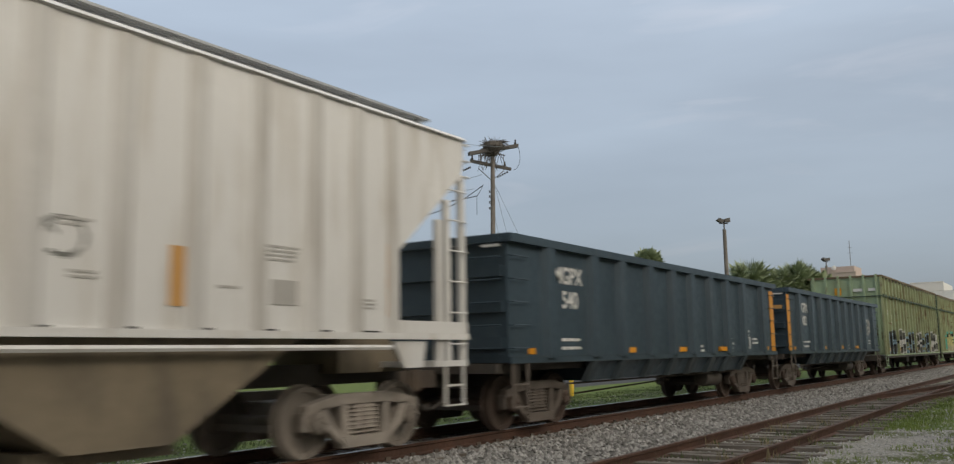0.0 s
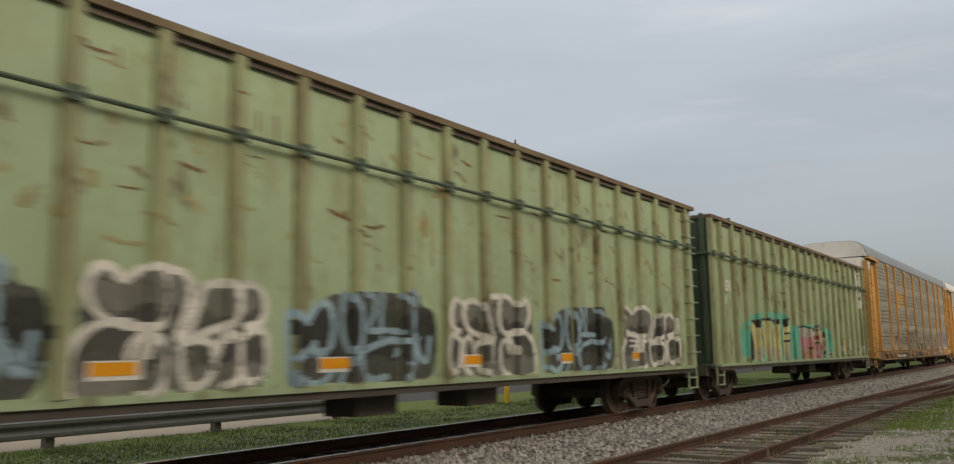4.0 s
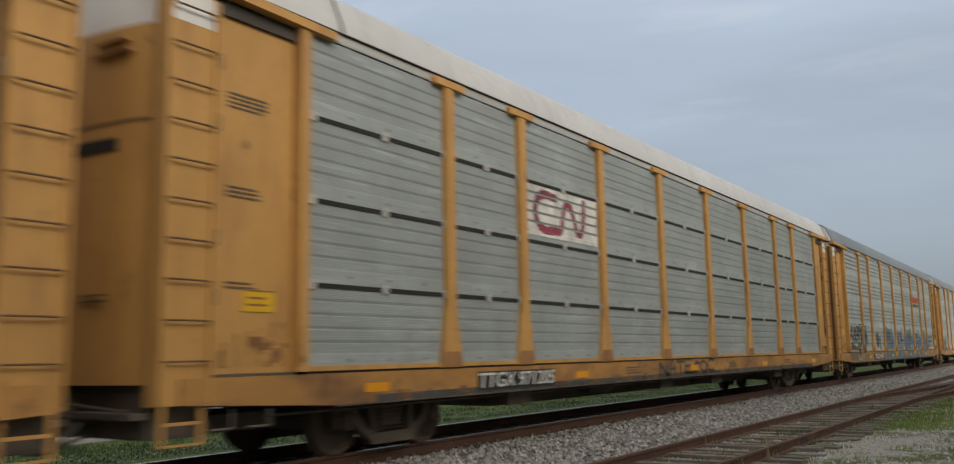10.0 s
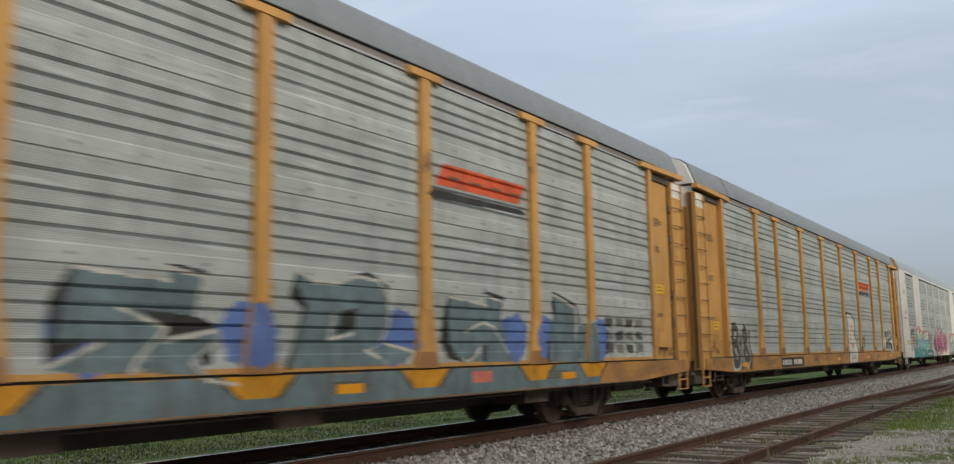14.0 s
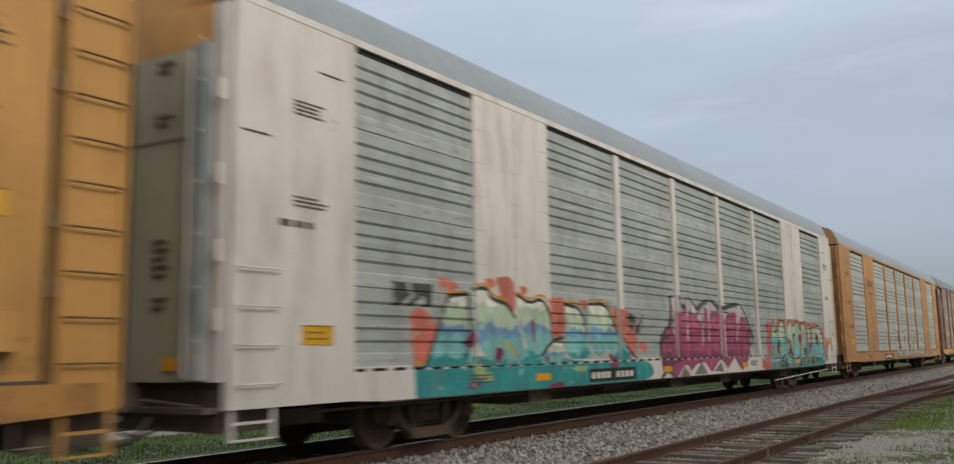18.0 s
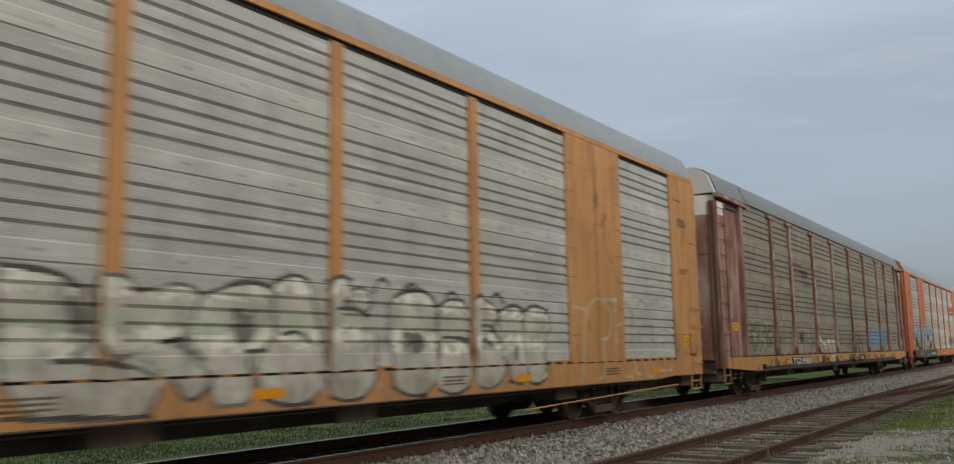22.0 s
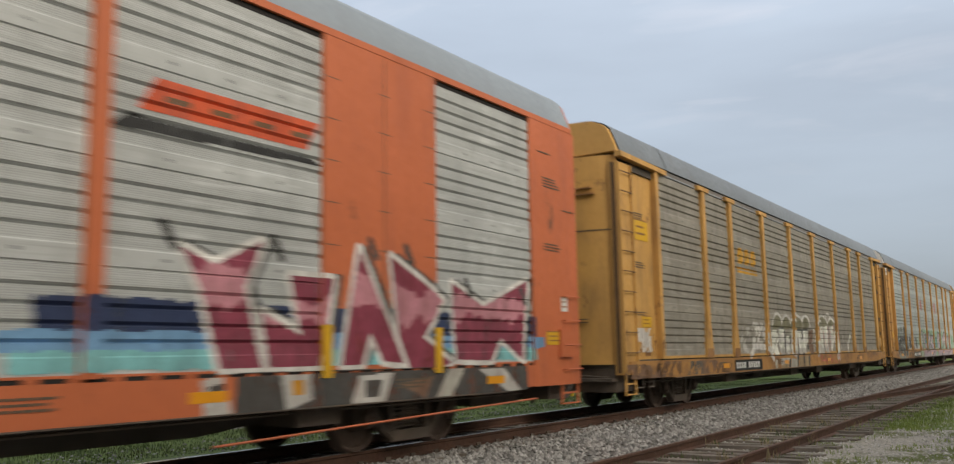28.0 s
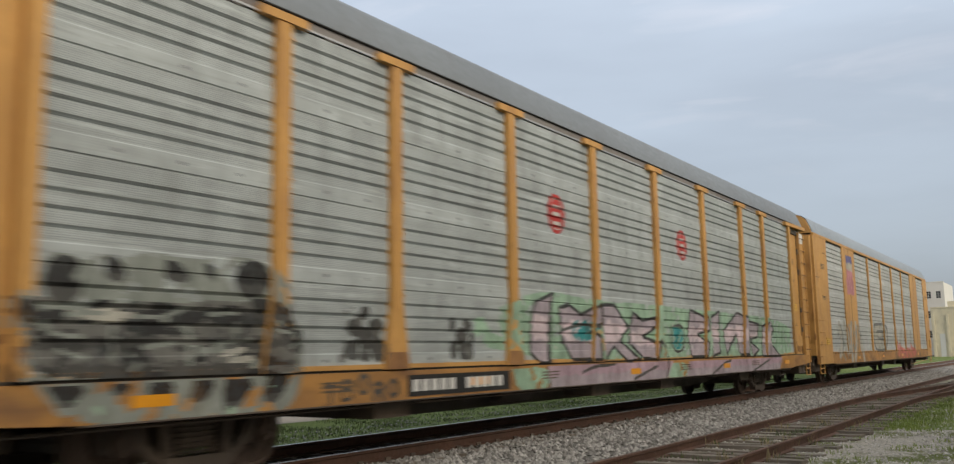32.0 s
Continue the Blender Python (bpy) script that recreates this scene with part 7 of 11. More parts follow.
# Two throw-up layouts in a unit square: round bubbles, and a spiky run.
LAYOUT = {
    "bubbles": ".07,.82 .10,.96 .17,.98 .23,.85 .30,.96 .39,1 .43,.82 .42,.56 .32,.50 .13,.58 .07,.74 .07,.82|.42,.98 .54,.96 .57,.74 .48,.47 .52,.41 .59,.65 .62,.87 .74,.91 .81,.82 .78,.56 .65,.50 .57,.43"
               "|.78,.82 .86,.91 .94,.89 .99,.74 .96,.56 .84,.54|.01,.01 0,.30 .07,.52 .25,.58 .35,.47 .32,.30|.26,.30 .29,.45 .39,.45 .43,.30 .41,.08 .32,.01|.51,.41 .68,.43 .70,.25 .65,.08 .55,.04 .51,.21 .51,.41"
               "|.70,.30 .74,.50 .81,.43 .81,.12 .74,.06|.83,.43 .93,.54 .99,.47 1,.17 .94,.06 .84,.10 .83,.43",
    "spikes": ".02,.76 .12,.87 .27,.99 .37,.87 .41,.70 .47,.93 .59,.96 .71,.87 .75,.99 .86,1 .90,.82 1,.79 1,.13 .51,.01 .04,.01 .02,.76|.20,.50 .29,.70 .35,.47 .27,.24 .20,.30|.47,.87 .49,.47 .67,.24|.63,.93 .67,.47 .86,.36 .90,.13|.51,.30 .67,.33 .71,.13 .55,.07",
    "blades": "0.02,0.63 0.11,0.57 0.23,0.88 0.33,0.91 0.48,0.95 0.59,0.95 0.71,0.95 0.86,1.00 0.87,0.81 1.00,0.79 0.99,0.04 0.84,0.00 0.06,0.02|0.03,0.03 0.01,0.34 0.00,0.73 0.05,0.66 0.11,0.57 0.16,0.75 0.23,0.83 0.27,0.70 0.27,0.45 0.23,0.29 0.14,0.37 0.09,0.34 0.05,0.27|0.33,0.91 0.32,0.51 0.38,0.28 0.43,0.48 0.42,0.77 0.37,0.88|0.45,0.92 0.55,0.91 0.53,0.70 0.48,0.52 0.61,0.55 0.70,0.53|0.59,0.94 0.58,0.55|0.71,0.92 0.82,0.80 0.82,0.52 0.76,0.41 0.64,0.45|0.79,0.98 0.84,0.98 0.83,0.84|0.05,0.08 0.13,0.01 0.21,0.02 0.26,0.12|0.31,0.00 0.37,0.25 0.43,0.31 0.56,0.40 0.64,0.43|0.41,0.25 0.43,0.11 0.51,0.03 0.62,0.05|0.82,0.37 0.82,0.12 0.73,0.03|0.83,0.49 0.85,0.27 0.92,0.16 0.94,0.46|0.08,0.29 0.13,0.38 0.19,0.27",
}


class Mural:
    """A patch of paint that follows the ribs, posts and sill of a car's side."""

    def __init__(self, car, face, y0, y1, z0, z1, seed=1, step=0.018):
        self.car, self.face = car, face
        self.yb = np.arange(y0, y1 + step, step)
        zz = set(np.round(np.arange(z0, z1, 0.02), 4)) | {round(z, 4) for z in PANEL_Z + [1.031, 1.06, 1.115, 1.14, 1.80] if z0 < z < z1} | {z1}
        self.zb = np.array(sorted(zz))
        self.zb = self.zb[np.concatenate(([True], np.diff(self.zb) > 0.004))]
        self.Y, self.Z = np.meshgrid((self.yb[:-1] + self.yb[1:]) / 2, (self.zb[:-1] + self.zb[1:]) / 2)
        self.c = np.full(self.Y.shape, -1)
        self.names = []
        r = np.random.default_rng(seed)
        ph = r.uniform(0, 6.28, 12)
        self.n = sum(np.sin(self.Y * f + self.Z * g + p) * a for f, g, p, a in zip((9, 17, 31, 5, 23, 41), (7, -13, 22, 11, -29, 37), ph, (0.3, 0.25, 0.15, 0.3, 0.2, 0.12)))
        self.r = r

    def ink(self, name):
        if name not in self.names:
            self.names.append(name)
        return self.names.index(name)

    def put(self, mask, col):
        if isinstance(col, str):
            self.c[mask] = self.ink(col)
        else:                                  # a fade from foot to head, broken up a little
            z = self.Z[mask]
            if z.size:
                lo, hi = z.min(), z.max() + 1e-6
                k = np.clip(((z - lo) / (hi - lo) + 0.09 * self.n[mask]) * len(col), 0, len(col) - 1).astype(int)
                self.c[mask] = np.array([self.ink(q) for q in col])[k]
        return self

    def away(self, pts):
        d = np.full(self.Y.shape, 9.0)
        if len(pts) == 1:
            return np.hypot(self.Y - pts[0][0], self.Z - pts[0][1])
        for (a, b), (p, q) in zip(pts, pts[1:]):
            vy, vz = p - a, q - b
            t = np.clip(((self.Y - a) * vy + (self.Z - b) * vz) / (vy * vy + vz * vz + 1e-9), 0, 1)
            d = np.minimum(d, np.hypot(self.Y - a - t * vy, self.Z - b - t * vz))
        return d + 0.006 * self.n

    def stroke(self, pts, w, col):
        return self.put(self.away(pts) < w / 2, col)

    def rect(self, y0, y1, z0, z1, col, soft=0.02):
        return self.put((self.Y > y0 + soft * self.n) & (self.Y < y1 + soft * self.n) & (self.Z > z0 + soft * self.n) & (self.Z < z1 + soft * self.n), col)

    def blob(self, y, z, ry, rz, col, soft=0.12):
        return self.put(((self.Y - y) / ry) ** 2 + ((self.Z - z) / rz) ** 2 < 1 + soft * self.n, col)

    def inside(self, pts):
        inside = np.zeros(self.Y.shape, bool)
        for (a, b), (p, q) in zip(pts, pts[1:] + pts[:1]):
            cut = ((b > self.Z) != (q > self.Z))
            if abs(q - b) > 1e-9:
                inside ^= cut & (self.Y < (p - a) * (self.Z - b) / (q - b) + a)
        return inside

    def poly(self, pts, col):
        return self.put(self.inside(pts), col)

    def cloud(self, text, col, level=0.0):
        """Patchy paint within an outline with rounded corners."""
        p = points(text)
        return self.put(self.inside(bend(p + p[:1])[:-1]) & (self.n > level), col)

    def lines(self, texts, w, col):
        for text in texts:
            self.stroke(bend(points(text)), w, col)
        return self

    def mist(self, y0, y1, z0, z1, col, level=0.25):
        """Patchy overspray."""
        return self.put((self.Y > y0) & (self.Y < y1) & (self.Z > z0) & (self.Z < z1) & (self.n > level), col)

    def glyph(self, ch, y0, y1, z0, z1, w, fill, edge=None, ew=0.06, lean=0.0, shine=None, drop=None):
        lines = [[(y0 + (y1 - y0) * a + lean * b, z0 + (z1 - z0) * b) for a, b in s] for s in strokes_of(ch)]
        if drop:
            for s in lines:
                self.stroke([(a + 0.10, b - 0.05) for a, b in s], w + 2 * ew, drop)
        if edge:
            for s in lines:
                self.stroke(s, w + 2 * ew, edge)
        d = np.min([self.away(s) for s in lines], axis=0)
        self.put(d < w / 2, fill)
        if shine:
            for s in lines:
                self.stroke([(a - w * 0.22, b + w * 0.22) for a, b in s], w * 0.16, shine)
        return self

    def word(self, text, y0, y1, z0, z1, w, fill, edge=None, ew=0.05, lean=0.0, shine=None, drop=None, jig=0.08, gap=0.12):
        n = len(text)
        for k, ch in enumerate(text):
            a = y0 + (y1 - y0) * k / n
            b = y0 + (y1 - y0) * (k + 1) / n
            pad = (b - a) * gap + w * 0.35
            dz = self.r.uniform(-jig, jig)
            self.glyph(ch, a + pad, b - pad, z0 + dz * 0.6, z1 + dz, w, fill, edge, ew, lean, shine, drop)
        return self

    def shape(self, text, fill, edge="black", ew=0.06, drop=None, shine=None, round_=0):
        """A letter as a closed outline: shadow, edge, fill, and a light line along its head."""
        p = points(text)
        if round_:
            p = bend(p + p[:1], round_)[:-1]
        if drop:
            self.poly([(a + drop[1], b + drop[2]) for a, b in p], drop[0]).stroke([(a + drop[1], b + drop[2]) for a, b in p + p[:1]], ew, drop[0])
        if edge:
            self.stroke(p + p[:1], 2 * ew, edge)
        self.poly(p, fill)
        if shine:
            zt = max(b for _, b in p)
            zb_ = min(b for _, b in p)
            for q, r in zip(p, p[1:] + p[:1]):
                if (q[1] + r[1]) / 2 > zb_ + 0.55 * (zt - zb_):
                    self.stroke([q, r], 0.045, shine)
        return self

    def layout(self, name, y0, y1, z0, z1, w, fill, line, flip=False):
        """One of the throw-up layouts: dark fill, then its lines."""
        runs = [bend([(y0 + (y1 - y0) * (1 - a if flip else a), z0 + (z1 - z0) * b) for a, b in points(s)]) for s in LAYOUT[name].split("|")]
        if name == "blades":                   # its first run bounds the dark fill, the rest are lines
            self.poly(runs.pop(0), fill)
        else:
            for r in runs:
                self.poly(r, fill)
            self.rect(y0 + 0.1, y1 - 0.1, z0 + 0.04, z0 + 0.86 * (z1 - z0), fill, 0.03)
        for r in runs:
            self.stroke(r, w, line)
        return self

    def done(self, label, name="graffiti"):
        v, f, mi = [], [], []
        for j in range(self.c.shape[0]):
            row = self.c[j]
            if (row < 0).all():
                continue
            z0, z1 = float(self.zb[j]), float(self.zb[j + 1])
            x0, x1 = self.face(self.Y[j], z0 + 1e-4, z1 - 1e-4)
            x0, x1 = np.round(x0, 4), np.round(x1, 4)
            brk = np.flatnonzero((np.diff(row) != 0) | (np.diff(x0) != 0)) + 1
            cuts = [0, *brk.tolist(), len(row)]
            for a, b in zip(cuts, cuts[1:]):
                if row[a] < 0:
                    continue
                n = len(v)
                ya, yb, xa, xb = float(self.yb[a]), float(self.yb[b]), float(x0[a]), float(x1[a])
                v += [(xa, ya, z0), (xa, yb, z0), (xb, yb, z1), (xb, ya, z1)]
                f.append((n, n + 1, n + 2, n + 3))
                mi.append(int(row[a]))
            for a, b in zip(cuts, cuts[1:-1]):                # paint goes round the edges of posts
                if row[a] >= 0 and row[b] >= 0 and self.face is face_chip and abs(x0[a] - x0[b]) > 0.03:
                    n, yy = len(v), float(self.yb[b])
                    v += [(float(x0[a]), yy, z0), (float(x0[b]), yy, z0), (float(x1[b]), yy, z1), (float(x1[a]), yy, z1)]
                    f.append((n, n + 1, n + 2, n + 3))
                    mi.append(int(row[b] if x0[b] > x0[a] else row[a]))
        me = bpy.data.meshes.new(name)
        me.from_pydata(v, [], f)
        for nm in self.names:
            me.materials.append(spray(nm))
        me.polygons.foreach_set("material_index", mi)
        ob = new(name, me)
        ob.parent = self.car
        return tagged(ob, label, kind="stuff")


CAR = {k: c for k, (c, _) in zip(("hopper", "gon1", "gon2", "chip1", "chip2", 5, 6, 7, 8, 9, 10, 11, 12, 13, 14, 15), CARS)}


def chevron_logo(m, y0, y1, z0, z1):
    """The slanted orange block logo over a black wedge, as plain shapes."""
    h = z1 - z0
    m.poly([(y0, z0 + h * 0.46), (y1 - 0.15, z0 + h * 0.46), (y1 + 0.05, z1), (y0 + 0.2, z1)], "signal")
    for k in range(4):
        a = y0 + (y1 - y0) * (0.12 + k * 0.235)
        m.poly([(a, z0 + h * 0.66), (a + 0.30, z0 + h * 0.66), (a + 0.33, z0 + h * 0.75), (a + 0.03, z0 + h * 0.75)], "rust")
    m.poly([(y0 - 0.3, z0 + h * 0.14), (y1 + 0.1, z0 + h * 0.22), (y1 - 0.1, z0 + h * 0.34), (y0 - 0.1, z0 + h * 0.36)], "black")
    return m


def block_logo(m, y0, y1, z0, z1, col):
    """Three heavy blocks and a bar below them."""
    w, h = (y1 - y0) / 3, z1 - z0
    cut_ = "olive" if col == "gold" else "sand"
    for k in range(3):
        a = y0 + k * w
        m.shape("%.3f,%.3f %.3f,%.3f %.3f,%.3f %.3f,%.3f" % (a + 0.03, z0 + h * 0.36, a + w - 0.07, z0 + h * 0.36, a + w - 0.07, z1, a + 0.03, z1), col, None, round_=1)
        m.stroke([(a + w * 0.25, z0 + h * 0.55), (a + w * 0.68, z0 + h * 0.80)], 0.05, cut_)
    if col == "gold":
        m.rect(y0 - 0.08, y1 + 0.02, z0 + h * 0.14, z0 + h * 0.22, col, 0.004)
        m.rect(y0 - 0.08, y1 + 0.02, z0, z0 + h * 0.09, col, 0.004)
    return m


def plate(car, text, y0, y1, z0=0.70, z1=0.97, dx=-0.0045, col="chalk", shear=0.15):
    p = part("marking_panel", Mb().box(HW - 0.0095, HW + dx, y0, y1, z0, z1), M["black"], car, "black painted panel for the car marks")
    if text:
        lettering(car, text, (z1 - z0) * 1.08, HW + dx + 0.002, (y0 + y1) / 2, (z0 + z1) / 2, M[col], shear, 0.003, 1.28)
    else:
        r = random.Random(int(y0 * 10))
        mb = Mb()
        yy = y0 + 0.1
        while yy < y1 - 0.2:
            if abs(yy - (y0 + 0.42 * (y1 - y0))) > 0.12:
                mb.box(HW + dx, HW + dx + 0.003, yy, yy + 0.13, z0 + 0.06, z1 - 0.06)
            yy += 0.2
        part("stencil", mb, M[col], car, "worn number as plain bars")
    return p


# Gondolas.
for key, num in (("gon1", "540"), ("gon2", "482")):
    lettering(CAR[key], "MGPX", 0.40, HW - 0.084, 2.03, 2.50, M["chalk"], 0, 0.008, 0.95)
    lettering(CAR[key], num, 0.40, HW - 0.084, 2.08, 2.09, M["chalk"], 0, 0.008, 0.95)
m = Mural(CAR["gon2"], face_flat(-0.085), 11.7, 12.95, 1.55, 2.5, 3, 0.015)
m.lines(("12.09,2.15 12.16,2.28 12.38,2.35 12.60,2.33 12.72,2.22 12.74,2.06 12.70,1.88 12.53,1.76 12.34,1.76 12.16,1.84 12.07,1.95 12.09,2.15", "11.97,2.09 11.95,1.95 12.04,1.78 12.16,1.70 12.25,1.73",
         "11.97,2.10 12.11,2.13", "12.72,2.27 12.86,2.28 12.86,2.07 12.82,1.87 12.66,1.85"), 0.065, "chalk")
m.lines(("12.16,2.16 12.27,2.14 12.34,2.04 12.16,1.93", "12.38,2.08 12.45,2.17 12.57,2.26", "12.34,1.82 12.53,1.90 12.64,1.89", "12.27,2.28 12.64,2.26"), 0.04, "chalk")
m.lines(("12.38,2.02 12.57,2.05 12.74,2.05", "12.11,1.90 12.27,1.95 12.36,2.0"), 0.09, "chalk")
m.done("round white scrawl on the dark side")
m = Mural(CAR["gon2"], face_flat(-0.085), 10.3, 11.1, 1.3, 2.2, 4, 0.02)
m.mist(10.62, 11.08, 1.62, 2.02, "grey", -0.4).blob(10.86, 1.82, 0.2, 0.17, "grey", 0.9).mist(10.66, 11.1, 1.45, 1.62, "grey", 0.3)
m.done("faint grey scuffed scrawl")
m = Mural(CAR["hopper"], face_flat(-0.026), -6.34, -5.7, 2.0, 2.6, 4, 0.015)
m.stroke([(-6.05 + 0.20 * math.cos(k * 0.4 - 2.2), 2.28 + 0.17 * math.sin(k * 0.4 - 2.2)) for k in range(14)], 0.04, "grey")
m.stroke([(-6.24, 2.40), (-6.12, 2.30)], 0.03, "grey").done("faint grey ring scrawl")

# Wood-chip gondolas: a row of thick-lined throw-ups along the foot.
c = CAR["chip1"]
for k, (a, b, cold) in enumerate(((0.75, 3.50, 1), (3.55, 5.95, 0), (6.10, 8.95, 1), (9.0, 11.6, 0), (11.65, 14.5, 1), (14.55, 17.6, 0))):
    m = Mural(c, face_chip, a - 0.02, b + 0.02, 0.86, 2.2, 20 + k, 0.022)
    if cold:
        m.layout("blades", a + 0.04, b - 0.04, 0.90, 2.06, 0.085, ["soot", "black", "black", "soot"], "haze")
        m.mist(a, b, 0.9, 1.5, "haze", 0.75)
    else:
        m.layout("bubbles", a + 0.06, b - 0.06, 0.88, 2.10, 0.085, ["grey", "soot", "soot", "grey"], "white", k == 3)
        m.mist(a, b, 0.9, 1.3, "grey", 0.7)
    m.done("blue-lined black graffiti lettering" if cold else "white-lined grey graffiti lettering")
lettering(c, "AEX", 0.36, HW - 0.054, 1.19, 2.80, M["chalk"], 0, 0.012, 0.95)
text_bars(c, HW - 0.056, 0.92, 2.58, 1, 0.55, 0.24, M["chalk"], random.Random(1))
text_bars(c, HW - 0.056, 1.95, 2.7, 4, 0.45, 0.05, M["chalk"], random.Random(2))
part("patch", Mb().box(HW - 0.0585, HW - 0.054, 0.2, 0.55, 1.0, 1.25), M["chalk"], c, "pale painted patch")
part("patch", Mb().box(HW - 0.0585, HW - 0.054, 0.42, 0.6, 1.55, 1.8), spray("grey"), c, "pale painted patch")
part("end_stencil", Mb().box(-0.45, -0.15, -0.024, -0.0205, 3.62, 3.95), spray("amber"), c, "orange square on the end")
part("end_stencil", Mb().box(0.35, 0.75, -0.024, -0.0205, 3.75, 3.88), M["chalk"], c, "white end number as plain bars")
part("end_stencil", Mb().box(1.0, 1.35, -0.024, -0.0205, 3.75, 3.88), M["chalk"], c, "white end number as plain bars")
c = CAR["chip2"]
m = Mural(c, face_chip, 1.87, 12.78, 0.88, 2.35, 30)
m.cloud("2.08,1.77 2.98,2.16 4.91,2.28 6.52,2.25 7.29,1.86 7.90,1.96 11.78,2.01 12.68,1.32 12.31,0.94 7.10,0.85 1.97,0.87", "seafoam", -0.45)
for text in ("3.08,1.91 3.51,1.97 3.69,1.74 3.98,1.72 3.95,0.97 3.22,0.88 3.14,1.33",
             "4.10,2.04 4.87,2.03 4.84,1.33 4.85,0.85 4.02,0.97",
             "5.02,1.96 5.86,2.01 5.75,1.33 5.84,0.85 5.01,0.84 4.93,1.38",
             "6.13,2.07 6.87,2.12 6.88,1.68 6.50,1.62 6.83,0.86 6.02,0.85 6.13,1.50",):
    m.poly(bend(points(text) + points(text)[:1])[:-1], ["cream", "lemon", "lemon"])
for text, q in (("7.98,1.87 8.50,1.91 9.13,1.83 9.36,1.90 10.01,1.78 10.04,0.87 8.09,0.90", ["peach", "rose", "bone"]),
                ("9.67,1.79 9.98,1.97 10.18,1.95 10.66,1.93 10.90,1.68 10.98,1.40 10.89,1.06 10.74,0.85 9.72,0.87", ["rose", "peach", "cream", "cream"]),
                ("10.27,1.37 10.35,1.47 10.53,1.47 10.54,1.24 10.40,1.17", "seafoam"),
                ("10.63,1.71 10.86,1.73 10.87,1.59 10.64,1.57", "coral"),
                ("10.61,1.30 10.88,1.30 10.89,1.16 10.51,1.15", "wine"),
                ("9.74,1.63 10.17,1.64 10.14,1.50 9.78,1.51", "wine"),
                ("9.86,1.28 10.11,1.40 10.22,1.21 9.90,1.03", "rose"),
                ("10.90,1.89 11.14,1.87 11.11,1.62 11.55,1.48 11.56,1.19 11.30,1.08 11.26,0.91 10.86,0.86 11.00,1.33", "seafoam")):
    m.poly(points(text), q)
for text in ("2.61,1.63 3.05,1.71 3.21,1.33 3.16,0.98 2.54,0.87",
             "3.09,1.99 3.66,2.03 4.02,1.99 3.92,1.83 3.48,1.79",
             "3.88,2.06 4.88,2.10 4.95,2.01 4.09,1.99",
             "4.95,2.04 5.88,2.09 5.76,1.92 5.18,1.93",
             "6.04,2.04 6.51,2.18 6.96,2.12 6.18,1.84",
             "10.16,1.39 10.63,1.39 10.63,0.86 10.16,0.87",
             "10.24,1.51 10.52,1.57 10.57,1.46 10.35,1.45 10.28,1.37",):
    m.poly(points(text), "black")
m.lines(("3.94,1.75 4.21,1.23 4.03,1.02",
             "4.96,1.76 5.00,1.33 4.87,1.01",
             "5.92,1.84 5.92,1.33 6.05,1.05",
             "6.24,1.67 6.88,1.69",
             "6.12,1.44 6.84,1.47",
             "8.88,1.70 8.79,1.26",
             "9.36,1.90 9.46,1.32 9.00,1.23",
             "7.98,1.89 8.61,1.94 9.24,1.85 10.02,1.81",
             "9.67,1.81 9.86,1.87 10.05,1.97 10.25,1.96",
             "10.22,1.89 10.66,1.94 10.90,1.79 10.99,1.40 10.89,1.03",
             "9.88,1.37 10.14,1.46 10.28,1.50",), 0.06, "black").mist(1.97, 12.68, 0.9, 1.2, "bone", 0.6)
m.done("cream, pink and mint graffiti with black outlines")
m = Mural(c, face_chip, 9.5, 18.7, 0.88, 1.4, 32)
for k in range(10, 19):
    y_ = 0.72 + 0.933 * k
    m.mist(y_ - 0.14, y_ + 0.16, 0.95, 1.28, "bone", 0.0).mist(y_ - 0.3, y_ + 0.5, 0.88, 1.0, "chalk", 0.6).mist(y_ - 0.1, y_ + 0.2, 0.88, 1.05, "mud", 0.5)
m.cloud("15.0,0.9 15.0,1.7 15.35,1.7 15.9,0.95", "rust", 0.1).done("pale scuffed feet of the posts", "scuffed_paint")
m = Mural(c, face_chip, 17.1, 18.0, 2.5, 4.35, 31)
for k in range(7):
    m.stroke([(17.25, 4.2 - k * 0.22), (17.5, 4.12 - k * 0.22), (17.8, 4.24 - k * 0.22)], 0.10, "chalk")
m.mist(17.22, 17.8, 2.75, 4.3, "white", -0.1)
m.done("white chalky column of scrawl")
lettering(c, "AEX", 0.36, HW - 0.054, 1.19, 2.80, M["chalk"], 0, 0.012, 0.95)
text_bars(c, HW - 0.056, 0.92, 2.58, 1, 0.55, 0.24, M["chalk"], random.Random(1))
bx = Mb()
for a, b, z0, z1 in ((15.35, 15.95, 1.50, 1.54), (15.35, 15.95, 1.20, 1.24), (15.35, 15.39, 1.24, 1.50), (15.91, 15.95, 1.24, 1.50), (15.6, 15.64, 1.24, 1.50), (15.35, 15.95, 0.98, 1.02)):
    bx.box(HW - 0.058, HW - 0.054, a, b, z0, z1)
part("stencil", bx, M["chalk"], c, "white outlined data box")
part("marker", Mb().box(HW - 0.058, HW - 0.053, 18.25, 18.4, 0.95, 1.75), M["reflector"], c, "amber marker strip")
part("marker", Mb().box(HW - 0.058, HW - 0.053, 14.3, 14.45, 1.1, 1.5), M["reflector"], c, "amber marker strip")

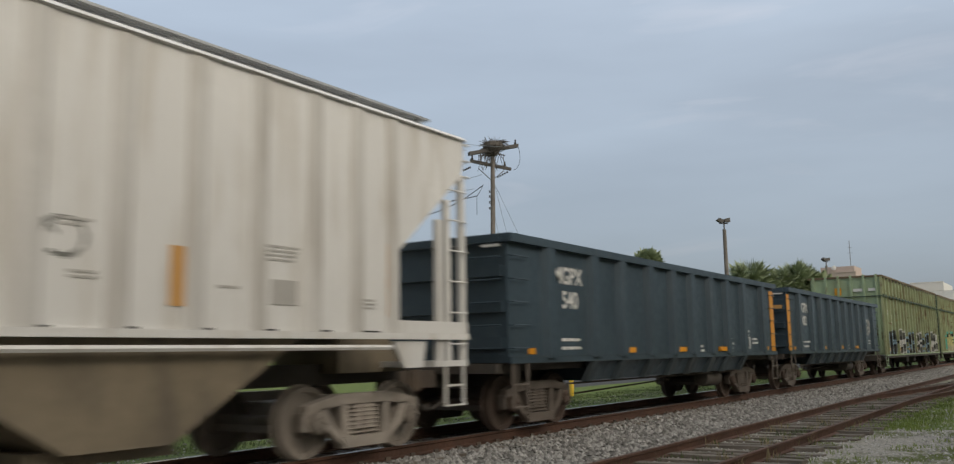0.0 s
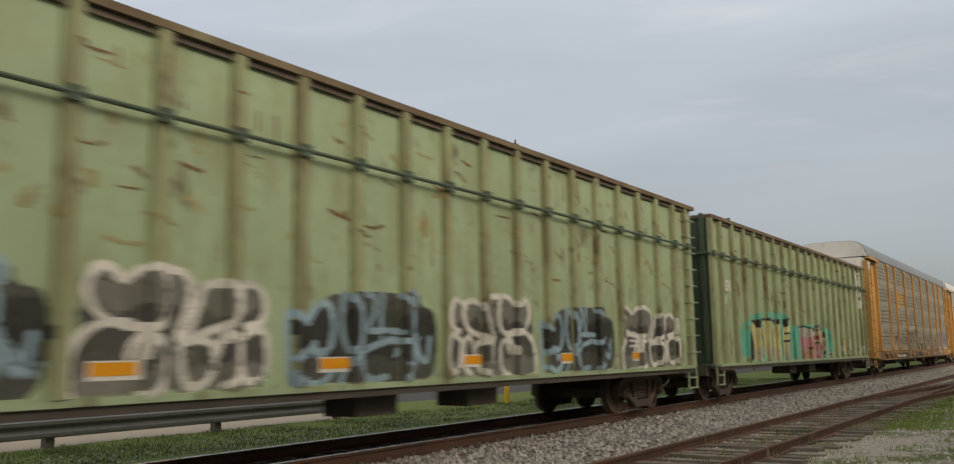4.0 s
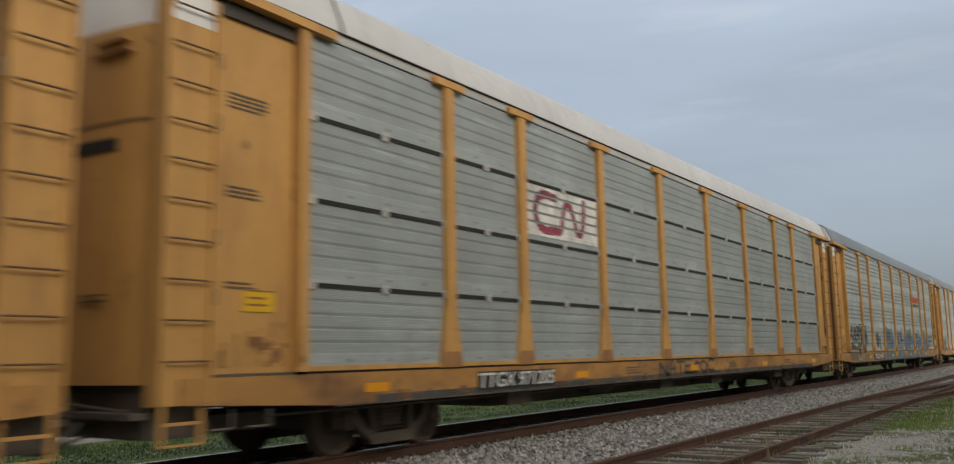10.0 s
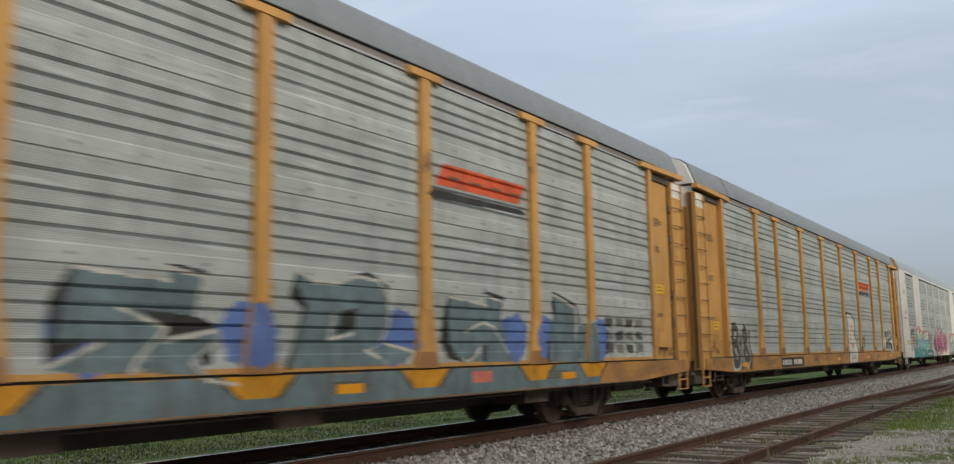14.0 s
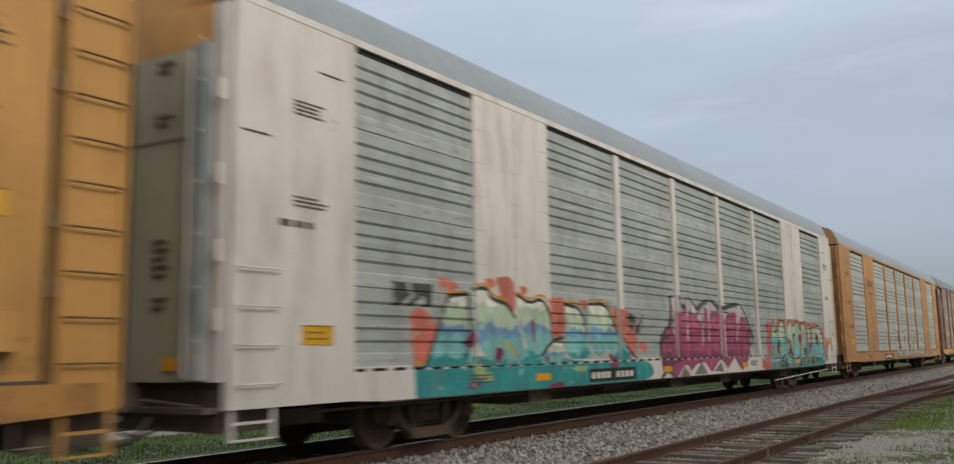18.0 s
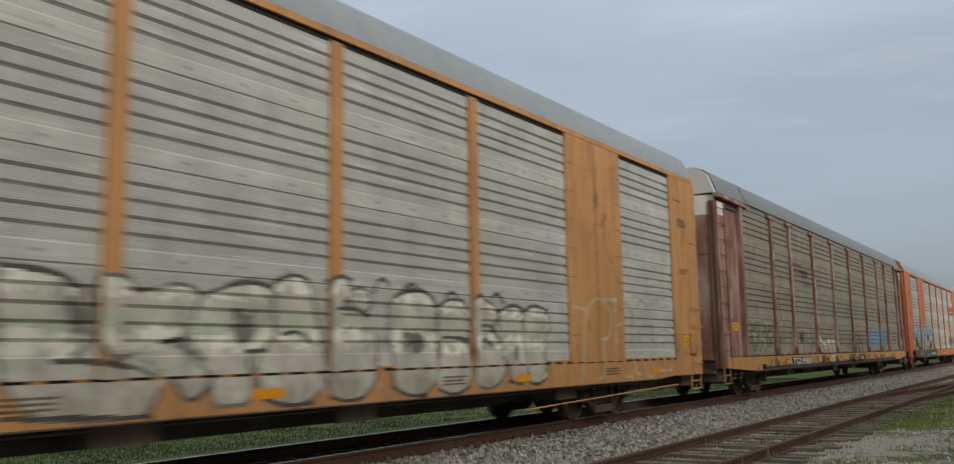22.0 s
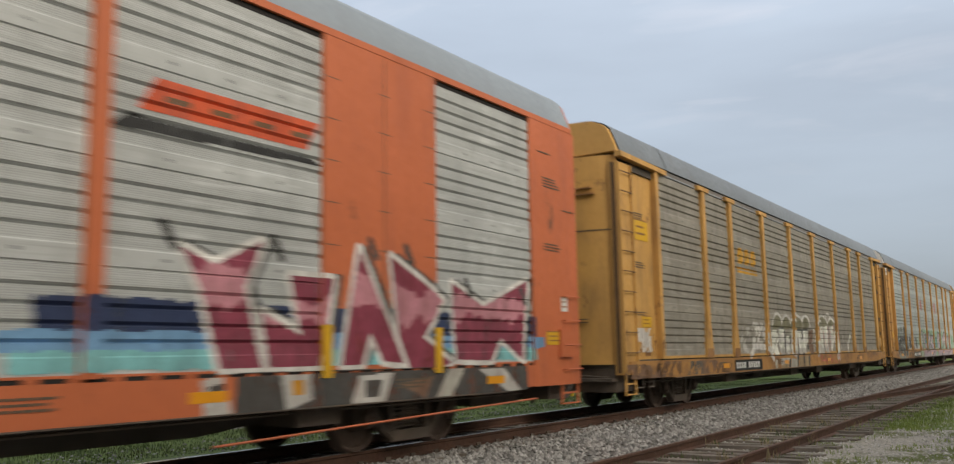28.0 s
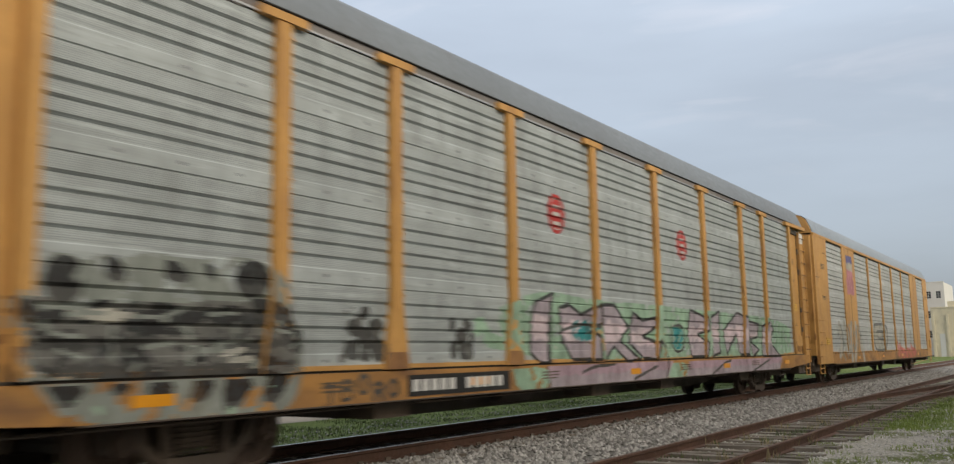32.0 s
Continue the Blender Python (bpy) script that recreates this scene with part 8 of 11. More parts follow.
# Scuffs and rust on the two wood-chip gondolas.
for key, sd in (("chip1", 7), ("chip2", 8)):
    m = Mural(CAR[key], face_chip, 0.1, 18.6, 2.22, 4.3, sd, 0.03)
    rs = random.Random(sd)
    for k in range(26):
        y, z = rs.uniform(0.4, 18.2), rs.uniform(2.25, 3.9)
        m.mist(y, y + rs.uniform(0.2, 0.5), z, z + rs.uniform(0.15, 0.4), "straw", 0.35)
    for k in range(120):
        y, z, ln = rs.uniform(0.3, 18.2), rs.uniform(2.3, 4.15), rs.uniform(0.08, 0.38)
        if rs.random() < 0.75:
            m.stroke(bend([(y, z), (y + ln * 0.5, z - rs.uniform(0, 0.06)), (y + ln, z - rs.uniform(-0.05, 0.14))]), rs.uniform(0.012, 0.045), rs.choice(("mud", "rust", "rust", "straw")))
        else:
            m.stroke([(y, z), (y + 0.01, z - rs.uniform(0.1, 0.4))], rs.uniform(0.015, 0.04), rs.choice(("mud", "rust")))
    tagged(m.done("brown rust scuffs and straw-coloured stains", "rust_stain"), kind="stuff")

# First autorack, grimy: muddy graffiti along its whole foot.
c = CAR[5]
m = Mural(c, face_a, 0.05, 6.6, 0.70, 2.0, 40)
m.mist(0.1, 6.2, 0.70, 1.0, "mud", -0.1).mist(0.1, 6.2, 0.7, 1.0, "soot", 0.4)
for text, q, lv in (("3.87,1.70 4.42,1.83 4.76,1.84 5.49,1.85 5.79,1.57 5.90,1.08 3.91,1.04", "mudgrey", -0.1),
                    ("3.87,1.73 4.42,1.83 4.50,1.54 4.06,1.48", "soot", 0.1),
                    ("4.77,1.71 5.29,1.88 5.57,1.77 5.54,1.60 4.96,1.46 4.78,1.55", "pink", -0.3),
                    ("4.28,1.42 4.85,1.44 4.87,1.07 4.30,1.12", "sand", -0.3),
                    ("4.06,1.53 4.44,1.56 4.38,1.37 4.10,1.34", "pink", -0.2),
                    ("5.34,1.54 5.63,1.48 5.78,1.17 5.55,1.17", "pink", -0.2),
                    ("4.55,1.25 4.82,1.25 4.59,1.02 4.36,1.03", "palepink", 0.0),
                    ("4.85,1.45 5.34,1.49 5.39,1.19 4.87,1.14", "mud", -0.3),
                    ("5.39,1.16 6.16,1.18 6.12,1.03 5.40,1.04", "sand", -0.1),
                    ("3.89,1.33 4.07,1.36 4.08,1.18 3.90,1.16", "rose", -0.1)):
    m.cloud(text, q, lv)
m.mist(0.3, 6.0, 1.1, 1.75, "grey", 0.8)
m.done("muddy brown and pink graffiti, half scrubbed off")
m = Mural(c, face_a, 6.2, 10.75, 0.70, 2.6, 41)
m.mist(6.3, 10.5, 0.7, 1.0, "mudgrey", 0.2)
for text, q, lv in (("6.52,2.31 7.33,2.03 7.63,1.97 9.42,1.98 10.44,2.28 10.50,1.03 6.55,1.02", "mudgrey", 0.0),
                    ("7.63,1.85 10.17,2.01 10.14,1.04 7.63,1.03", "soot", 0.35)):
    m.cloud(text, q, lv)
for text, q in (("6.55,2.30 7.33,2.01 7.66,1.98 7.54,0.99 7.34,1.00 7.36,1.64 6.73,2.01 6.62,2.20", "steelgrey"),
                ("10.17,2.25 10.55,2.36 10.52,1.05 10.19,1.01", "steelgrey"),
                ("7.63,1.97 9.42,1.98 10.08,2.18 10.17,2.03 9.42,1.90 7.66,1.87", "steelgrey"),
                ("6.65,1.95 7.05,1.99 7.45,1.81 7.42,1.64 6.74,1.72", ["peach", "sand", "cream"]),
                ("6.42,2.43 6.88,2.44 7.33,2.21 9.42,2.17 10.00,2.40 10.40,2.40 10.31,2.27 9.42,1.98 7.63,1.98 7.33,2.01 6.52,2.33", ["sand", "cream", "cream"]),
                ("7.33,2.21 7.71,2.20 7.72,1.98 7.33,2.01", "peach"),
                ("7.72,1.73 8.26,1.75 8.16,1.06 7.78,1.07", ["peach", "sand"]),
                ("8.67,1.74 9.26,1.76 8.95,1.45 8.88,1.31 8.60,1.31 8.77,1.49 8.85,1.63 8.63,1.63", "sand"),
                ("8.88,1.31 9.18,1.31 9.17,1.06 8.74,1.07", "sand"),
                ("9.70,1.91 10.12,1.96 10.11,1.33 9.61,1.32 9.57,1.38 9.85,1.41 9.82,1.82", "cream"),
                ("6.65,1.17 7.12,1.18 7.29,1.08 6.70,1.04", "peach"),
                ("7.66,0.90 8.00,0.91 7.94,0.69 7.76,0.66", "peach"),
                ("7.01,0.85 7.58,0.82 7.64,0.66 6.86,0.70", "rust"),
                ("8.66,0.89 9.72,0.85 9.72,0.69 8.66,0.72", "rust")):
    m.poly(points(text), q)
m.lines(("7.57,1.02 8.39,1.04 9.64,1.06 10.45,1.08",
             "6.52,2.35 7.39,2.11",), 0.035, "cream")
m.done("peach and grey graffiti shaped like a horned box")
m = Mural(c, face_a, 9.9, 15.6, 0.70, 2.2, 42)
m.mist(10.4, 14.8, 1.12, 1.8, "mudgrey", 0.35)
for text in ("10.64,1.76 11.01,1.85 11.07,1.50 10.99,1.07 10.49,1.05 10.57,1.34",
             "11.41,1.79 11.73,1.82 11.97,1.42 12.44,1.52 12.83,1.02 11.97,1.04 11.75,1.26 11.42,1.42",
             "12.89,1.90 13.39,1.89 13.32,1.00 12.96,1.01",
             "11.22,1.50 11.38,1.22 11.33,1.04 11.08,1.04",
             "10.45,0.97 12.21,0.99 12.10,0.70 10.46,0.72",):
    m.poly(bend(points(text)), ["soot", "mudgrey", "soot"])
m.lines(("10.34,0.69 10.35,1.16 10.56,1.49 10.62,1.80 10.86,1.92 11.11,1.84 11.16,1.66",
             "11.04,1.04 11.09,1.50 11.21,1.78",
             "11.35,1.18 11.39,1.79 11.62,1.86 11.85,1.64 11.97,1.42 12.32,1.56 12.50,1.58",
             "11.75,1.02 11.69,1.21 11.43,1.30",
             "12.57,1.02 12.53,1.83 12.76,1.96 13.03,1.85 12.96,1.43",
             "13.22,1.93 13.31,1.29 13.35,1.07",
             "13.49,1.85 13.68,2.06 14.03,2.05 14.07,1.87",
             "13.71,1.38 13.53,1.34 13.60,1.21",
             "11.84,1.85 12.04,1.90 12.08,1.73",
             "12.20,1.43 12.32,1.56",), 0.10, "bone").lines(("14.35,1.18 14.48,1.44 14.74,1.49 14.83,1.23",
             "14.93,1.71 15.30,1.81 15.69,1.65 15.68,1.22",
             "15.11,1.44 15.40,1.67",), 0.04, "bone")
for text in ("10.68,0.82 11.00,0.82 10.91,0.70 10.64,0.71",
             "11.34,0.74 11.60,0.77 11.55,0.67 11.34,0.67",
             "12.27,0.77 12.64,0.80 12.58,0.67 12.21,0.68",
             "12.90,0.78 13.17,0.80 13.10,0.66 12.90,0.66",):
    m.poly(points(text), "bone")
m.done("whitish looping graffiti letters")
m = Mural(c, face_a, 14.0, 19.7, 0.70, 2.1, 43)
for text, q, lv in (("16.40,1.09 16.42,1.82 16.84,1.67 17.05,1.68 17.63,1.43 17.64,1.07", "mudgrey", 0.0),
                    ("14.71,1.64 15.21,1.82 15.39,1.70 15.55,1.23 14.73,1.20", "grey", 0.0),
                    ("14.81,1.71 15.21,1.80 15.37,1.59 15.03,1.51", "bone", 0.3),
                    ("14.87,1.16 15.59,1.18 15.60,1.01 14.84,1.04", "peach", -0.5),
                    ("16.21,1.16 18.55,1.19 18.55,1.02 16.21,1.03", "sand", -0.3),
                    ("14.81,1.01 16.55,1.00 16.55,0.82 14.82,0.75", "rust", -0.3),
                    ("15.33,0.82 16.26,0.86 16.56,0.67 15.37,0.67", "peach", -0.1),
                    ("17.58,0.89 19.18,0.94 19.18,0.68 17.59,0.68", "peach", -0.2),
                    ("16.55,0.86 17.64,0.90 17.64,0.79 16.55,0.79", "rust", 0.0),
                    ("15.80,1.30 16.06,1.26 16.16,1.07 15.85,1.04", "bone", 0.1),
                    ("16.44,1.22 16.85,1.20 16.85,1.07 16.45,1.06", "peach", -0.2),
                    ("16.52,1.98 16.64,2.01 16.62,1.89 16.52,1.88", "peach", -0.4),
                    ("15.49,1.72 15.69,1.72 15.66,1.60 15.49,1.61", "peach", -0.3)):
    m.cloud(text, q, lv)
for text in ("15.76,1.05 15.67,1.31 15.97,1.45 15.78,1.75 15.90,1.91 16.23,1.91 16.33,1.62 16.15,1.30 16.40,1.07",
             "17.58,1.08 17.76,1.34 17.63,1.47 18.01,1.84 18.27,1.83 18.41,1.52 18.62,1.29 18.59,1.05",
             "17.06,1.42 17.39,1.60 17.58,1.12 17.12,1.11",
             "15.71,1.30 15.39,1.20 15.55,1.09",):
    m.poly(bend(points(text)), ["mud", "rust", "mud"])
m.lines(("15.93,1.91 16.23,1.90 16.38,1.93 16.34,1.58 16.20,1.28",
             "15.67,1.29 15.97,1.45",
             "16.83,1.71 17.01,1.67 17.01,1.17",
             "17.85,1.83 18.24,1.86 18.38,1.60 18.64,1.50 18.71,1.24 19.03,0.99",
             "17.57,1.39 18.28,1.45",
             "17.36,1.64 17.57,1.60 17.64,1.40",
             "16.37,1.86 16.44,1.30",
             "17.28,1.42 17.37,1.12",
             "17.05,1.59 17.33,1.62",
             "18.01,1.11 18.28,1.38",), 0.07, "bone").mist(15.0, 19.0, 1.2, 1.8, "peach", 0.9)
m.done("brown, peach and white graffiti letters")
m = Mural(c, face_a, 18.9, 23.7, 0.70, 2.12, 44)
for text, q, lv in (("19.03,1.98 19.89,1.96 20.67,1.96 20.80,1.44 20.55,1.03 19.14,1.05 19.03,1.43", "cobalt", 0.1),
                    ("19.03,1.93 20.62,1.92 20.51,1.22 19.11,1.24", "pink", 0.55),
                    ("21.02,2.11 23.52,2.26 23.53,1.19 21.00,1.16", "cobalt", 0.2),
                    ("21.12,1.97 23.44,2.13 23.39,1.26 21.10,1.25", "pink", 0.5),
                    ("19.18,1.19 20.51,1.19 20.51,1.03 19.22,1.04", "chalk", -0.6),
                    ("21.20,1.17 23.46,1.20 23.45,1.02 21.20,1.04", "chalk", -0.5),
                    ("19.42,0.98 20.70,0.97 20.81,0.69 19.46,0.68", "chalk", -0.7),
                    ("20.14,0.91 20.74,0.83 20.55,0.67 19.96,0.73", "sky", -0.3)):
    m.cloud(text, q, lv)
m.lines(("18.99,1.98 19.47,1.98 19.89,1.97 20.57,1.99 20.83,1.84 20.78,1.44 20.56,1.36 20.78,1.22 20.81,0.94",
             "19.03,1.88 19.08,1.48 19.18,1.09",
             "21.02,2.02 21.55,2.13 22.23,2.10 22.98,2.10 23.51,2.13",
             "21.11,1.56 23.35,1.66",
             "19.22,1.54 20.52,1.58",
             "21.22,1.91 21.15,1.22",
             "21.76,1.99 21.79,1.27",
             "22.47,2.02 22.46,1.27",
             "23.10,2.04 23.13,1.26",
             "19.72,1.86 19.71,1.18",
             "20.24,1.88 20.23,1.17",), 0.06, "cobalt")
m.done("blue and white graffiti outlines")
block_logo(Mural(c, face_a, 4.9, 7.2, 3.1, 4.0, 45, 0.012), 5.15, 6.85, 3.18, 3.92, "gold").done("golden three-block railway logo with a bar", "logo")
part("logo_plate", Mb().box(HW - 0.0095, HW - 0.0045, 16.4, 17.7, 0.70, 0.93), spray("soot"), c, "dark logo plate")
bm_ = Mb()
for k in range(3):
    bm_.box(HW - 0.0045, HW - 0.002, 16.5 + k * 0.4, 16.82 + k * 0.4, 0.74, 0.89)
part("logo", bm_, spray("bone"), c, "pale three-block logo")
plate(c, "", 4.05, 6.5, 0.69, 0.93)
sign_plate(Mb().box(HW - 0.099, HW - 0.09, -1.08, -0.42, 3.45, 3.88), M["label"], c, "large yellow warning placard")
sign_plate(Mb().box(HW - 0.099, HW - 0.09, -0.95, -0.5, 1.18, 1.36), M["label"], c, "small yellow warning placard")

# Second autorack: clean, number plate, red curved logo on white.
c = CAR[6]
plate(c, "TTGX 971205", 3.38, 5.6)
m = Mural(c, face_a, 4.8, 7.6, 3.05, 4.02, 50, 0.015)
m.rect(4.86, 7.42, 3.10, 3.98, "white", 0.0)
m.stroke(bend(points("5.85,3.80 5.35,3.84 5.12,3.53 5.35,3.20 5.85,3.24")), 0.15, "wine")
m.stroke(bend(points("5.75,3.24 6.06,3.22 6.12,3.60 6.32,3.82 6.52,3.55 6.64,3.24 6.86,3.30 6.90,3.85")), 0.14, "wine")
m.done("dark red bent-band logo on a white field", "logo")
m = Mural(c, face_a, 9.9, 13.4, 0.68, 1.12, 51, 0.015)
m.word("NATEsOC", 10.0, 13.3, 0.73, 1.0, 0.065, "soot", jig=0.03, gap=0.02)
m.done("black scribbled tag along the sill")

# Third autorack.
c = CAR[7]
m = Mural(c, face_a, -0.3, 4.0, 0.70, 2.15, 60)
for text, q in (("-0.02,1.03 2.13,1.01 2.14,0.70 -0.01,0.75", "mud"),
                ("0.32,1.04 0.51,1.01 0.50,0.73 0.30,0.74", "moss"),
                ("0.89,1.03 1.11,1.02 1.09,0.74 0.96,0.72", "moss"),
                ("1.46,0.96 1.65,0.97 1.80,0.75 1.48,0.75", "cream"),
                ("2.13,0.98 1.95,0.87 1.99,0.72 2.18,0.73", "mistgreen"),
                ("2.58,0.97 3.53,1.00 3.56,0.72 2.50,0.73", "olive"),
                ("2.58,0.97 2.75,0.97 2.59,0.81 2.52,0.75", "mistgreen")):
    m.poly(points(text), q)
m.mist(0.0, 3.9, 0.69, 1.0, "moss", 0.45).mist(0.0, 3.9, 0.69, 1.0, "peach", 0.8)
m.poly(bend(points("0.05,1.50 0.36,1.80 0.47,2.07 0.66,2.15 0.89,2.08 1.00,2.00 1.13,2.11 1.33,2.15 1.57,2.14 1.83,2.16 2.10,2.12 2.56,2.14 2.82,2.02 3.29,2.08 3.54,2.06 3.75,1.75 3.70,1.35 3.30,1.31 3.02,1.11 0.05,1.15")), ["mudgrey", "soot", "steelgrey", "mudgrey"]).mist(0.0, 3.9, 1.12, 1.9, "pewter", 0.6)
m.poly(points("0.06,1.40 0.32,1.51 0.71,1.60 0.87,1.35 1.50,1.28 1.97,1.23 2.41,1.26 2.17,1.10 0.05,1.15"), ["mudgrey", "soot", "steelgrey", "soot"])
for text in ("0.83,1.93 0.81,1.83 0.75,1.76 0.66,1.73 0.58,1.75 0.51,1.82 0.48,1.91 0.50,2.01 0.56,2.08 0.64,2.12 0.73,2.10 0.80,2.03",
             "1.49,1.90 1.46,1.81 1.39,1.75 1.29,1.73 1.20,1.75 1.12,1.80 1.09,1.88 1.12,1.96 1.18,2.02 1.28,2.05 1.38,2.03 1.46,1.98",
             "1.96,1.94 1.93,1.86 1.86,1.79 1.77,1.77 1.67,1.79 1.60,1.84 1.57,1.92 1.60,2.00 1.66,2.06 1.76,2.09 1.85,2.07 1.93,2.02",
             "2.23,1.97 2.22,1.89 2.17,1.83 2.11,1.81 2.05,1.83 2.00,1.88 1.98,1.96 2.00,2.03 2.04,2.09 2.10,2.11 2.17,2.10 2.21,2.05",
             "2.77,1.80 2.75,1.65 2.67,1.54 2.57,1.50 2.47,1.54 2.39,1.64 2.36,1.78 2.38,1.93 2.46,2.03 2.56,2.08 2.66,2.05 2.74,1.94",
             "3.06,1.79 3.05,1.69 3.00,1.61 2.94,1.59 2.88,1.61 2.84,1.68 2.82,1.78 2.84,1.89 2.88,1.96 2.94,1.99 3.00,1.97 3.04,1.90",
             "3.51,1.70 3.49,1.53 3.41,1.42 3.31,1.37 3.21,1.41 3.13,1.53 3.10,1.69 3.13,1.84 3.20,1.96 3.30,2.01 3.40,1.97 3.48,1.86",
             "1.46,1.48 1.43,1.41 1.37,1.36 1.27,1.34 1.18,1.36 1.12,1.41 1.09,1.48 1.11,1.55 1.17,1.60 1.26,1.63 1.36,1.61 1.43,1.56",
             "0.81,1.46 0.80,1.41 0.76,1.38 0.71,1.37 0.66,1.38 0.62,1.41 0.60,1.46 0.61,1.51 0.65,1.54 0.70,1.56 0.75,1.54 0.79,1.51"):
    m.poly(points(text), ["soot", "black", "soot"])
for text in ("0.10,1.63 0.22,1.86 0.32,1.95 0.34,1.54 0.24,1.51", "0.02,1.51 0.37,1.54 0.35,1.38 0.31,1.20 0.02,1.13", "0.36,1.67 0.89,1.69 0.77,1.55 0.87,1.33 0.49,1.30 0.53,1.51",
             "1.08,1.52 1.63,1.56 1.63,1.32 1.36,1.28 1.09,1.38", "1.50,2.00 1.94,2.03 1.92,1.57 1.77,1.47 1.55,1.65", "1.63,1.47 1.92,1.48 2.09,1.02 1.87,0.87 1.64,1.12",
             "2.12,1.48 2.74,1.52 2.57,1.29 2.32,1.17 2.12,1.23", "2.36,1.16 2.97,1.22 2.97,1.02 2.58,1.00", "2.30,1.89 2.77,1.92 2.78,1.55 2.44,1.45 2.31,1.58"):
    p = bend(points(text) + points(text)[:1])
    m.poly(p[:-1], ["soot", "black", "steelgrey", "soot"])
m.lines(("0.35,1.43 0.46,1.51 0.49,1.62", "0.77,1.57 0.93,1.38 1.16,1.31 1.36,1.31 1.60,1.33", "1.73,1.62 1.92,1.45 2.08,1.39 2.23,1.57"), 0.07, "mistgreen")
for text in ("0.10,1.53 0.28,1.72 0.44,1.86 0.51,2.06 0.67,2.14 0.84,2.07 0.90,1.94 0.77,1.75",
             "0.85,1.82 1.00,2.03 1.23,2.11 1.47,2.08 1.53,1.88",
             "1.56,2.09 1.75,2.15 1.98,2.09 2.22,2.12",
             "2.29,2.02 2.56,2.11 2.78,2.02 2.81,1.82 2.70,1.48 2.49,1.27 2.17,1.20",
             "2.87,2.02 3.10,2.01 3.39,2.08 3.55,1.99 3.60,1.71 3.50,1.46 3.25,1.32 3.02,1.42 2.92,1.62",
             "1.05,1.69 1.09,1.44 1.29,1.30 1.49,1.40 1.71,1.41 1.68,1.56 1.52,1.63",
             "1.77,1.56 2.01,1.38 2.10,1.51 2.25,1.70",
             "0.36,1.25 0.51,1.51 0.63,1.54 0.75,1.43 0.94,1.35"):
    m.stroke(bend(points(text)), 0.085, "mistgreen")
for text in ("0.46,2.07 0.60,2.16 0.78,2.15 0.89,2.06",
             "1.06,2.10 1.28,2.16 1.47,2.13",
             "1.61,2.15 1.83,2.17 1.94,2.14 2.26,2.12 2.55,2.16 2.80,2.05",
             "2.87,2.06 3.49,2.09 3.62,1.96"):
    m.stroke(bend(points(text)), 0.045, "soot")
m.mist(0.0, 3.9, 1.12, 1.95, "steelgrey", 0.6)
m.done("pale green and black round-letter graffiti")
m = Mural(c, face_a, 5.4, 6.8, 1.05, 1.95, 61)
m.shape("5.60,1.78 6.15,1.80 6.22,1.50 6.05,1.22 5.72,1.25 5.58,1.55", "soot", "soot", 0.03, round_=1).rect(5.65, 6.05, 1.50, 1.56, "grey", 0.02).rect(5.75, 6.1, 1.68, 1.72, "grey", 0.02).blob(6.45, 1.55, 0.16, 0.18, "soot").blob(6.45, 1.22, 0.12, 0.13, "soot").mist(5.5, 6.7, 1.1, 1.9, "grey", 0.7)
m.done("two dark sprayed blots")
m = Mural(c, face_a, 7.3, 22.3, 0.68, 2.3, 62)
m.rect(7.6, 21.3, 0.67, 1.03, "steelblue", 0.02)
for p in A_POSTS[3:8]:
    m.poly([(p - 0.5, 1.03), (p + 0.5, 1.03), (p + 0.26, 0.80), (p - 0.26, 0.80)], "amber")
    m.stroke([(p - 0.55, 1.03), (p - 0.27, 0.80)], 0.035, "black").stroke([(p + 0.55, 1.03), (p + 0.27, 0.80)], 0.035, "black")
for y, ry in ((8.0, 0.3), (9.7, 0.3), (11.3, 0.35), (13.2, 0.4), (15.6, 0.4), (18.4, 0.4), (19.4, 0.35), (21.4, 0.3)):
    m.blob(y, 1.45, ry, 0.36, "violet" if y < 9 else "cobalt", 0.3)
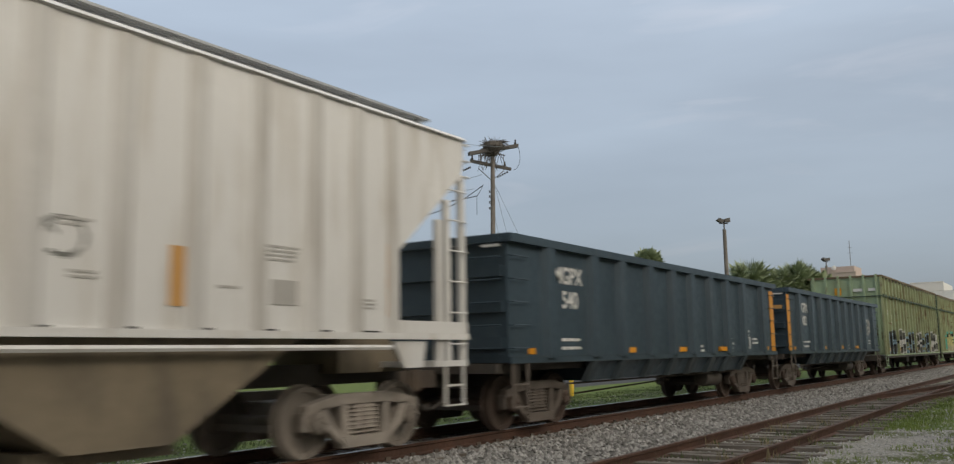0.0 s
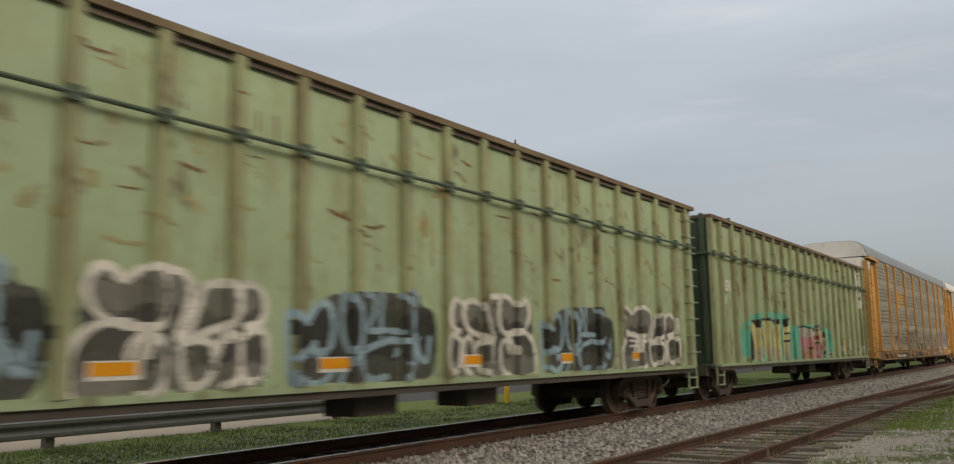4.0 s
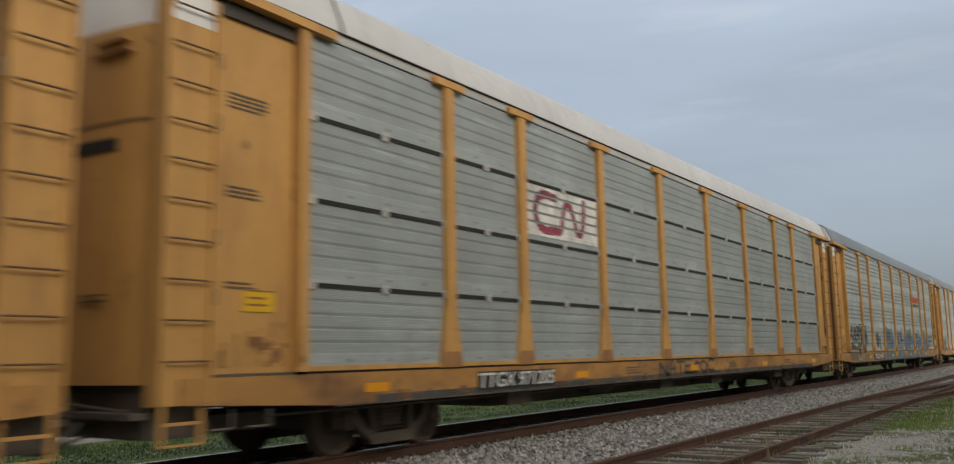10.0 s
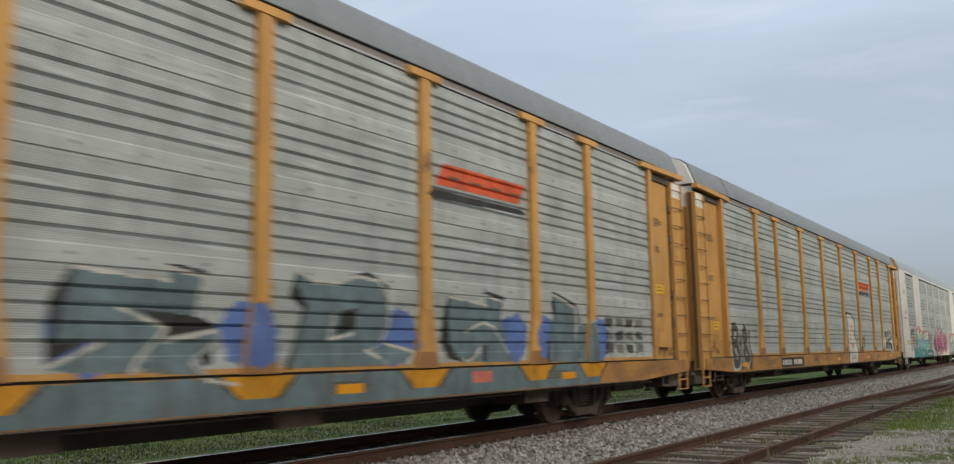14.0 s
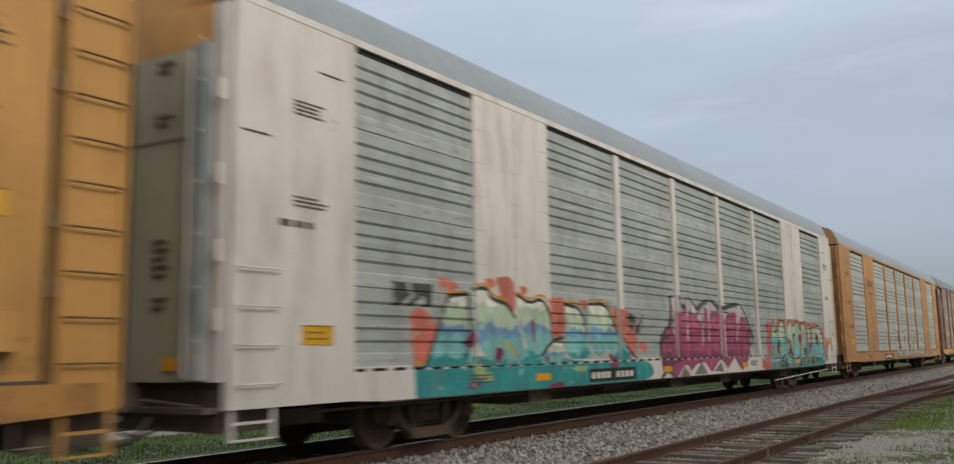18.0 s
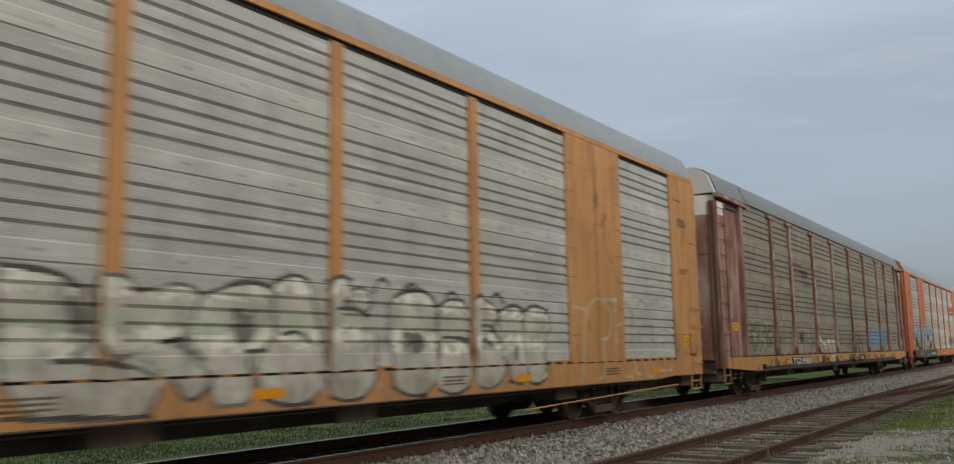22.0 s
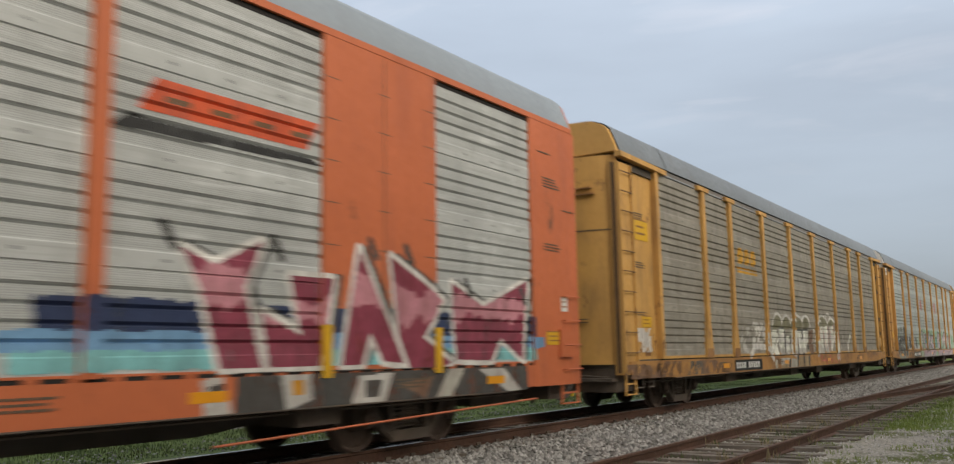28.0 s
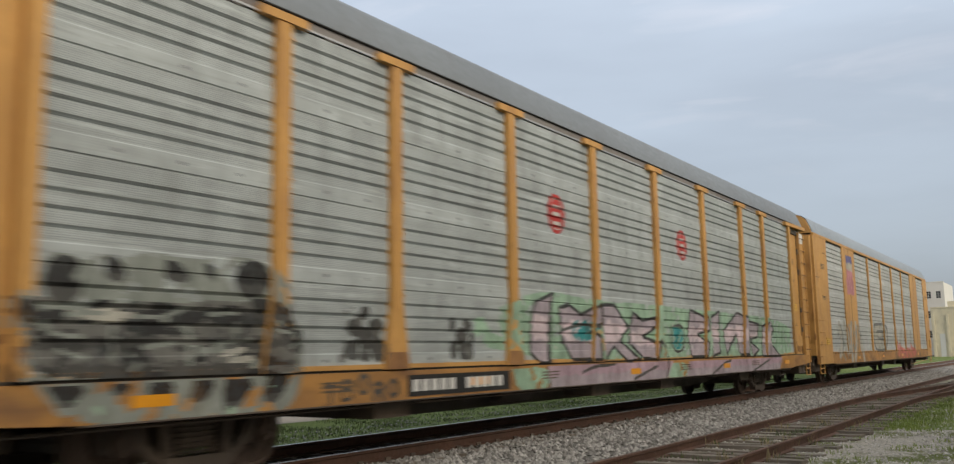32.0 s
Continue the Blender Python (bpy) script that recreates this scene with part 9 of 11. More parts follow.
for text in ("7.87,2.24 7.95,2.23 8.25,1.90 8.15,1.53 8.05,1.13 7.91,1.13 8.00,1.69 7.85,1.88",
             "8.80,2.06 8.95,2.05 8.92,1.54 8.95,1.20 8.82,1.18 8.78,1.62",
             "9.46,1.86 9.67,1.96 9.65,1.74 9.46,1.69",
             "11.18,2.05 11.22,2.03 11.12,1.69 11.11,1.37 11.39,1.39 10.97,1.18 11.00,1.77",
             "12.14,2.11 12.19,2.13 12.64,2.08 12.62,2.02 12.18,2.08",
             "11.82,1.69 12.51,1.63 12.79,1.53 12.16,1.43 12.09,1.34 11.84,1.10 11.95,1.19 12.16,1.51",
             "12.52,1.24 12.71,1.32 12.69,1.17 12.61,1.14",
             "13.84,2.17 13.74,1.89 13.95,1.75 13.80,1.34 13.65,1.09 13.75,1.09 13.93,1.49 14.06,1.79 13.94,2.06",
             "14.68,2.16 15.05,2.24 15.44,2.08 15.37,2.01 14.92,2.16",
             "15.08,1.27 15.43,1.38 15.95,1.29 15.81,1.21",
             "16.74,2.04 16.62,1.82 16.52,1.41 16.69,1.17 17.12,1.10 16.87,1.23 16.73,1.41 16.72,1.68 16.85,2.02",
             "17.57,2.09 17.68,2.13 18.20,2.06 18.15,1.99 17.67,2.08",
             "19.66,2.23 19.62,1.96 19.70,1.85 19.56,1.54 19.38,1.07 19.50,1.07 19.63,1.58 19.79,1.90 20.49,2.01 20.56,1.68 20.42,1.03 20.51,1.03 20.60,1.77 20.51,2.04"):
    m.poly(points(text), "black")
for text in ("7.95,2.23 8.80,2.06 8.80,1.62 8.87,1.12 8.05,1.13 8.19,1.53 8.25,1.90 8.02,2.09",
             "8.93,2.02 9.66,2.10 9.67,1.96 9.41,1.85 9.43,1.50 9.78,1.13 8.93,1.12 8.96,1.54",
             "11.22,2.03 12.18,1.97 12.18,2.07 12.60,2.03 12.59,1.84 12.49,1.63 11.84,1.68 12.16,1.52 12.09,1.37 11.81,1.09 10.97,1.14 11.42,1.37 11.06,1.39 11.11,1.69",
             "12.13,1.38 12.72,1.49 12.77,1.42 12.48,1.23 12.63,1.06 11.88,1.10 11.98,1.25",
             "13.89,2.15 14.16,2.06 14.50,2.07 14.80,2.17 15.18,2.16 15.44,1.99 15.44,1.59 15.30,1.40 15.05,1.28 15.43,1.10 13.75,1.10 13.90,1.49 14.03,1.79 13.85,2.01",
             "15.11,1.26 15.37,1.36 15.95,1.26 15.77,1.12 15.43,1.12",
             "16.77,2.02 17.64,1.93 17.64,2.07 18.13,2.01 18.08,1.71 18.24,1.26 18.38,1.10 17.18,1.11 16.87,1.23 16.73,1.41 16.72,1.68",
             "19.68,2.19 20.44,1.98 20.41,1.59 20.51,1.06 19.48,1.08 19.60,1.58 19.77,1.90",
             "20.56,1.70 21.16,1.78 21.14,1.55 21.32,1.05 20.55,1.06 20.46,1.42"):
    m.poly(points(text), "steelblue")
for text in ("14.59,1.75 14.86,1.79 14.80,1.54 14.48,1.46",
             "17.18,1.60 17.34,1.63 17.27,1.53 17.16,1.52",
             "17.55,1.34 17.68,1.34 17.64,1.11 17.54,1.11"):
    m.poly(points(text), "black")
for text in ("7.95,2.22 8.42,2.11 8.80,2.05",
             "8.88,2.02 9.61,2.09",
             "8.80,1.62 8.82,1.24 8.92,1.16",
             "11.21,2.02 11.70,1.99 12.18,1.96",
             "12.18,2.08 12.60,2.02 12.49,1.63",
             "11.66,1.68 12.16,1.51 11.86,1.22 11.79,1.10",
             "12.14,1.38 12.72,1.49",
             "10.98,1.16 11.49,1.37",
             "12.46,1.19 12.63,1.01 13.00,0.95",
             "13.89,2.16 14.13,2.05 14.50,2.06 14.80,2.16 15.24,2.14 15.45,1.91 15.44,1.59 15.29,1.40",
             "14.45,1.71 14.35,1.41 14.77,1.48",
             "15.01,1.28 15.24,1.19",
             "15.37,1.37 15.95,1.26 15.77,1.11",
             "16.77,2.00 17.21,1.97 17.67,1.92",
             "17.65,2.06 18.13,1.99 18.08,1.71",
             "17.16,1.53 17.29,1.59 17.59,1.67 17.86,1.61 18.07,1.41 18.24,1.24",
             "17.48,1.30 17.31,1.16 17.12,1.11",
             "19.68,2.17 20.44,1.98 20.45,1.74",
             "20.56,1.69 21.18,1.78"):
    m.stroke(points(text), 0.04, "chalk")
m.poly(points("17.24,0.97 17.74,0.98 17.73,0.83 17.25,0.83"), "coral")
m.done("blue-grey block graffiti with black and white edges")
m = Mural(c, face_a, 21.5, 23.6, 1.05, 1.9, 63)

for k in range(3):
    for q in range(4):
        m.rect(21.6 + q * 0.45, 21.93 + q * 0.45, 1.2 + k * 0.24, 1.36 + k * 0.24, "grey" if (k + q) % 2 else "soot", 0.03)
m.done("dark grey scribbles")
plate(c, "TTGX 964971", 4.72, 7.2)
chevron_logo(Mural(c, face_a, 15.9, 19.1, 3.2, 3.98, 64, 0.015), 16.45, 18.8, 3.26, 3.86).done("orange slanted block logo over a black wedge", "logo")

# Fourth autorack.
c = CAR[8]
m = Mural(c, face_a, -0.1, 2.0, 0.70, 2.1, 70)
m.rect(0.2, 1.8, 0.75, 1.7, "soot", 0.08).word("B8", 0.2, 1.75, 0.9, 1.85, 0.22, "soot", "chalk", 0.07)
m.done("black and white graffiti letters")
m = Mural(c, face_a, 8.4, 10.4, 1.05, 2.1, 71)
m.mist(8.5, 10.2, 1.1, 1.95, "bone", 0.45).done("faint pale scrawl")
m = Mural(c, face_a, 13.2, 15.9, 0.67, 2.65, 72)
m.rect(13.45, 13.75, 1.1, 2.4, "chalk", 0.03)
m.poly([(13.75, 0.67), (13.98, 1.75), (13.82, 2.58), (14.9, 2.52), (15.25, 2.3), (15.35, 1.95), (15.22, 1.74), (15.5, 1.55), (15.6, 1.2), (15.4, 0.67)], "black")
m.poly([(13.86, 0.67), (14.08, 1.75), (13.93, 2.50), (14.85, 2.44), (15.15, 2.25), (15.25, 1.95), (15.05, 1.74), (15.4, 1.52), (15.48, 1.2), (15.28, 0.67)], "white")
m.mist(14.45, 14.8, 1.2, 1.4, "coral", 0.0).mist(14.45, 14.8, 1.8, 2.05, "coral", 0.0).mist(13.5, 13.8, 1.3, 1.45, "coral", 0.0)
m.done("large white letter with a black edge and red marks")
m = Mural(c, face_a, 15.8, 17.4, 0.7, 1.7, 73)
m.mist(16.2, 17.1, 1.2, 1.65, "soot", 0.1).mist(15.7, 16.6, 0.72, 1.0, "coral", 0.1).done("small dark and red scribbles")
m = Mural(c, face_a, 20.5, 23.8, 0.72, 2.25, 74)
m.poly(bend(points("21.05,2.05 21.27,2.12 21.50,2.02 21.74,2.13 22.11,1.98 22.32,2.11 22.60,2.02 22.83,2.14 23.14,2.05 23.39,2.27 23.46,1.81 23.70,1.46 23.60,1.15 23.40,0.94 23.09,0.91 22.79,1.06 21.12,1.10 20.83,1.21 20.68,1.37 20.71,1.68 20.93,1.70")), ["chalk", "milk", "bone", "mistgreen"])
m.mist(21.0, 23.5, 1.15, 1.8, "grey", 0.1)
for text in ("21.18,2.02 21.63,1.97 21.68,1.78 21.21,1.75",
             "21.80,1.94 22.16,1.96 22.24,1.70 21.85,1.75",
             "22.40,1.97 22.72,1.97 22.75,1.76 22.43,1.77",
             "22.95,2.00 23.23,2.02 23.24,1.80 22.99,1.77",
             "20.96,1.40 21.11,1.51 21.18,1.37 21.08,1.26",
             "21.96,1.60 22.17,1.60 22.38,1.49 22.33,1.17 21.92,1.16",
             "22.44,1.57 22.78,1.64 22.84,1.37 22.61,1.12 22.39,1.17",
             "22.90,1.70 23.24,1.73 23.33,1.54 22.96,1.52",
             "22.90,1.45 23.46,1.43 23.46,1.19 23.15,1.07 22.90,1.16",):
    m.poly(bend(points(text) + points(text)[:1], 1)[:-1], ["soot", "black", "soot"])
m.lines(("21.10,2.03 21.27,2.09 21.51,2.00 21.67,2.09 21.95,1.97 22.16,1.96 22.32,2.07 22.60,2.02 22.77,2.13 23.08,2.03 23.40,2.07",
             "21.21,1.71 21.66,1.74 21.80,1.69",
             "21.09,1.40 21.29,1.58 21.66,1.59 21.76,1.52 21.48,1.26 21.16,1.33",
             "21.91,1.66 22.17,1.62 22.27,1.51",
             "22.49,1.67 22.84,1.68 22.84,1.49 22.50,1.17",
             "22.81,1.72 23.20,1.73 23.46,1.52 22.96,1.50",
             "23.46,1.48 23.63,1.32 23.40,1.07",), 0.055, "white").mist(21.1, 22.3, 1.2, 1.65, "chalk", 0.7)
m.done("white graffiti piece with black lettering")
chevron_logo(Mural(c, face_a, 15.9, 19.0, 3.2, 3.98, 75, 0.015), 16.45, 18.7, 3.26, 3.86).done("orange slanted block logo over a black wedge", "logo")
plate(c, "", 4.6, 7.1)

# White autorack: three colourful pieces.
c = CAR[9]
m = Mural(c, face_b, 0.5, 8.98, 0.67, 2.5, 80)
for text in ("1.13,1.77 1.34,1.85 1.68,1.69 1.73,1.47 1.45,1.12 1.17,1.06",
             "1.73,2.28 2.28,2.20 2.03,2.06 1.78,2.06",
             "2.86,2.31 3.09,2.33 3.15,2.19 2.89,2.17",
             "3.14,2.34 3.64,2.40 3.70,1.98 3.59,1.76 3.26,2.04",
             "3.81,2.26 4.06,2.26 4.03,2.12 3.85,2.13",
             "4.75,2.09 5.37,2.18 5.37,1.47 4.79,1.46",
             "5.84,2.10 6.18,2.15 6.09,1.90",
             "7.20,2.01 8.15,1.99 8.24,1.12 7.39,1.60",
             "7.18,1.96 7.69,2.03 7.87,2.00 8.28,1.57 8.19,1.16 8.00,1.09 7.26,1.51",
             "8.36,1.39 8.75,1.41 8.70,1.20 8.39,1.20",):
    m.cloud(text, "coral", -0.9)
m.mist(0.75, 1.6, 1.85, 2.15, "soot", -0.2).mist(7.9, 8.6, 1.55, 1.95, "soot", 0.1)
m.poly(bend(points("1.17,1.03 1.45,1.12 1.70,1.40 2.14,1.33 2.78,1.13 4.45,1.37 5.29,1.07 7.18,1.08 8.12,1.03 8.88,1.02 8.99,0.63 5.92,0.64 2.80,0.61 1.20,0.61")), ["teal", "teal", "cyan"])
for text in ("1.42,1.07 1.69,1.47 1.99,2.02 2.42,2.05 2.49,1.44 2.33,1.06",
             "2.60,2.12 2.89,2.17 2.95,1.98 3.42,1.97 3.83,1.59 3.96,1.14 3.62,0.89 3.13,1.08 2.78,1.21 2.58,1.41",
             "3.73,2.10 4.12,1.96 4.51,2.08 4.75,1.80 4.79,1.37 4.08,1.01 3.95,1.46 3.74,1.72",
             "4.46,1.16 4.86,1.39 5.29,1.37 5.22,1.07 4.46,1.00",
             "5.33,2.00 5.92,1.95 6.09,1.53 6.30,1.13 5.37,1.09 5.37,1.57",
             "6.22,2.04 7.00,2.08 7.29,1.54 8.12,1.09 7.28,1.05 6.99,1.31 6.43,1.10 6.17,1.58",):
    m.poly(bend(points(text) + points(text)[:1], 1)[:-1], ["teal", "cyan", "cyan", "sky", "palemint", "palemint", "milk"])
for text in ("2.31,1.37 2.57,1.60 2.68,1.37 2.45,1.29",
             "3.12,1.32 3.39,1.28 3.18,1.06 3.05,1.14",
             "4.52,1.18 4.72,1.18 4.59,1.03",
             "4.13,1.73 4.25,1.76 4.23,1.37 4.17,1.37",
             "6.99,1.20 7.38,1.08 7.27,0.91 6.93,0.92",
             "2.34,0.76 2.51,0.86 2.74,0.81 2.56,0.72",
             "4.69,0.71 5.15,0.78 5.22,0.63 4.69,0.60",):
    m.cloud(text, "plum", -1.0)
for text in ("2.50,1.13 2.88,1.04 3.09,0.83 2.79,0.81 2.51,0.98",
             "5.44,0.96 6.09,1.02 5.92,0.85",
             "3.17,1.45 3.60,1.37 3.84,1.10 3.50,1.20",):
    m.cloud(text, "lime", -0.6)
m.lines(("1.96,2.06 2.42,2.10",
             "2.58,2.21 2.92,2.23 3.00,2.07 3.48,2.02",
             "3.73,2.16 4.12,2.04 4.48,2.17 4.71,2.04",
             "5.33,2.08 5.97,2.04",
             "6.22,2.13 7.01,2.17 7.39,1.66",
             "1.17,1.09 1.38,1.12",), 0.035, "amber").lines(("1.97,2.02 2.42,2.06",
             "2.46,2.07 2.51,1.44 2.33,1.06",
             "2.58,2.14 2.92,2.18 2.97,2.01 3.45,1.97 3.66,1.76",
             "3.73,2.11 4.12,1.98 4.48,2.10 4.78,1.85 4.82,1.42",
             "5.33,2.02 5.92,1.98 6.13,1.53",
             "6.22,2.06 6.96,2.10 7.34,1.57 8.18,1.09",
             "4.46,1.18 4.82,1.42 5.25,1.47",
             "1.42,1.06 1.69,1.47 1.97,2.00",), 0.055, "black")
m.mist(1.2, 8.6, 0.7, 1.9, "mint", 0.95).mist(1.2, 8.6, 0.7, 1.0, "cyan", 0.8)
m.done("teal, white and coral graffiti piece with black edges")
m = Mural(c, face_b, 9.0, 16.0, 0.67, 2.4, 81)
m.lines(("10.06,2.34 10.05,1.73 9.51,1.55 9.39,1.19 9.46,0.94",
             "10.13,2.37 10.38,2.45 10.84,2.08 11.16,2.44 11.58,2.12 11.99,2.28 12.57,2.44 13.25,2.16 14.71,2.43 15.40,1.99 15.71,1.58",
             "9.40,0.69 9.71,0.88 10.18,0.60",), 0.11, "soot")
m.poly(points("9.46,0.94 9.45,1.37 9.76,1.62 10.07,1.73 10.13,2.19 10.68,2.03 10.99,2.20 11.58,2.02 12.27,2.22 13.14,2.09 14.44,2.16 15.23,1.99 15.64,1.65 15.39,1.03 14.26,1.02 10.04,0.89"), ["plum", "berry", "berry", "pinkred", "berry"])
for text in ("9.77,0.89 10.91,1.05 10.18,0.62",
             "10.68,1.06 11.75,1.06 11.07,0.77",
             "11.75,1.06 13.11,1.06 12.39,0.71",
             "13.00,1.06 14.14,1.07 13.54,0.78",
             "14.02,1.07 15.46,1.08 14.63,0.70",):
    m.poly(points(text), "berry")
for text in ("10.32,0.64 10.68,0.89 11.01,0.66",
             "11.23,0.69 11.73,0.96 12.10,0.70",
             "12.59,0.74 13.05,0.95 13.21,0.71",):
    m.poly(points(text), "grey")
m.lines(("10.46,1.96 10.46,1.10",
             "10.84,1.83 10.82,1.16",
             "11.32,1.69 11.23,1.16",
             "11.67,1.69 11.62,1.15",
             "12.21,1.65 12.14,1.14",
             "12.73,1.78 12.70,1.17",
             "13.69,1.87 13.67,1.09",
             "14.30,1.82 14.20,1.15",
             "14.95,1.84 14.78,1.14",
             "10.31,1.56 15.22,1.78",), 0.05, "plum").lines(("10.09,1.27 10.02,1.12 9.82,1.04 9.62,1.07 9.48,1.20 9.48,1.36 9.61,1.48 9.83,1.51 10.01,1.43 10.09,1.27",
             "15.80,1.55 15.73,1.41 15.56,1.34 15.39,1.36 15.29,1.47 15.29,1.62 15.41,1.72 15.59,1.75 15.75,1.68 15.80,1.54",), 0.07, "soot").lines(("10.24,1.95 10.21,1.61",
             "11.07,1.89 11.01,1.47",
             "12.03,1.93 11.98,1.37",
             "12.46,1.89 12.40,1.48",
             "13.38,1.95 13.38,1.07",
             "14.53,1.90 14.47,1.50",), 0.09, "palepink")
for text in ("10.13,2.34 10.38,2.42 10.72,2.02 10.46,1.99 10.32,2.07 10.18,1.80",
             "10.95,2.31 11.16,2.41 11.69,2.07 11.32,2.03 11.17,2.12 11.03,1.81",
             "11.58,1.95 11.94,2.22 12.15,2.16 12.03,1.84",
             "12.27,2.27 12.57,2.40 13.16,2.12 12.62,2.13 12.41,1.80",
             "13.25,2.13 13.85,2.13 13.72,2.00 13.35,1.89",
             "14.44,2.28 14.77,2.39 15.35,2.01 14.82,2.04 14.51,1.80",):
    m.poly(points(text), "palepink").stroke(points(text), 0.03, "soot")
m.mist(9.8, 12.2, 1.95, 2.35, "teal", 0.9).mist(12.2, 15.5, 1.9, 2.2, "violet", 0.85).mist(9.9, 15.5, 1.1, 1.8, "rose", 0.95)
m.done("plum-coloured gothic graffiti with white peaks")
m = Mural(c, face_b, 16.0, 24.6, 0.67, 2.1, 82)
m.shape("17.0,1.0 17.05,1.6 17.5,1.9 18.2,1.7 18.8,2.15 19.4,1.9 19.7,2.18 20.6,2.05 21.3,2.1 21.8,1.9 22.5,2.08 23.5,1.9 24.2,1.4 24.0,0.75 23.6,0.95", ["coral", "peach", "raspberry", "coral", "raspberry", "coral"], None)
for y_, z_ in ((17.3, 1.95), (18.35, 2.05), (19.3, 2.12), (20.2, 2.15), (21.4, 2.08), (22.2, 2.0), (23.3, 1.85)):
    m.blob(y_, z_ - 0.12, 0.3, 0.14, "raspberry", 0.5)
m.shape("16.9,0.67 17.4,1.02 23.75,1.05 23.5,0.67", ["teal", "cyan"], "soot", 0.02)
for text in ("17.45,1.50 17.75,2.00 17.85,1.65 18.25,1.75 18.55,2.05 18.80,1.95 19.00,1.45 19.15,1.10 18.35,1.00 17.60,1.00 17.70,1.25", "18.95,1.75 19.45,2.05 19.70,1.85 20.25,2.05 20.65,1.70 20.45,1.30 20.80,1.10 20.05,0.95 19.35,1.00",
             "20.75,2.00 21.15,1.95 21.25,1.45 21.50,1.15 21.20,0.95 20.50,0.95", "21.55,1.90 21.90,1.95 22.05,1.30 22.25,0.95 21.65,0.95", "22.15,1.85 23.10,1.95 23.55,1.55 23.60,1.10 23.15,0.90 22.25,0.95"):
    m.shape(text, ["cyan", "cyan", "cyan", "palemint", "palemint", "palemint"], "black", 0.05, ("amber", -0.05, 0.05))
for text in ("18.0,1.2 18.3,1.55 18.5,1.2", "19.6,1.65 19.95,1.7 19.8,1.35", "20.85,1.75 21.0,1.7 20.95,1.45", "22.6,1.65 23.0,1.65 22.85,1.3", "19.0,1.1 19.4,1.25 19.2,0.95", "21.5,0.75 22.0,1.0 22.3,0.72", "18.2,0.7 18.8,0.98 19.1,0.7"):
    m.shape(text, "soot", "mint", 0.015)
for text in ("18.0,1.30 18.25,1.34 18.22,1.12 18.02,1.10", "19.15,1.55 19.35,1.40 19.6,1.05 19.5,0.95 19.2,1.25", "20.35,1.62 20.7,1.64 20.66,1.42 20.38,1.40", "20.9,1.22 21.3,1.20 21.25,1.04 20.95,1.04", "21.75,1.35 21.95,1.32 21.9,1.12 21.76,1.14", "22.7,1.55 23.0,1.52 22.9,1.36 22.72,1.36"):
    m.shape(text, "plum", "black", 0.025)
for text in ("18.1,0.68 18.5,0.68 18.6,1.0 18.4,1.02", "19.5,0.68 19.75,0.68 19.7,0.98 19.45,1.0", "20.3,0.70 20.7,0.68 20.45,0.98", "21.1,0.72 21.5,0.68 21.45,1.0 21.05,1.0", "22.2,0.80 22.9,0.72 22.6,0.98"):
    m.shape(text, "soot", "palemint", 0.012)
for y_, z_ in ((17.9, 0.82), (19.6, 0.78), (21.2, 0.9), (20.55, 1.35)):
    m.blob(y_, z_, 0.13, 0.07, "coral", 0.1)
for y_, z_ in ((18.35, 1.2), (19.15, 1.3), (19.9, 1.3), (20.7, 1.25), (19.9, 1.5)):
    m.blob(y_, z_, 0.14, 0.1, "lime", 0.3)
m.rect(16.4, 17.35, 0.68, 1.02, ["coral", "rose"], 0.1).stroke([(17.4, 0.93), (18.6, 0.93)], 0.02, "palemint").stroke([(18.9, 0.86), (19.4, 0.80)], 0.03, "palemint")
m.mist(17.2, 23.4, 0.7, 1.0, "cyan", 0.7)
m.done("turquoise graffiti letters on coral splashes")
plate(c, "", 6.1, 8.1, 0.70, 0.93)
text_bars(c, HW - 0.004, -1.2, 2.72, 1, 0.7, 0.075, M["ink"], random.Random(3))

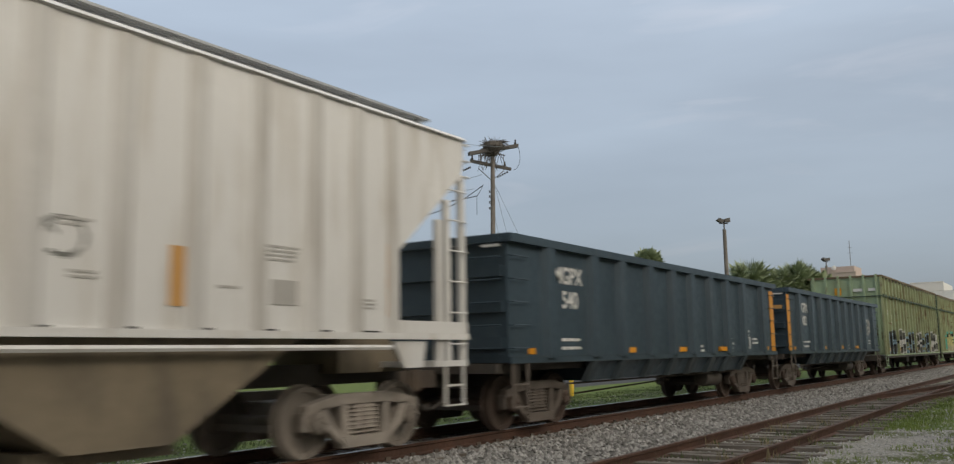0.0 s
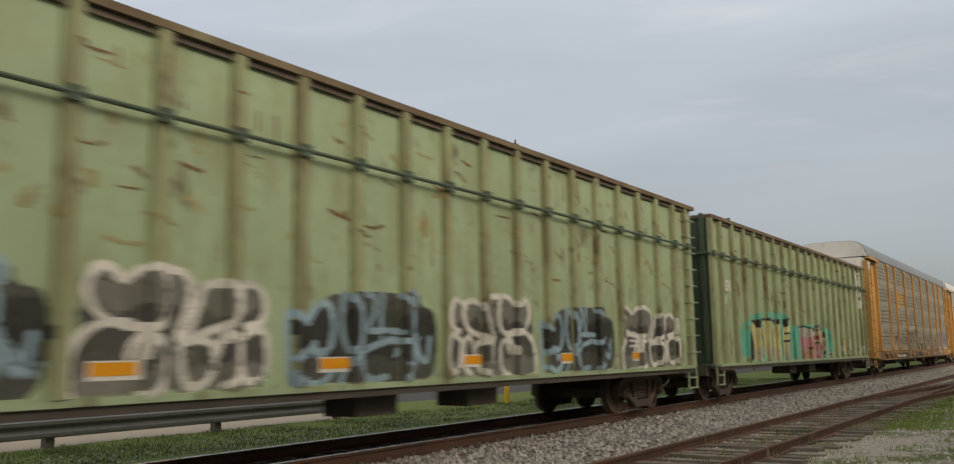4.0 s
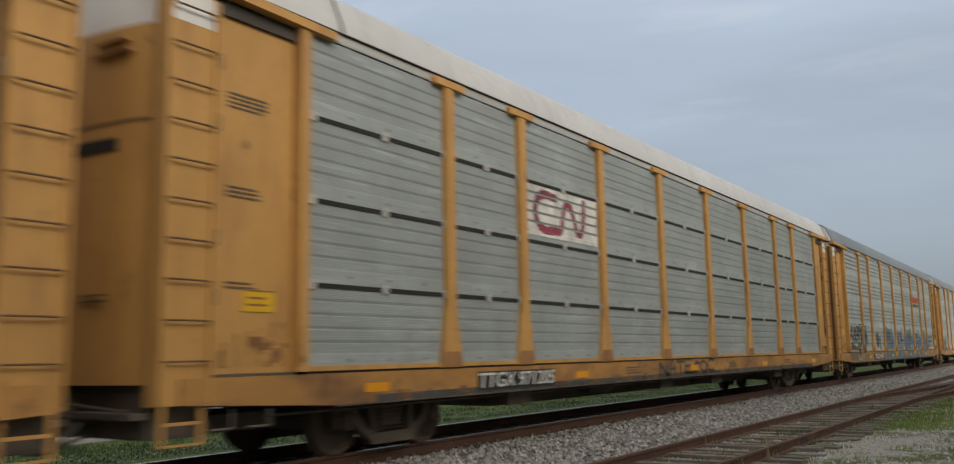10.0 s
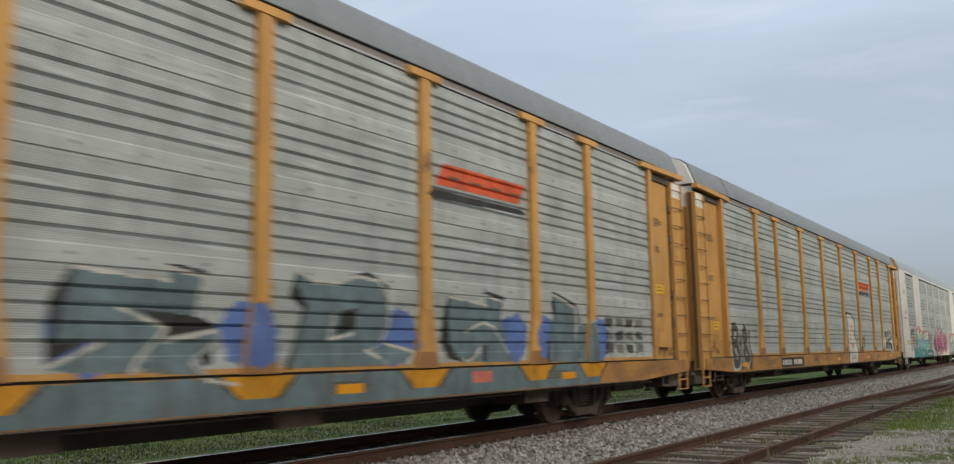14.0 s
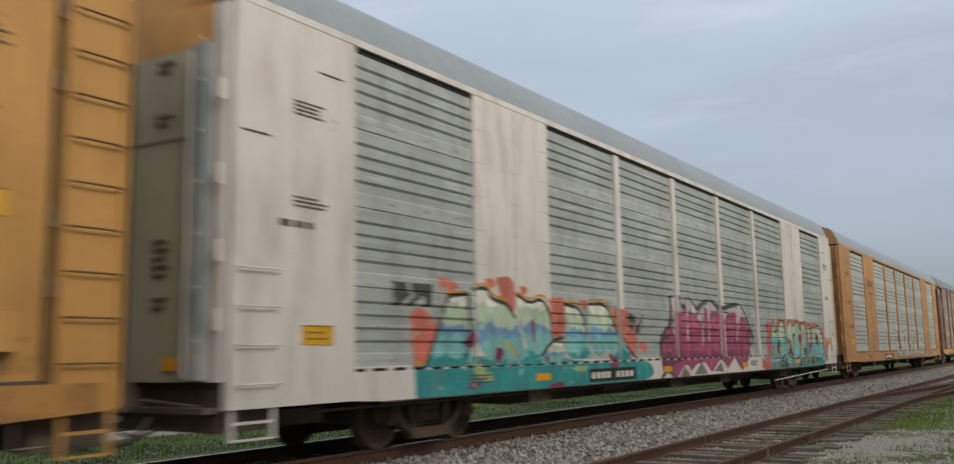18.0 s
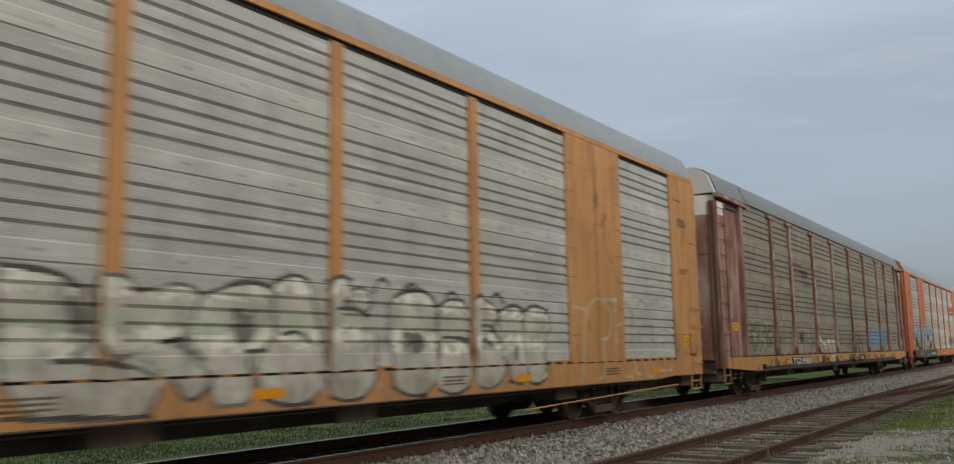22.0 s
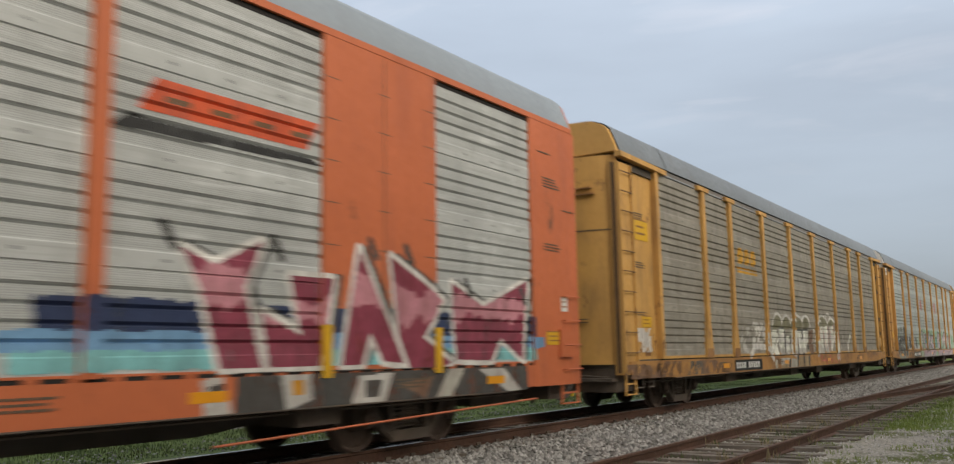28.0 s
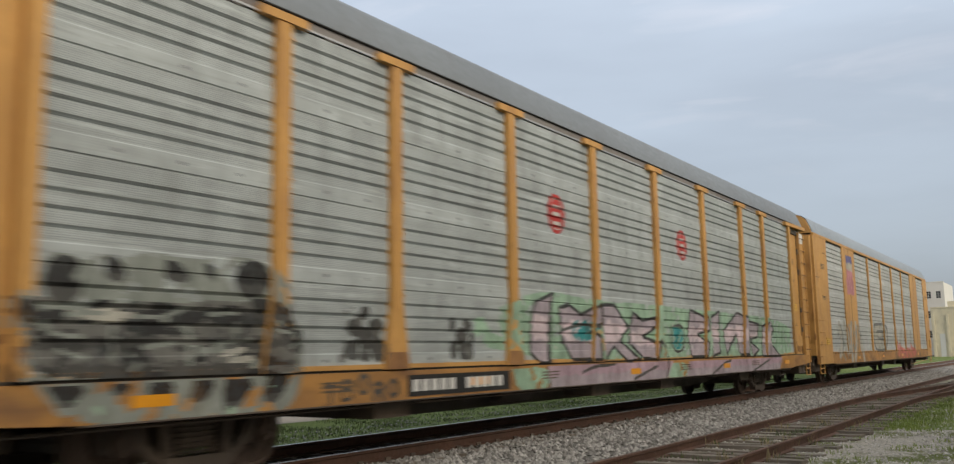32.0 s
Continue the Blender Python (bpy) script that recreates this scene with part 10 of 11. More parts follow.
# Tan autorack: pale bubble letters.
c = CAR[10]
m = Mural(c, face_b, 9.37, 18.51, 0.67, 2.2, 90)
for text in ("9.43,1.98 9.88,1.96 10.05,1.85 10.22,1.81 10.24,1.37 9.97,1.22 10.61,1.16 10.86,1.07 10.96,0.98 10.84,0.72 10.47,0.73 9.49,0.78",
             "10.33,1.95 10.64,1.96 10.67,1.78 11.03,1.91 11.38,1.90 11.49,1.67 11.05,1.40 11.55,1.08 11.52,0.96 11.34,0.84 11.20,0.88 11.13,1.03 10.69,1.32 10.66,1.26 10.33,1.27",
             "11.60,1.88 11.91,1.99 12.24,1.99 12.46,1.86 12.46,1.50 12.29,1.31 12.00,1.30 12.05,1.03 12.06,0.79 11.82,0.76 11.56,0.79 11.59,1.05 11.51,1.11 11.32,1.31 11.38,1.75",
             "12.39,1.98 12.63,2.10 12.86,2.07 12.96,1.88 13.06,1.47 13.21,1.07 13.07,0.87 12.83,0.73 12.52,0.74 12.26,0.81 12.13,1.03 12.17,1.22 12.46,1.44 12.39,1.69",
             "13.23,1.96 13.30,2.12 13.56,2.13 13.61,1.90 13.35,1.77 13.78,1.77 14.05,1.56 14.05,0.94 13.78,0.74 13.51,0.72 13.26,0.78 13.19,1.00 13.26,1.48",
             "13.62,1.97 13.78,2.03 13.94,1.95 13.96,1.77 13.63,1.79",
             "14.33,1.80 14.49,1.99 14.76,2.05 15.11,2.04 15.28,1.84 15.31,1.41 15.30,0.98 15.08,0.76 14.81,0.71 14.48,0.78 14.35,0.89 14.42,1.20 14.29,1.52",
             "15.39,1.84 15.62,1.96 15.93,1.95 16.07,1.77 16.06,1.45 15.84,1.41 16.08,1.36 16.08,0.87 15.82,0.68 15.52,0.69 15.30,0.81 15.34,1.06 15.46,1.36 15.35,1.58",
             "16.18,1.96 16.35,2.06 16.51,1.97 16.82,1.89 16.81,1.67 16.50,1.62 16.93,1.41 17.00,0.93 16.73,0.76 16.39,0.75 16.18,0.84 16.24,1.27 16.16,1.55",
             "16.90,1.82 17.23,1.95 17.56,1.89 17.60,1.61 17.66,0.87 17.46,0.78 17.18,0.81 17.10,1.03 16.93,1.41",
             "17.63,1.84 17.87,1.96 18.28,1.91 18.46,1.68 18.31,1.47 18.20,1.42 18.22,0.85 17.96,0.75 17.71,0.79 17.63,1.26",):
    p = points(text)
    p = bend(p + p[:1])
    m.stroke(p, 0.09, "grey").poly(p[:-1], ["bone", "chalk", "chalk", "milk", "mistgreen", "chalk", "milk"])
m.mist(9.42, 18.46, 0.8, 1.95, "mistgreen", 0.45)
for text in ("10.03,1.78 10.22,1.76 10.24,1.45 10.04,1.45",
             "11.84,1.72 12.12,1.75 12.12,1.37 11.84,1.37",
             "11.05,1.37 11.32,1.37 11.55,1.17 11.33,1.23",
             "14.58,1.51 15.06,1.51 15.06,1.24 14.58,1.24",
             "17.30,1.41 17.45,1.41 17.38,1.12 17.29,1.12",
             "16.41,1.46 16.75,1.41 16.75,1.27 16.40,1.27",):
    m.cloud(text, "grey", -0.3)
m.lines(("9.42,2.00 9.67,1.98 9.91,1.96 10.06,1.90",
             "9.92,1.22 10.34,1.20 10.64,1.15",
             "11.56,1.88 11.91,1.99 12.28,1.99 12.42,1.89",
             "12.00,1.29 12.29,1.30",
             "12.40,2.03 12.63,2.13 12.90,2.08",
             "12.51,1.47 12.78,1.50 12.96,1.37",
             "12.20,0.81 12.56,0.69 12.95,0.72",
             "13.18,2.08 13.40,2.16 13.62,2.12",
             "13.31,1.76 13.61,1.79 13.95,1.70",
             "13.24,0.76 13.51,0.70 13.80,0.73",
             "9.49,0.77 10.47,0.72 10.87,0.70",
             "11.00,1.38 11.25,1.41",
             "11.34,0.83 11.52,0.93",
             "14.41,1.94 14.76,2.06 15.18,2.03 15.30,1.88",
             "14.34,0.84 14.68,0.70 15.05,0.70",
             "15.46,1.45 16.08,1.43",
             "15.38,1.88 15.62,1.98 15.95,1.96",
             "15.31,0.77 15.67,0.66 16.04,0.77",
             "16.40,1.62 16.67,1.63 16.86,1.46",
             "16.20,2.02 16.43,2.08",
             "16.86,1.82 17.23,1.96 17.58,1.90",
             "17.63,1.88 17.92,1.98 18.35,1.90",
             "17.07,0.81 17.46,0.75",
             "17.71,0.76 18.01,0.73 18.22,0.83",
             "14.02,1.99 14.08,2.13 14.20,2.18 14.31,2.09",
             "14.62,2.06 14.76,2.15 14.90,2.08",
             "15.53,2.00 15.66,2.09 15.82,2.01",
             "16.69,2.05 16.85,2.13 17.01,1.97",), 0.045, "soot")
m.done("pale grey-green bubble graffiti letters")
m = Mural(c, face_b, 18.6, 23.7, 0.68, 2.35, 95)
m.lines(("19.18,1.99 19.64,1.97", "19.45,0.71 19.55,1.4 19.66,1.87 19.85,2.08 20.05,2.15", "20.05,2.15 20.22,2.18 20.44,2.11 20.64,1.97 20.68,1.76 20.60,1.51 20.41,1.44 20.23,1.46 20.18,1.54", "20.35,1.42 20.33,1.19 20.38,0.96 20.30,0.78 20.13,0.75", "20.41,2.17 20.93,2.18", "20.88,2.15 20.86,1.96",
         "20.85,1.70 21.10,1.73", "20.89,1.67 20.88,1.38", "21.65,1.03 21.74,0.80 21.94,0.79", "22.11,0.98 22.16,0.77 22.43,0.72 22.66,0.76 23.00,0.84 23.54,0.81 23.53,0.93", "21.25,0.76 21.55,0.74"), 0.055, "cream")
m.lines(("21.27,2.05 21.30,2.12 21.49,2.15 21.62,1.97", "21.90,2.06 22.03,2.21 22.25,2.23 22.39,2.09", "22.58,2.07 22.68,2.20 22.98,2.26 23.14,2.14 23.19,2.03", "22.39,2.13 22.35,1.91", "21.70,2.01 21.71,1.67",
         "22.09,1.68 22.40,1.74 22.69,1.72", "22.04,1.68 22.01,1.36 22.10,1.33 22.41,1.38", "22.69,1.66 22.69,1.37 22.89,1.35", "23.09,1.67 23.53,1.68 23.53,1.41 23.15,1.37", "21.72,1.48 21.44,1.43 21.47,1.14"), 0.07, "bone")
m.done("faint whitish outline letters")
m = Mural(c, face_b, 2.7, 4.8, 0.7, 2.15, 92)
m.stroke([(2.9, 0.9), (2.95, 1.9), (3.6, 2.0), (3.9, 1.8)], 0.05, "bone").stroke([(4.1, 0.9), (4.2, 1.9), (4.5, 1.95), (4.6, 1.0)], 0.05, "bone").mist(2.9, 4.6, 0.75, 1.5, "peach", 0.6)
m.done("faint whitish scrawl on the tan panel")
m = Mural(c, face_b, 2.9, 4.6, 3.4, 4.2, 93, 0.012)
block_logo(m, 3.2, 4.35, 3.62, 4.02, "soot")
m.stroke([(3.12, 3.66), (3.02, 3.66), (3.02, 4.06), (3.12, 4.06)], 0.04, "soot").stroke([(4.42, 3.66), (4.52, 3.66), (4.52, 4.06), (4.42, 4.06)], 0.04, "soot")
m.rect(3.3, 3.7, 3.46, 3.52, "soot", 0.0).rect(3.9, 4.3, 3.46, 3.52, "soot", 0.0)
m.done("dark bracketed block logo", "logo")
m = Mural(c, face_b, -1.8, -0.1, 1.9, 2.15, 94, 0.015)
m.word("NASEP", -1.1, -0.05, 1.96, 2.10, 0.045, "soot").done("black scribbled tag")
plate(c, "", 6.2, 8.3, 0.70, 0.93)

# Maroon autorack.
c = CAR[11]
m = Mural(c, face_a, 0.0, 3.6, 1.05, 2.1, 100)
m.layout("bubbles", 0.05, 2.4, 1.12, 2.05, 0.06, ["olive", "moss", "olive"], "bone").mist(0.1, 3.4, 1.1, 1.9, "olive", 0.4)
m.done("faint greenish white scrawl")
m = Mural(c, face_a, 4.7, 7.2, 1.02, 2.05, 101)
m.poly(points("5.42,1.69 5.89,1.72 5.92,1.43 5.43,1.40"), "soot").lines(("5.04,1.75 5.33,1.81 5.73,1.81 6.11,1.86 6.51,1.80 6.64,1.57 6.57,1.27 6.27,1.12",
             "5.13,1.68 5.33,1.48 5.39,1.24 5.10,1.10",
             "5.48,1.13 5.53,1.34",
             "6.00,1.31 6.05,1.53 5.89,1.60",
             "6.11,1.38 6.27,1.15",), 0.07, "bone").mist(4.9, 6.9, 1.1, 1.8, "grey", 0.75)
m.done("white outline graffiti with a dark middle")
m = Mural(c, face_a, 7.3, 12.3, 0.70, 2.0, 102)
m.lines(("7.78,1.59 8.05,1.65 8.36,1.52 8.42,1.43 8.91,1.45 9.09,1.55 9.52,1.54",
             "10.13,1.58 10.29,1.50",
             "10.53,1.49 10.96,1.57 11.30,1.34 11.41,1.25",), 0.06, "sand")
for text in ("7.81,1.59 8.11,1.63 8.29,1.49 8.16,1.31 8.44,1.09 8.19,1.10 8.04,1.24 8.04,1.10 7.87,1.10 7.89,1.34",
             "8.35,1.45 8.91,1.42 8.90,1.09 8.54,1.09 8.58,1.34 8.35,1.34",
             "9.02,1.49 9.23,1.55 9.44,1.46 9.50,1.08 8.90,1.09",
             "9.59,1.50 9.70,1.54 9.81,1.46 10.01,1.56 10.22,1.48 10.20,1.08 9.57,1.08",
             "10.53,1.42 10.78,1.50 10.95,1.40 10.98,1.11 10.43,1.10",
             "9.42,0.96 10.02,1.03 9.89,0.72 9.38,0.73",):
    m.poly(points(text), ["bone", "chalk", "milk"])
m.rect(8.0, 8.4, 0.72, 1.0, "wine", 0.06)
m.done("dirty white block graffiti letters")
m = Mural(c, face_a, 12.0, 16.6, 0.70, 2.05, 103)
m.cloud("12.49,1.75 15.35,1.91 15.80,1.07 11.84,1.10", "grey", 0.0).lines(("11.52,1.13 12.26,1.39 12.60,1.80 13.15,1.98",
             "13.83,1.95 14.69,1.95 15.22,1.96 15.49,1.71",), 0.06, "sand")
for text in ("12.23,0.97 13.45,1.00 13.37,0.70 12.21,0.72",
             "14.04,0.99 15.51,0.99 15.55,0.71 13.95,0.73",):
    m.poly(points(text), "grey")
m.done("faint pale scrawl over grey paint")
m = Mural(c, face_a, 16.4, 21.0, 1.02, 2.1, 104)
for text in ("16.71,1.25 16.92,1.90 17.37,2.03 18.15,2.01 18.12,1.21",
             "18.33,1.93 19.01,2.02 19.10,1.20 18.14,1.22",
             "19.27,1.86 19.58,2.03 20.52,2.01 20.48,1.25 19.06,1.20",):
    p = points(text)
    m.poly(bend(p + p[:1])[:-1], "sky")
m.lines(("17.40,1.68 17.36,1.39",
             "18.68,1.63 18.68,1.33",
             "19.83,1.77 19.87,1.46",), 0.05, "steelblue").done("solid sky-blue graffiti block letters")
m = Mural(c, face_a, 20.7, 23.9, 1.0, 2.1, 105)
m.lines(("21.18,1.79 21.69,1.90 21.35,1.53 22.55,1.82",
             "21.38,1.12 22.26,1.54 22.66,1.19 23.55,1.62",
             "23.08,2.04 23.89,1.98 23.29,1.81",
             "21.83,1.74 21.84,1.20",), 0.05, "bone").mist(21.0, 23.6, 1.15, 1.8, "bone", 0.8)
m.done("white scribbled letters")
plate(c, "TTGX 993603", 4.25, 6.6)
m = Mural(c, face_a, 4.8, 7.5, 3.1, 4.0, 106, 0.02)
for k in range(4):
    m.stroke([(4.95, 3.86 - k * 0.09), (6.1, 3.86 - k * 0.09)], 0.03, "soot")
m.blob(6.5, 3.6, 0.45, 0.13, "soot", 0.3).rect(6.2, 7.3, 3.28, 3.33, "soot", 0.05).rect(6.2, 7.2, 3.18, 3.22, "soot", 0.05)
m.done("worn dark winged logo", "logo")

# Orange autorack.
c = CAR[12]
m = Mural(c, face_b, -1.2, 8.7, 0.67, 2.75, 110)
m.rect(-1.2, 8.5, 0.67, 1.03, "soot", 0.01)
m.blob(-0.3, 1.9, 0.7, 0.3, "coral").blob(0.3, 1.4, 0.9, 0.3, "peach").blob(7.9, 1.2, 0.35, 0.2, "wine")
m.poly(points("-0.4,2.1 0.3,2.3 0.8,1.8 1.3,2.35 1.9,2.2 1.2,1.6 1.9,1.03 1.2,1.03 0.8,1.4 0.3,1.03 -0.3,1.03 0.4,1.6"), ["navy", "navy", "sky", "sky"])
for text, q in (("1.60,1.84 2.69,2.03 2.91,2.06 4.62,2.12 6.31,1.88 7.35,1.68 7.42,1.09 1.64,1.09", ["bone", "cream", "bone"]),
                ("1.57,2.33 1.74,2.33 1.66,2.19 1.58,2.15", "sky"),
                ("2.03,2.17 2.15,2.47 2.39,2.42 2.99,2.10 2.85,1.81 2.73,1.07 2.38,1.08 2.01,1.29 1.62,1.41 1.61,1.49 1.97,1.47 2.22,1.66", ["navy", "navy", "sky", "sky", "sky"]),
                ("1.97,1.62 2.43,1.51 2.37,1.23 1.95,1.38", "cream"),
                ("1.62,1.40 2.08,1.23 2.25,1.04 1.64,1.06", "navy"),
                ("3.01,2.07 3.27,2.07 3.20,1.69 3.09,1.58 3.14,1.15 2.95,1.12 3.02,1.35 2.97,1.58", ["bone", "steelblue", "bone"]),
                ("3.71,1.74 4.05,1.03 3.37,1.00", "cream"),
                ("3.31,2.21 3.76,2.22 3.66,1.88 3.35,1.05 3.07,1.06 3.25,1.59", ["navy", "navy", "sky", "sky", "sky"]),
                ("3.80,2.45 4.28,2.46 4.17,1.98 3.94,1.75 4.24,1.17 4.64,1.06 4.14,1.01 3.85,1.71", ["navy", "navy", "sky"]),
                ("4.38,2.32 4.52,2.30 4.28,1.87 4.17,1.89", "sky"),
                ("4.03,1.84 4.52,2.00 4.68,1.62 4.63,1.39 4.23,1.28 3.98,1.71", ["bone", "cream"]),
                ("4.68,1.97 5.01,1.59 5.07,1.19 4.91,1.06 4.19,1.19 4.23,1.24 4.69,1.27", "navy"),
                ("4.57,2.02 5.41,2.43 5.56,2.19 5.72,1.64 5.42,1.47 5.07,1.51 4.95,1.83", ["navy", "navy", "sky", "sky", "sky"]),
                ("5.69,2.34 6.11,2.36 6.42,2.13 6.53,2.34 7.05,2.35 6.74,1.90 6.52,1.15 4.96,1.02 5.91,1.39 6.18,1.79 5.78,2.07", ["navy", "navy", "sky", "sky", "sky"]),
                ("5.72,2.03 6.31,1.83 6.24,1.66 5.78,1.56", "cream"),
                ("5.12,1.47 5.54,1.56 5.66,1.35 5.13,1.11", "bone"),
                ("6.59,1.62 7.35,1.49 7.26,1.14 6.52,1.15", "bone"),
                ("6.52,1.35 6.88,1.35 6.73,1.16", "wine"),
                ("6.85,1.97 7.48,2.00 7.47,1.42 7.19,1.40 7.19,1.82", "coral"),
                ("6.74,1.80 7.27,1.77 7.23,1.68 6.81,1.67", "sky")):
    m.poly(points(text), q)
for text, q in (("2.26,0.72 2.96,0.93 3.00,0.83 2.47,0.67", "olive"),
                ("3.61,0.62 4.54,0.82 4.75,0.97 5.25,0.63", "olive"),
                ("5.36,0.74 5.85,0.93 5.79,0.68 5.30,0.62", "olive"),
                ("1.70,0.90 1.94,0.83 2.11,0.70 1.69,0.73", "moss"),
                ("2.03,1.06 2.38,1.02 2.19,0.90", "sky"),
                ("3.35,0.97 3.73,0.99 3.61,0.84", "sky"),
                ("3.08,0.83 3.44,0.81 3.36,0.71 3.12,0.69", "mud")):
    m.poly(points(text), q)
for text in ("2.14,2.58 2.32,2.46 3.03,2.11",
             "3.29,2.24 3.79,2.25",
             "3.76,2.48 4.31,2.50",
             "4.40,2.33 4.58,2.31",
             "4.52,2.09 5.47,2.47",
             "5.64,2.37 6.12,2.39",
             "6.48,2.40 7.06,2.39",
             "1.56,2.39 1.77,2.40",):
    m.stroke(points(text), 0.06, "wine")
for text in ("2.11,2.48 2.39,2.41 2.99,2.08",
             "3.31,2.20 3.76,2.22",
             "3.80,2.45 4.27,2.45",
             "4.60,2.04 5.41,2.42 5.53,2.35",
             "5.69,2.33 6.12,2.35 6.42,2.12",
             "6.53,2.34 7.05,2.35",
             "1.62,1.47 2.04,1.29 2.25,1.11",
             "3.94,1.75 4.23,1.20 4.64,1.10",
             "6.74,1.85 6.85,1.74 7.27,1.74",):
    m.stroke(points(text), 0.04, "milk")
m.mist(1.0, 8.4, 1.1, 1.8, "steelblue", 0.95)
m.done("blue and cream wild graffiti over a black sill")
for yy in (0.0, 2.58, 4.80, 19.12, 21.26):
    part("marker", Mb().box(HW + 0.003, HW + 0.008, yy - 0.05, yy + 0.11, 0.98, 1.58), M["label"], c, "yellow marker strip")
m = Mural(c, face_b, 10.9, 13.3, 1.05, 2.6, 111)
for text in ("11.15,2.42 11.65,2.32 11.52,1.53 11.17,1.57",
             "11.72,2.19 12.75,2.29 12.89,2.16 12.21,2.08 12.23,1.68 12.86,1.64 12.80,1.50 11.86,1.51 11.88,2.02",
             "12.96,2.16 13.15,2.27 13.12,1.55 12.89,1.55",):
    m.poly(points(text), "milk")
m.lines(("11.15,2.43 11.70,2.32 11.59,1.92 11.39,1.49",
             "11.72,2.21 12.84,2.31",
             "11.88,2.02 11.86,1.49 12.85,1.48",
             "12.30,2.04 12.65,2.05 12.63,1.68 12.28,1.70",
             "12.96,2.21 12.93,1.50",
             "11.11,1.91 11.63,1.84",), 0.05, "soot").mist(10.95, 11.3, 1.5, 1.8, "coral", 0.3)
m.done("small white scribbled tag")
m = Mural(c, face_b, 13.5, 24.3, 0.67, 2.95, 112)
m.rect(15.7, 23.9, 1.48, 1.78, "navy", 0.02).rect(15.4, 24.15, 1.30, 1.48, "sky", 0.02).rect(15.5, 23.9, 1.12, 1.30, "cyan", 0.02)
for text in ("17.15,2.30 17.55,2.15 18.20,2.45 17.95,1.95 18.20,1.12 17.65,1.12 17.40,1.90", "18.20,1.70 18.30,1.12 19.05,1.12 19.25,2.10 18.60,2.10 18.78,1.45", "19.40,1.12 19.70,2.50 20.55,1.12 20.15,1.15 19.90,1.50 19.75,1.12",
             "20.30,2.45 21.45,1.95 20.95,1.45 21.60,1.12 20.80,0.85 20.45,1.45", "21.65,2.20 22.45,1.90 23.70,2.35 23.50,1.12 22.90,1.45 22.60,1.12 21.75,1.15"):
    m.shape(text, ["wine", "wine", "rose", "wine"], "white", 0.07, ("soot", 0.12, 0.03))
for a, z in ((16.95, 2.5), (18.35, 2.5), (19.9, 2.62), (20.6, 2.6), (22.0, 2.25), (23.5, 2.2)):
    m.stroke([(a, z), (a + 0.12, z - 0.2)], 0.10, "soot")
for text, q in (("17.84,1.07 23.58,1.05 23.62,0.62 17.82,0.64", "soot"),
                ("17.41,1.00 17.65,1.07 17.80,0.64 17.44,0.68", "chalk"),
                ("17.50,0.95 17.69,0.97 17.68,0.79 17.52,0.80", "soot"),
                ("18.45,1.06 18.89,1.05 18.93,0.75 18.54,0.65", "chalk"),
                ("18.61,0.97 18.80,0.98 18.79,0.81 18.63,0.80", "amber"),
                ("19.70,0.98 20.34,1.02 20.18,0.65 19.56,0.64", "chalk"),
                ("19.82,0.92 20.14,0.94 20.06,0.74 19.81,0.73", "soot"),
                ("20.46,0.87 21.18,0.95 20.99,0.66", "mud"),
                ("21.53,1.03 21.91,1.04 21.56,0.62 21.20,0.63", "bone"),
                ("22.22,1.02 22.91,1.02 23.47,0.62 23.17,0.60 22.53,0.88", "chalk")):
    m.poly(points(text), q)
m.done("red and white spiky graffiti on blue bands")
chevron_logo(Mural(c, face_b, 16.1, 19.1, 3.2, 3.98, 113, 0.015), 16.62, 18.98, 3.26, 3.9).done("orange slanted block logo over a black wedge", "logo")
plate(c, "", 5.9, 8.2, 0.70, 0.93)
sign_plate(Mb().box(HW - 0.005, HW + 0.002, 24.75, 24.95, 1.9, 2.15), M["chalk"], c, "small white placard")

# Yellow autorack with white graffiti.
c = CAR[13]
m = Mural(c, face_a, 4.9, 18.9, 0.68, 2.5, 120)
m.mist(5.2, 6.0, 1.12, 1.8, "chalk", 0.15).mist(6.2, 7.6, 1.2, 1.95, "white", -0.05)
m.stroke([(5.9, 1.05), (6.4, 1.3), (7.0, 1.36), (7.6, 1.2), (8.0, 0.95)], 0.16, "white")
m.cloud("7.75,1.45 8.03,1.77 8.68,1.76 8.76,1.04 7.85,1.04", "milk", -0.35)
for text in ("8.18,1.85 8.37,2.16 8.66,2.24 9.01,2.13 9.11,1.86 8.22,1.78",
             "9.18,1.86 9.32,2.12 9.68,2.21 10.05,2.04 10.08,1.82 9.24,1.78",
             "10.10,2.00 10.31,2.10 10.49,2.04 10.49,1.83 10.11,1.82",
             "10.74,2.17 11.21,2.18 11.46,2.02 11.42,1.82 10.75,1.80",
             "11.57,2.08 11.87,2.25 12.23,2.14 12.31,1.88 11.57,1.80",
             "13.23,1.95 13.53,2.16 13.93,2.10 13.92,1.95",
             "13.78,2.21 14.25,2.34 14.69,2.20 14.80,1.98 13.92,1.95",
             "14.98,2.08 15.42,2.27 15.86,2.12 15.79,2.00 15.04,1.97",):
    m.poly(bend(points(text)), "olive")
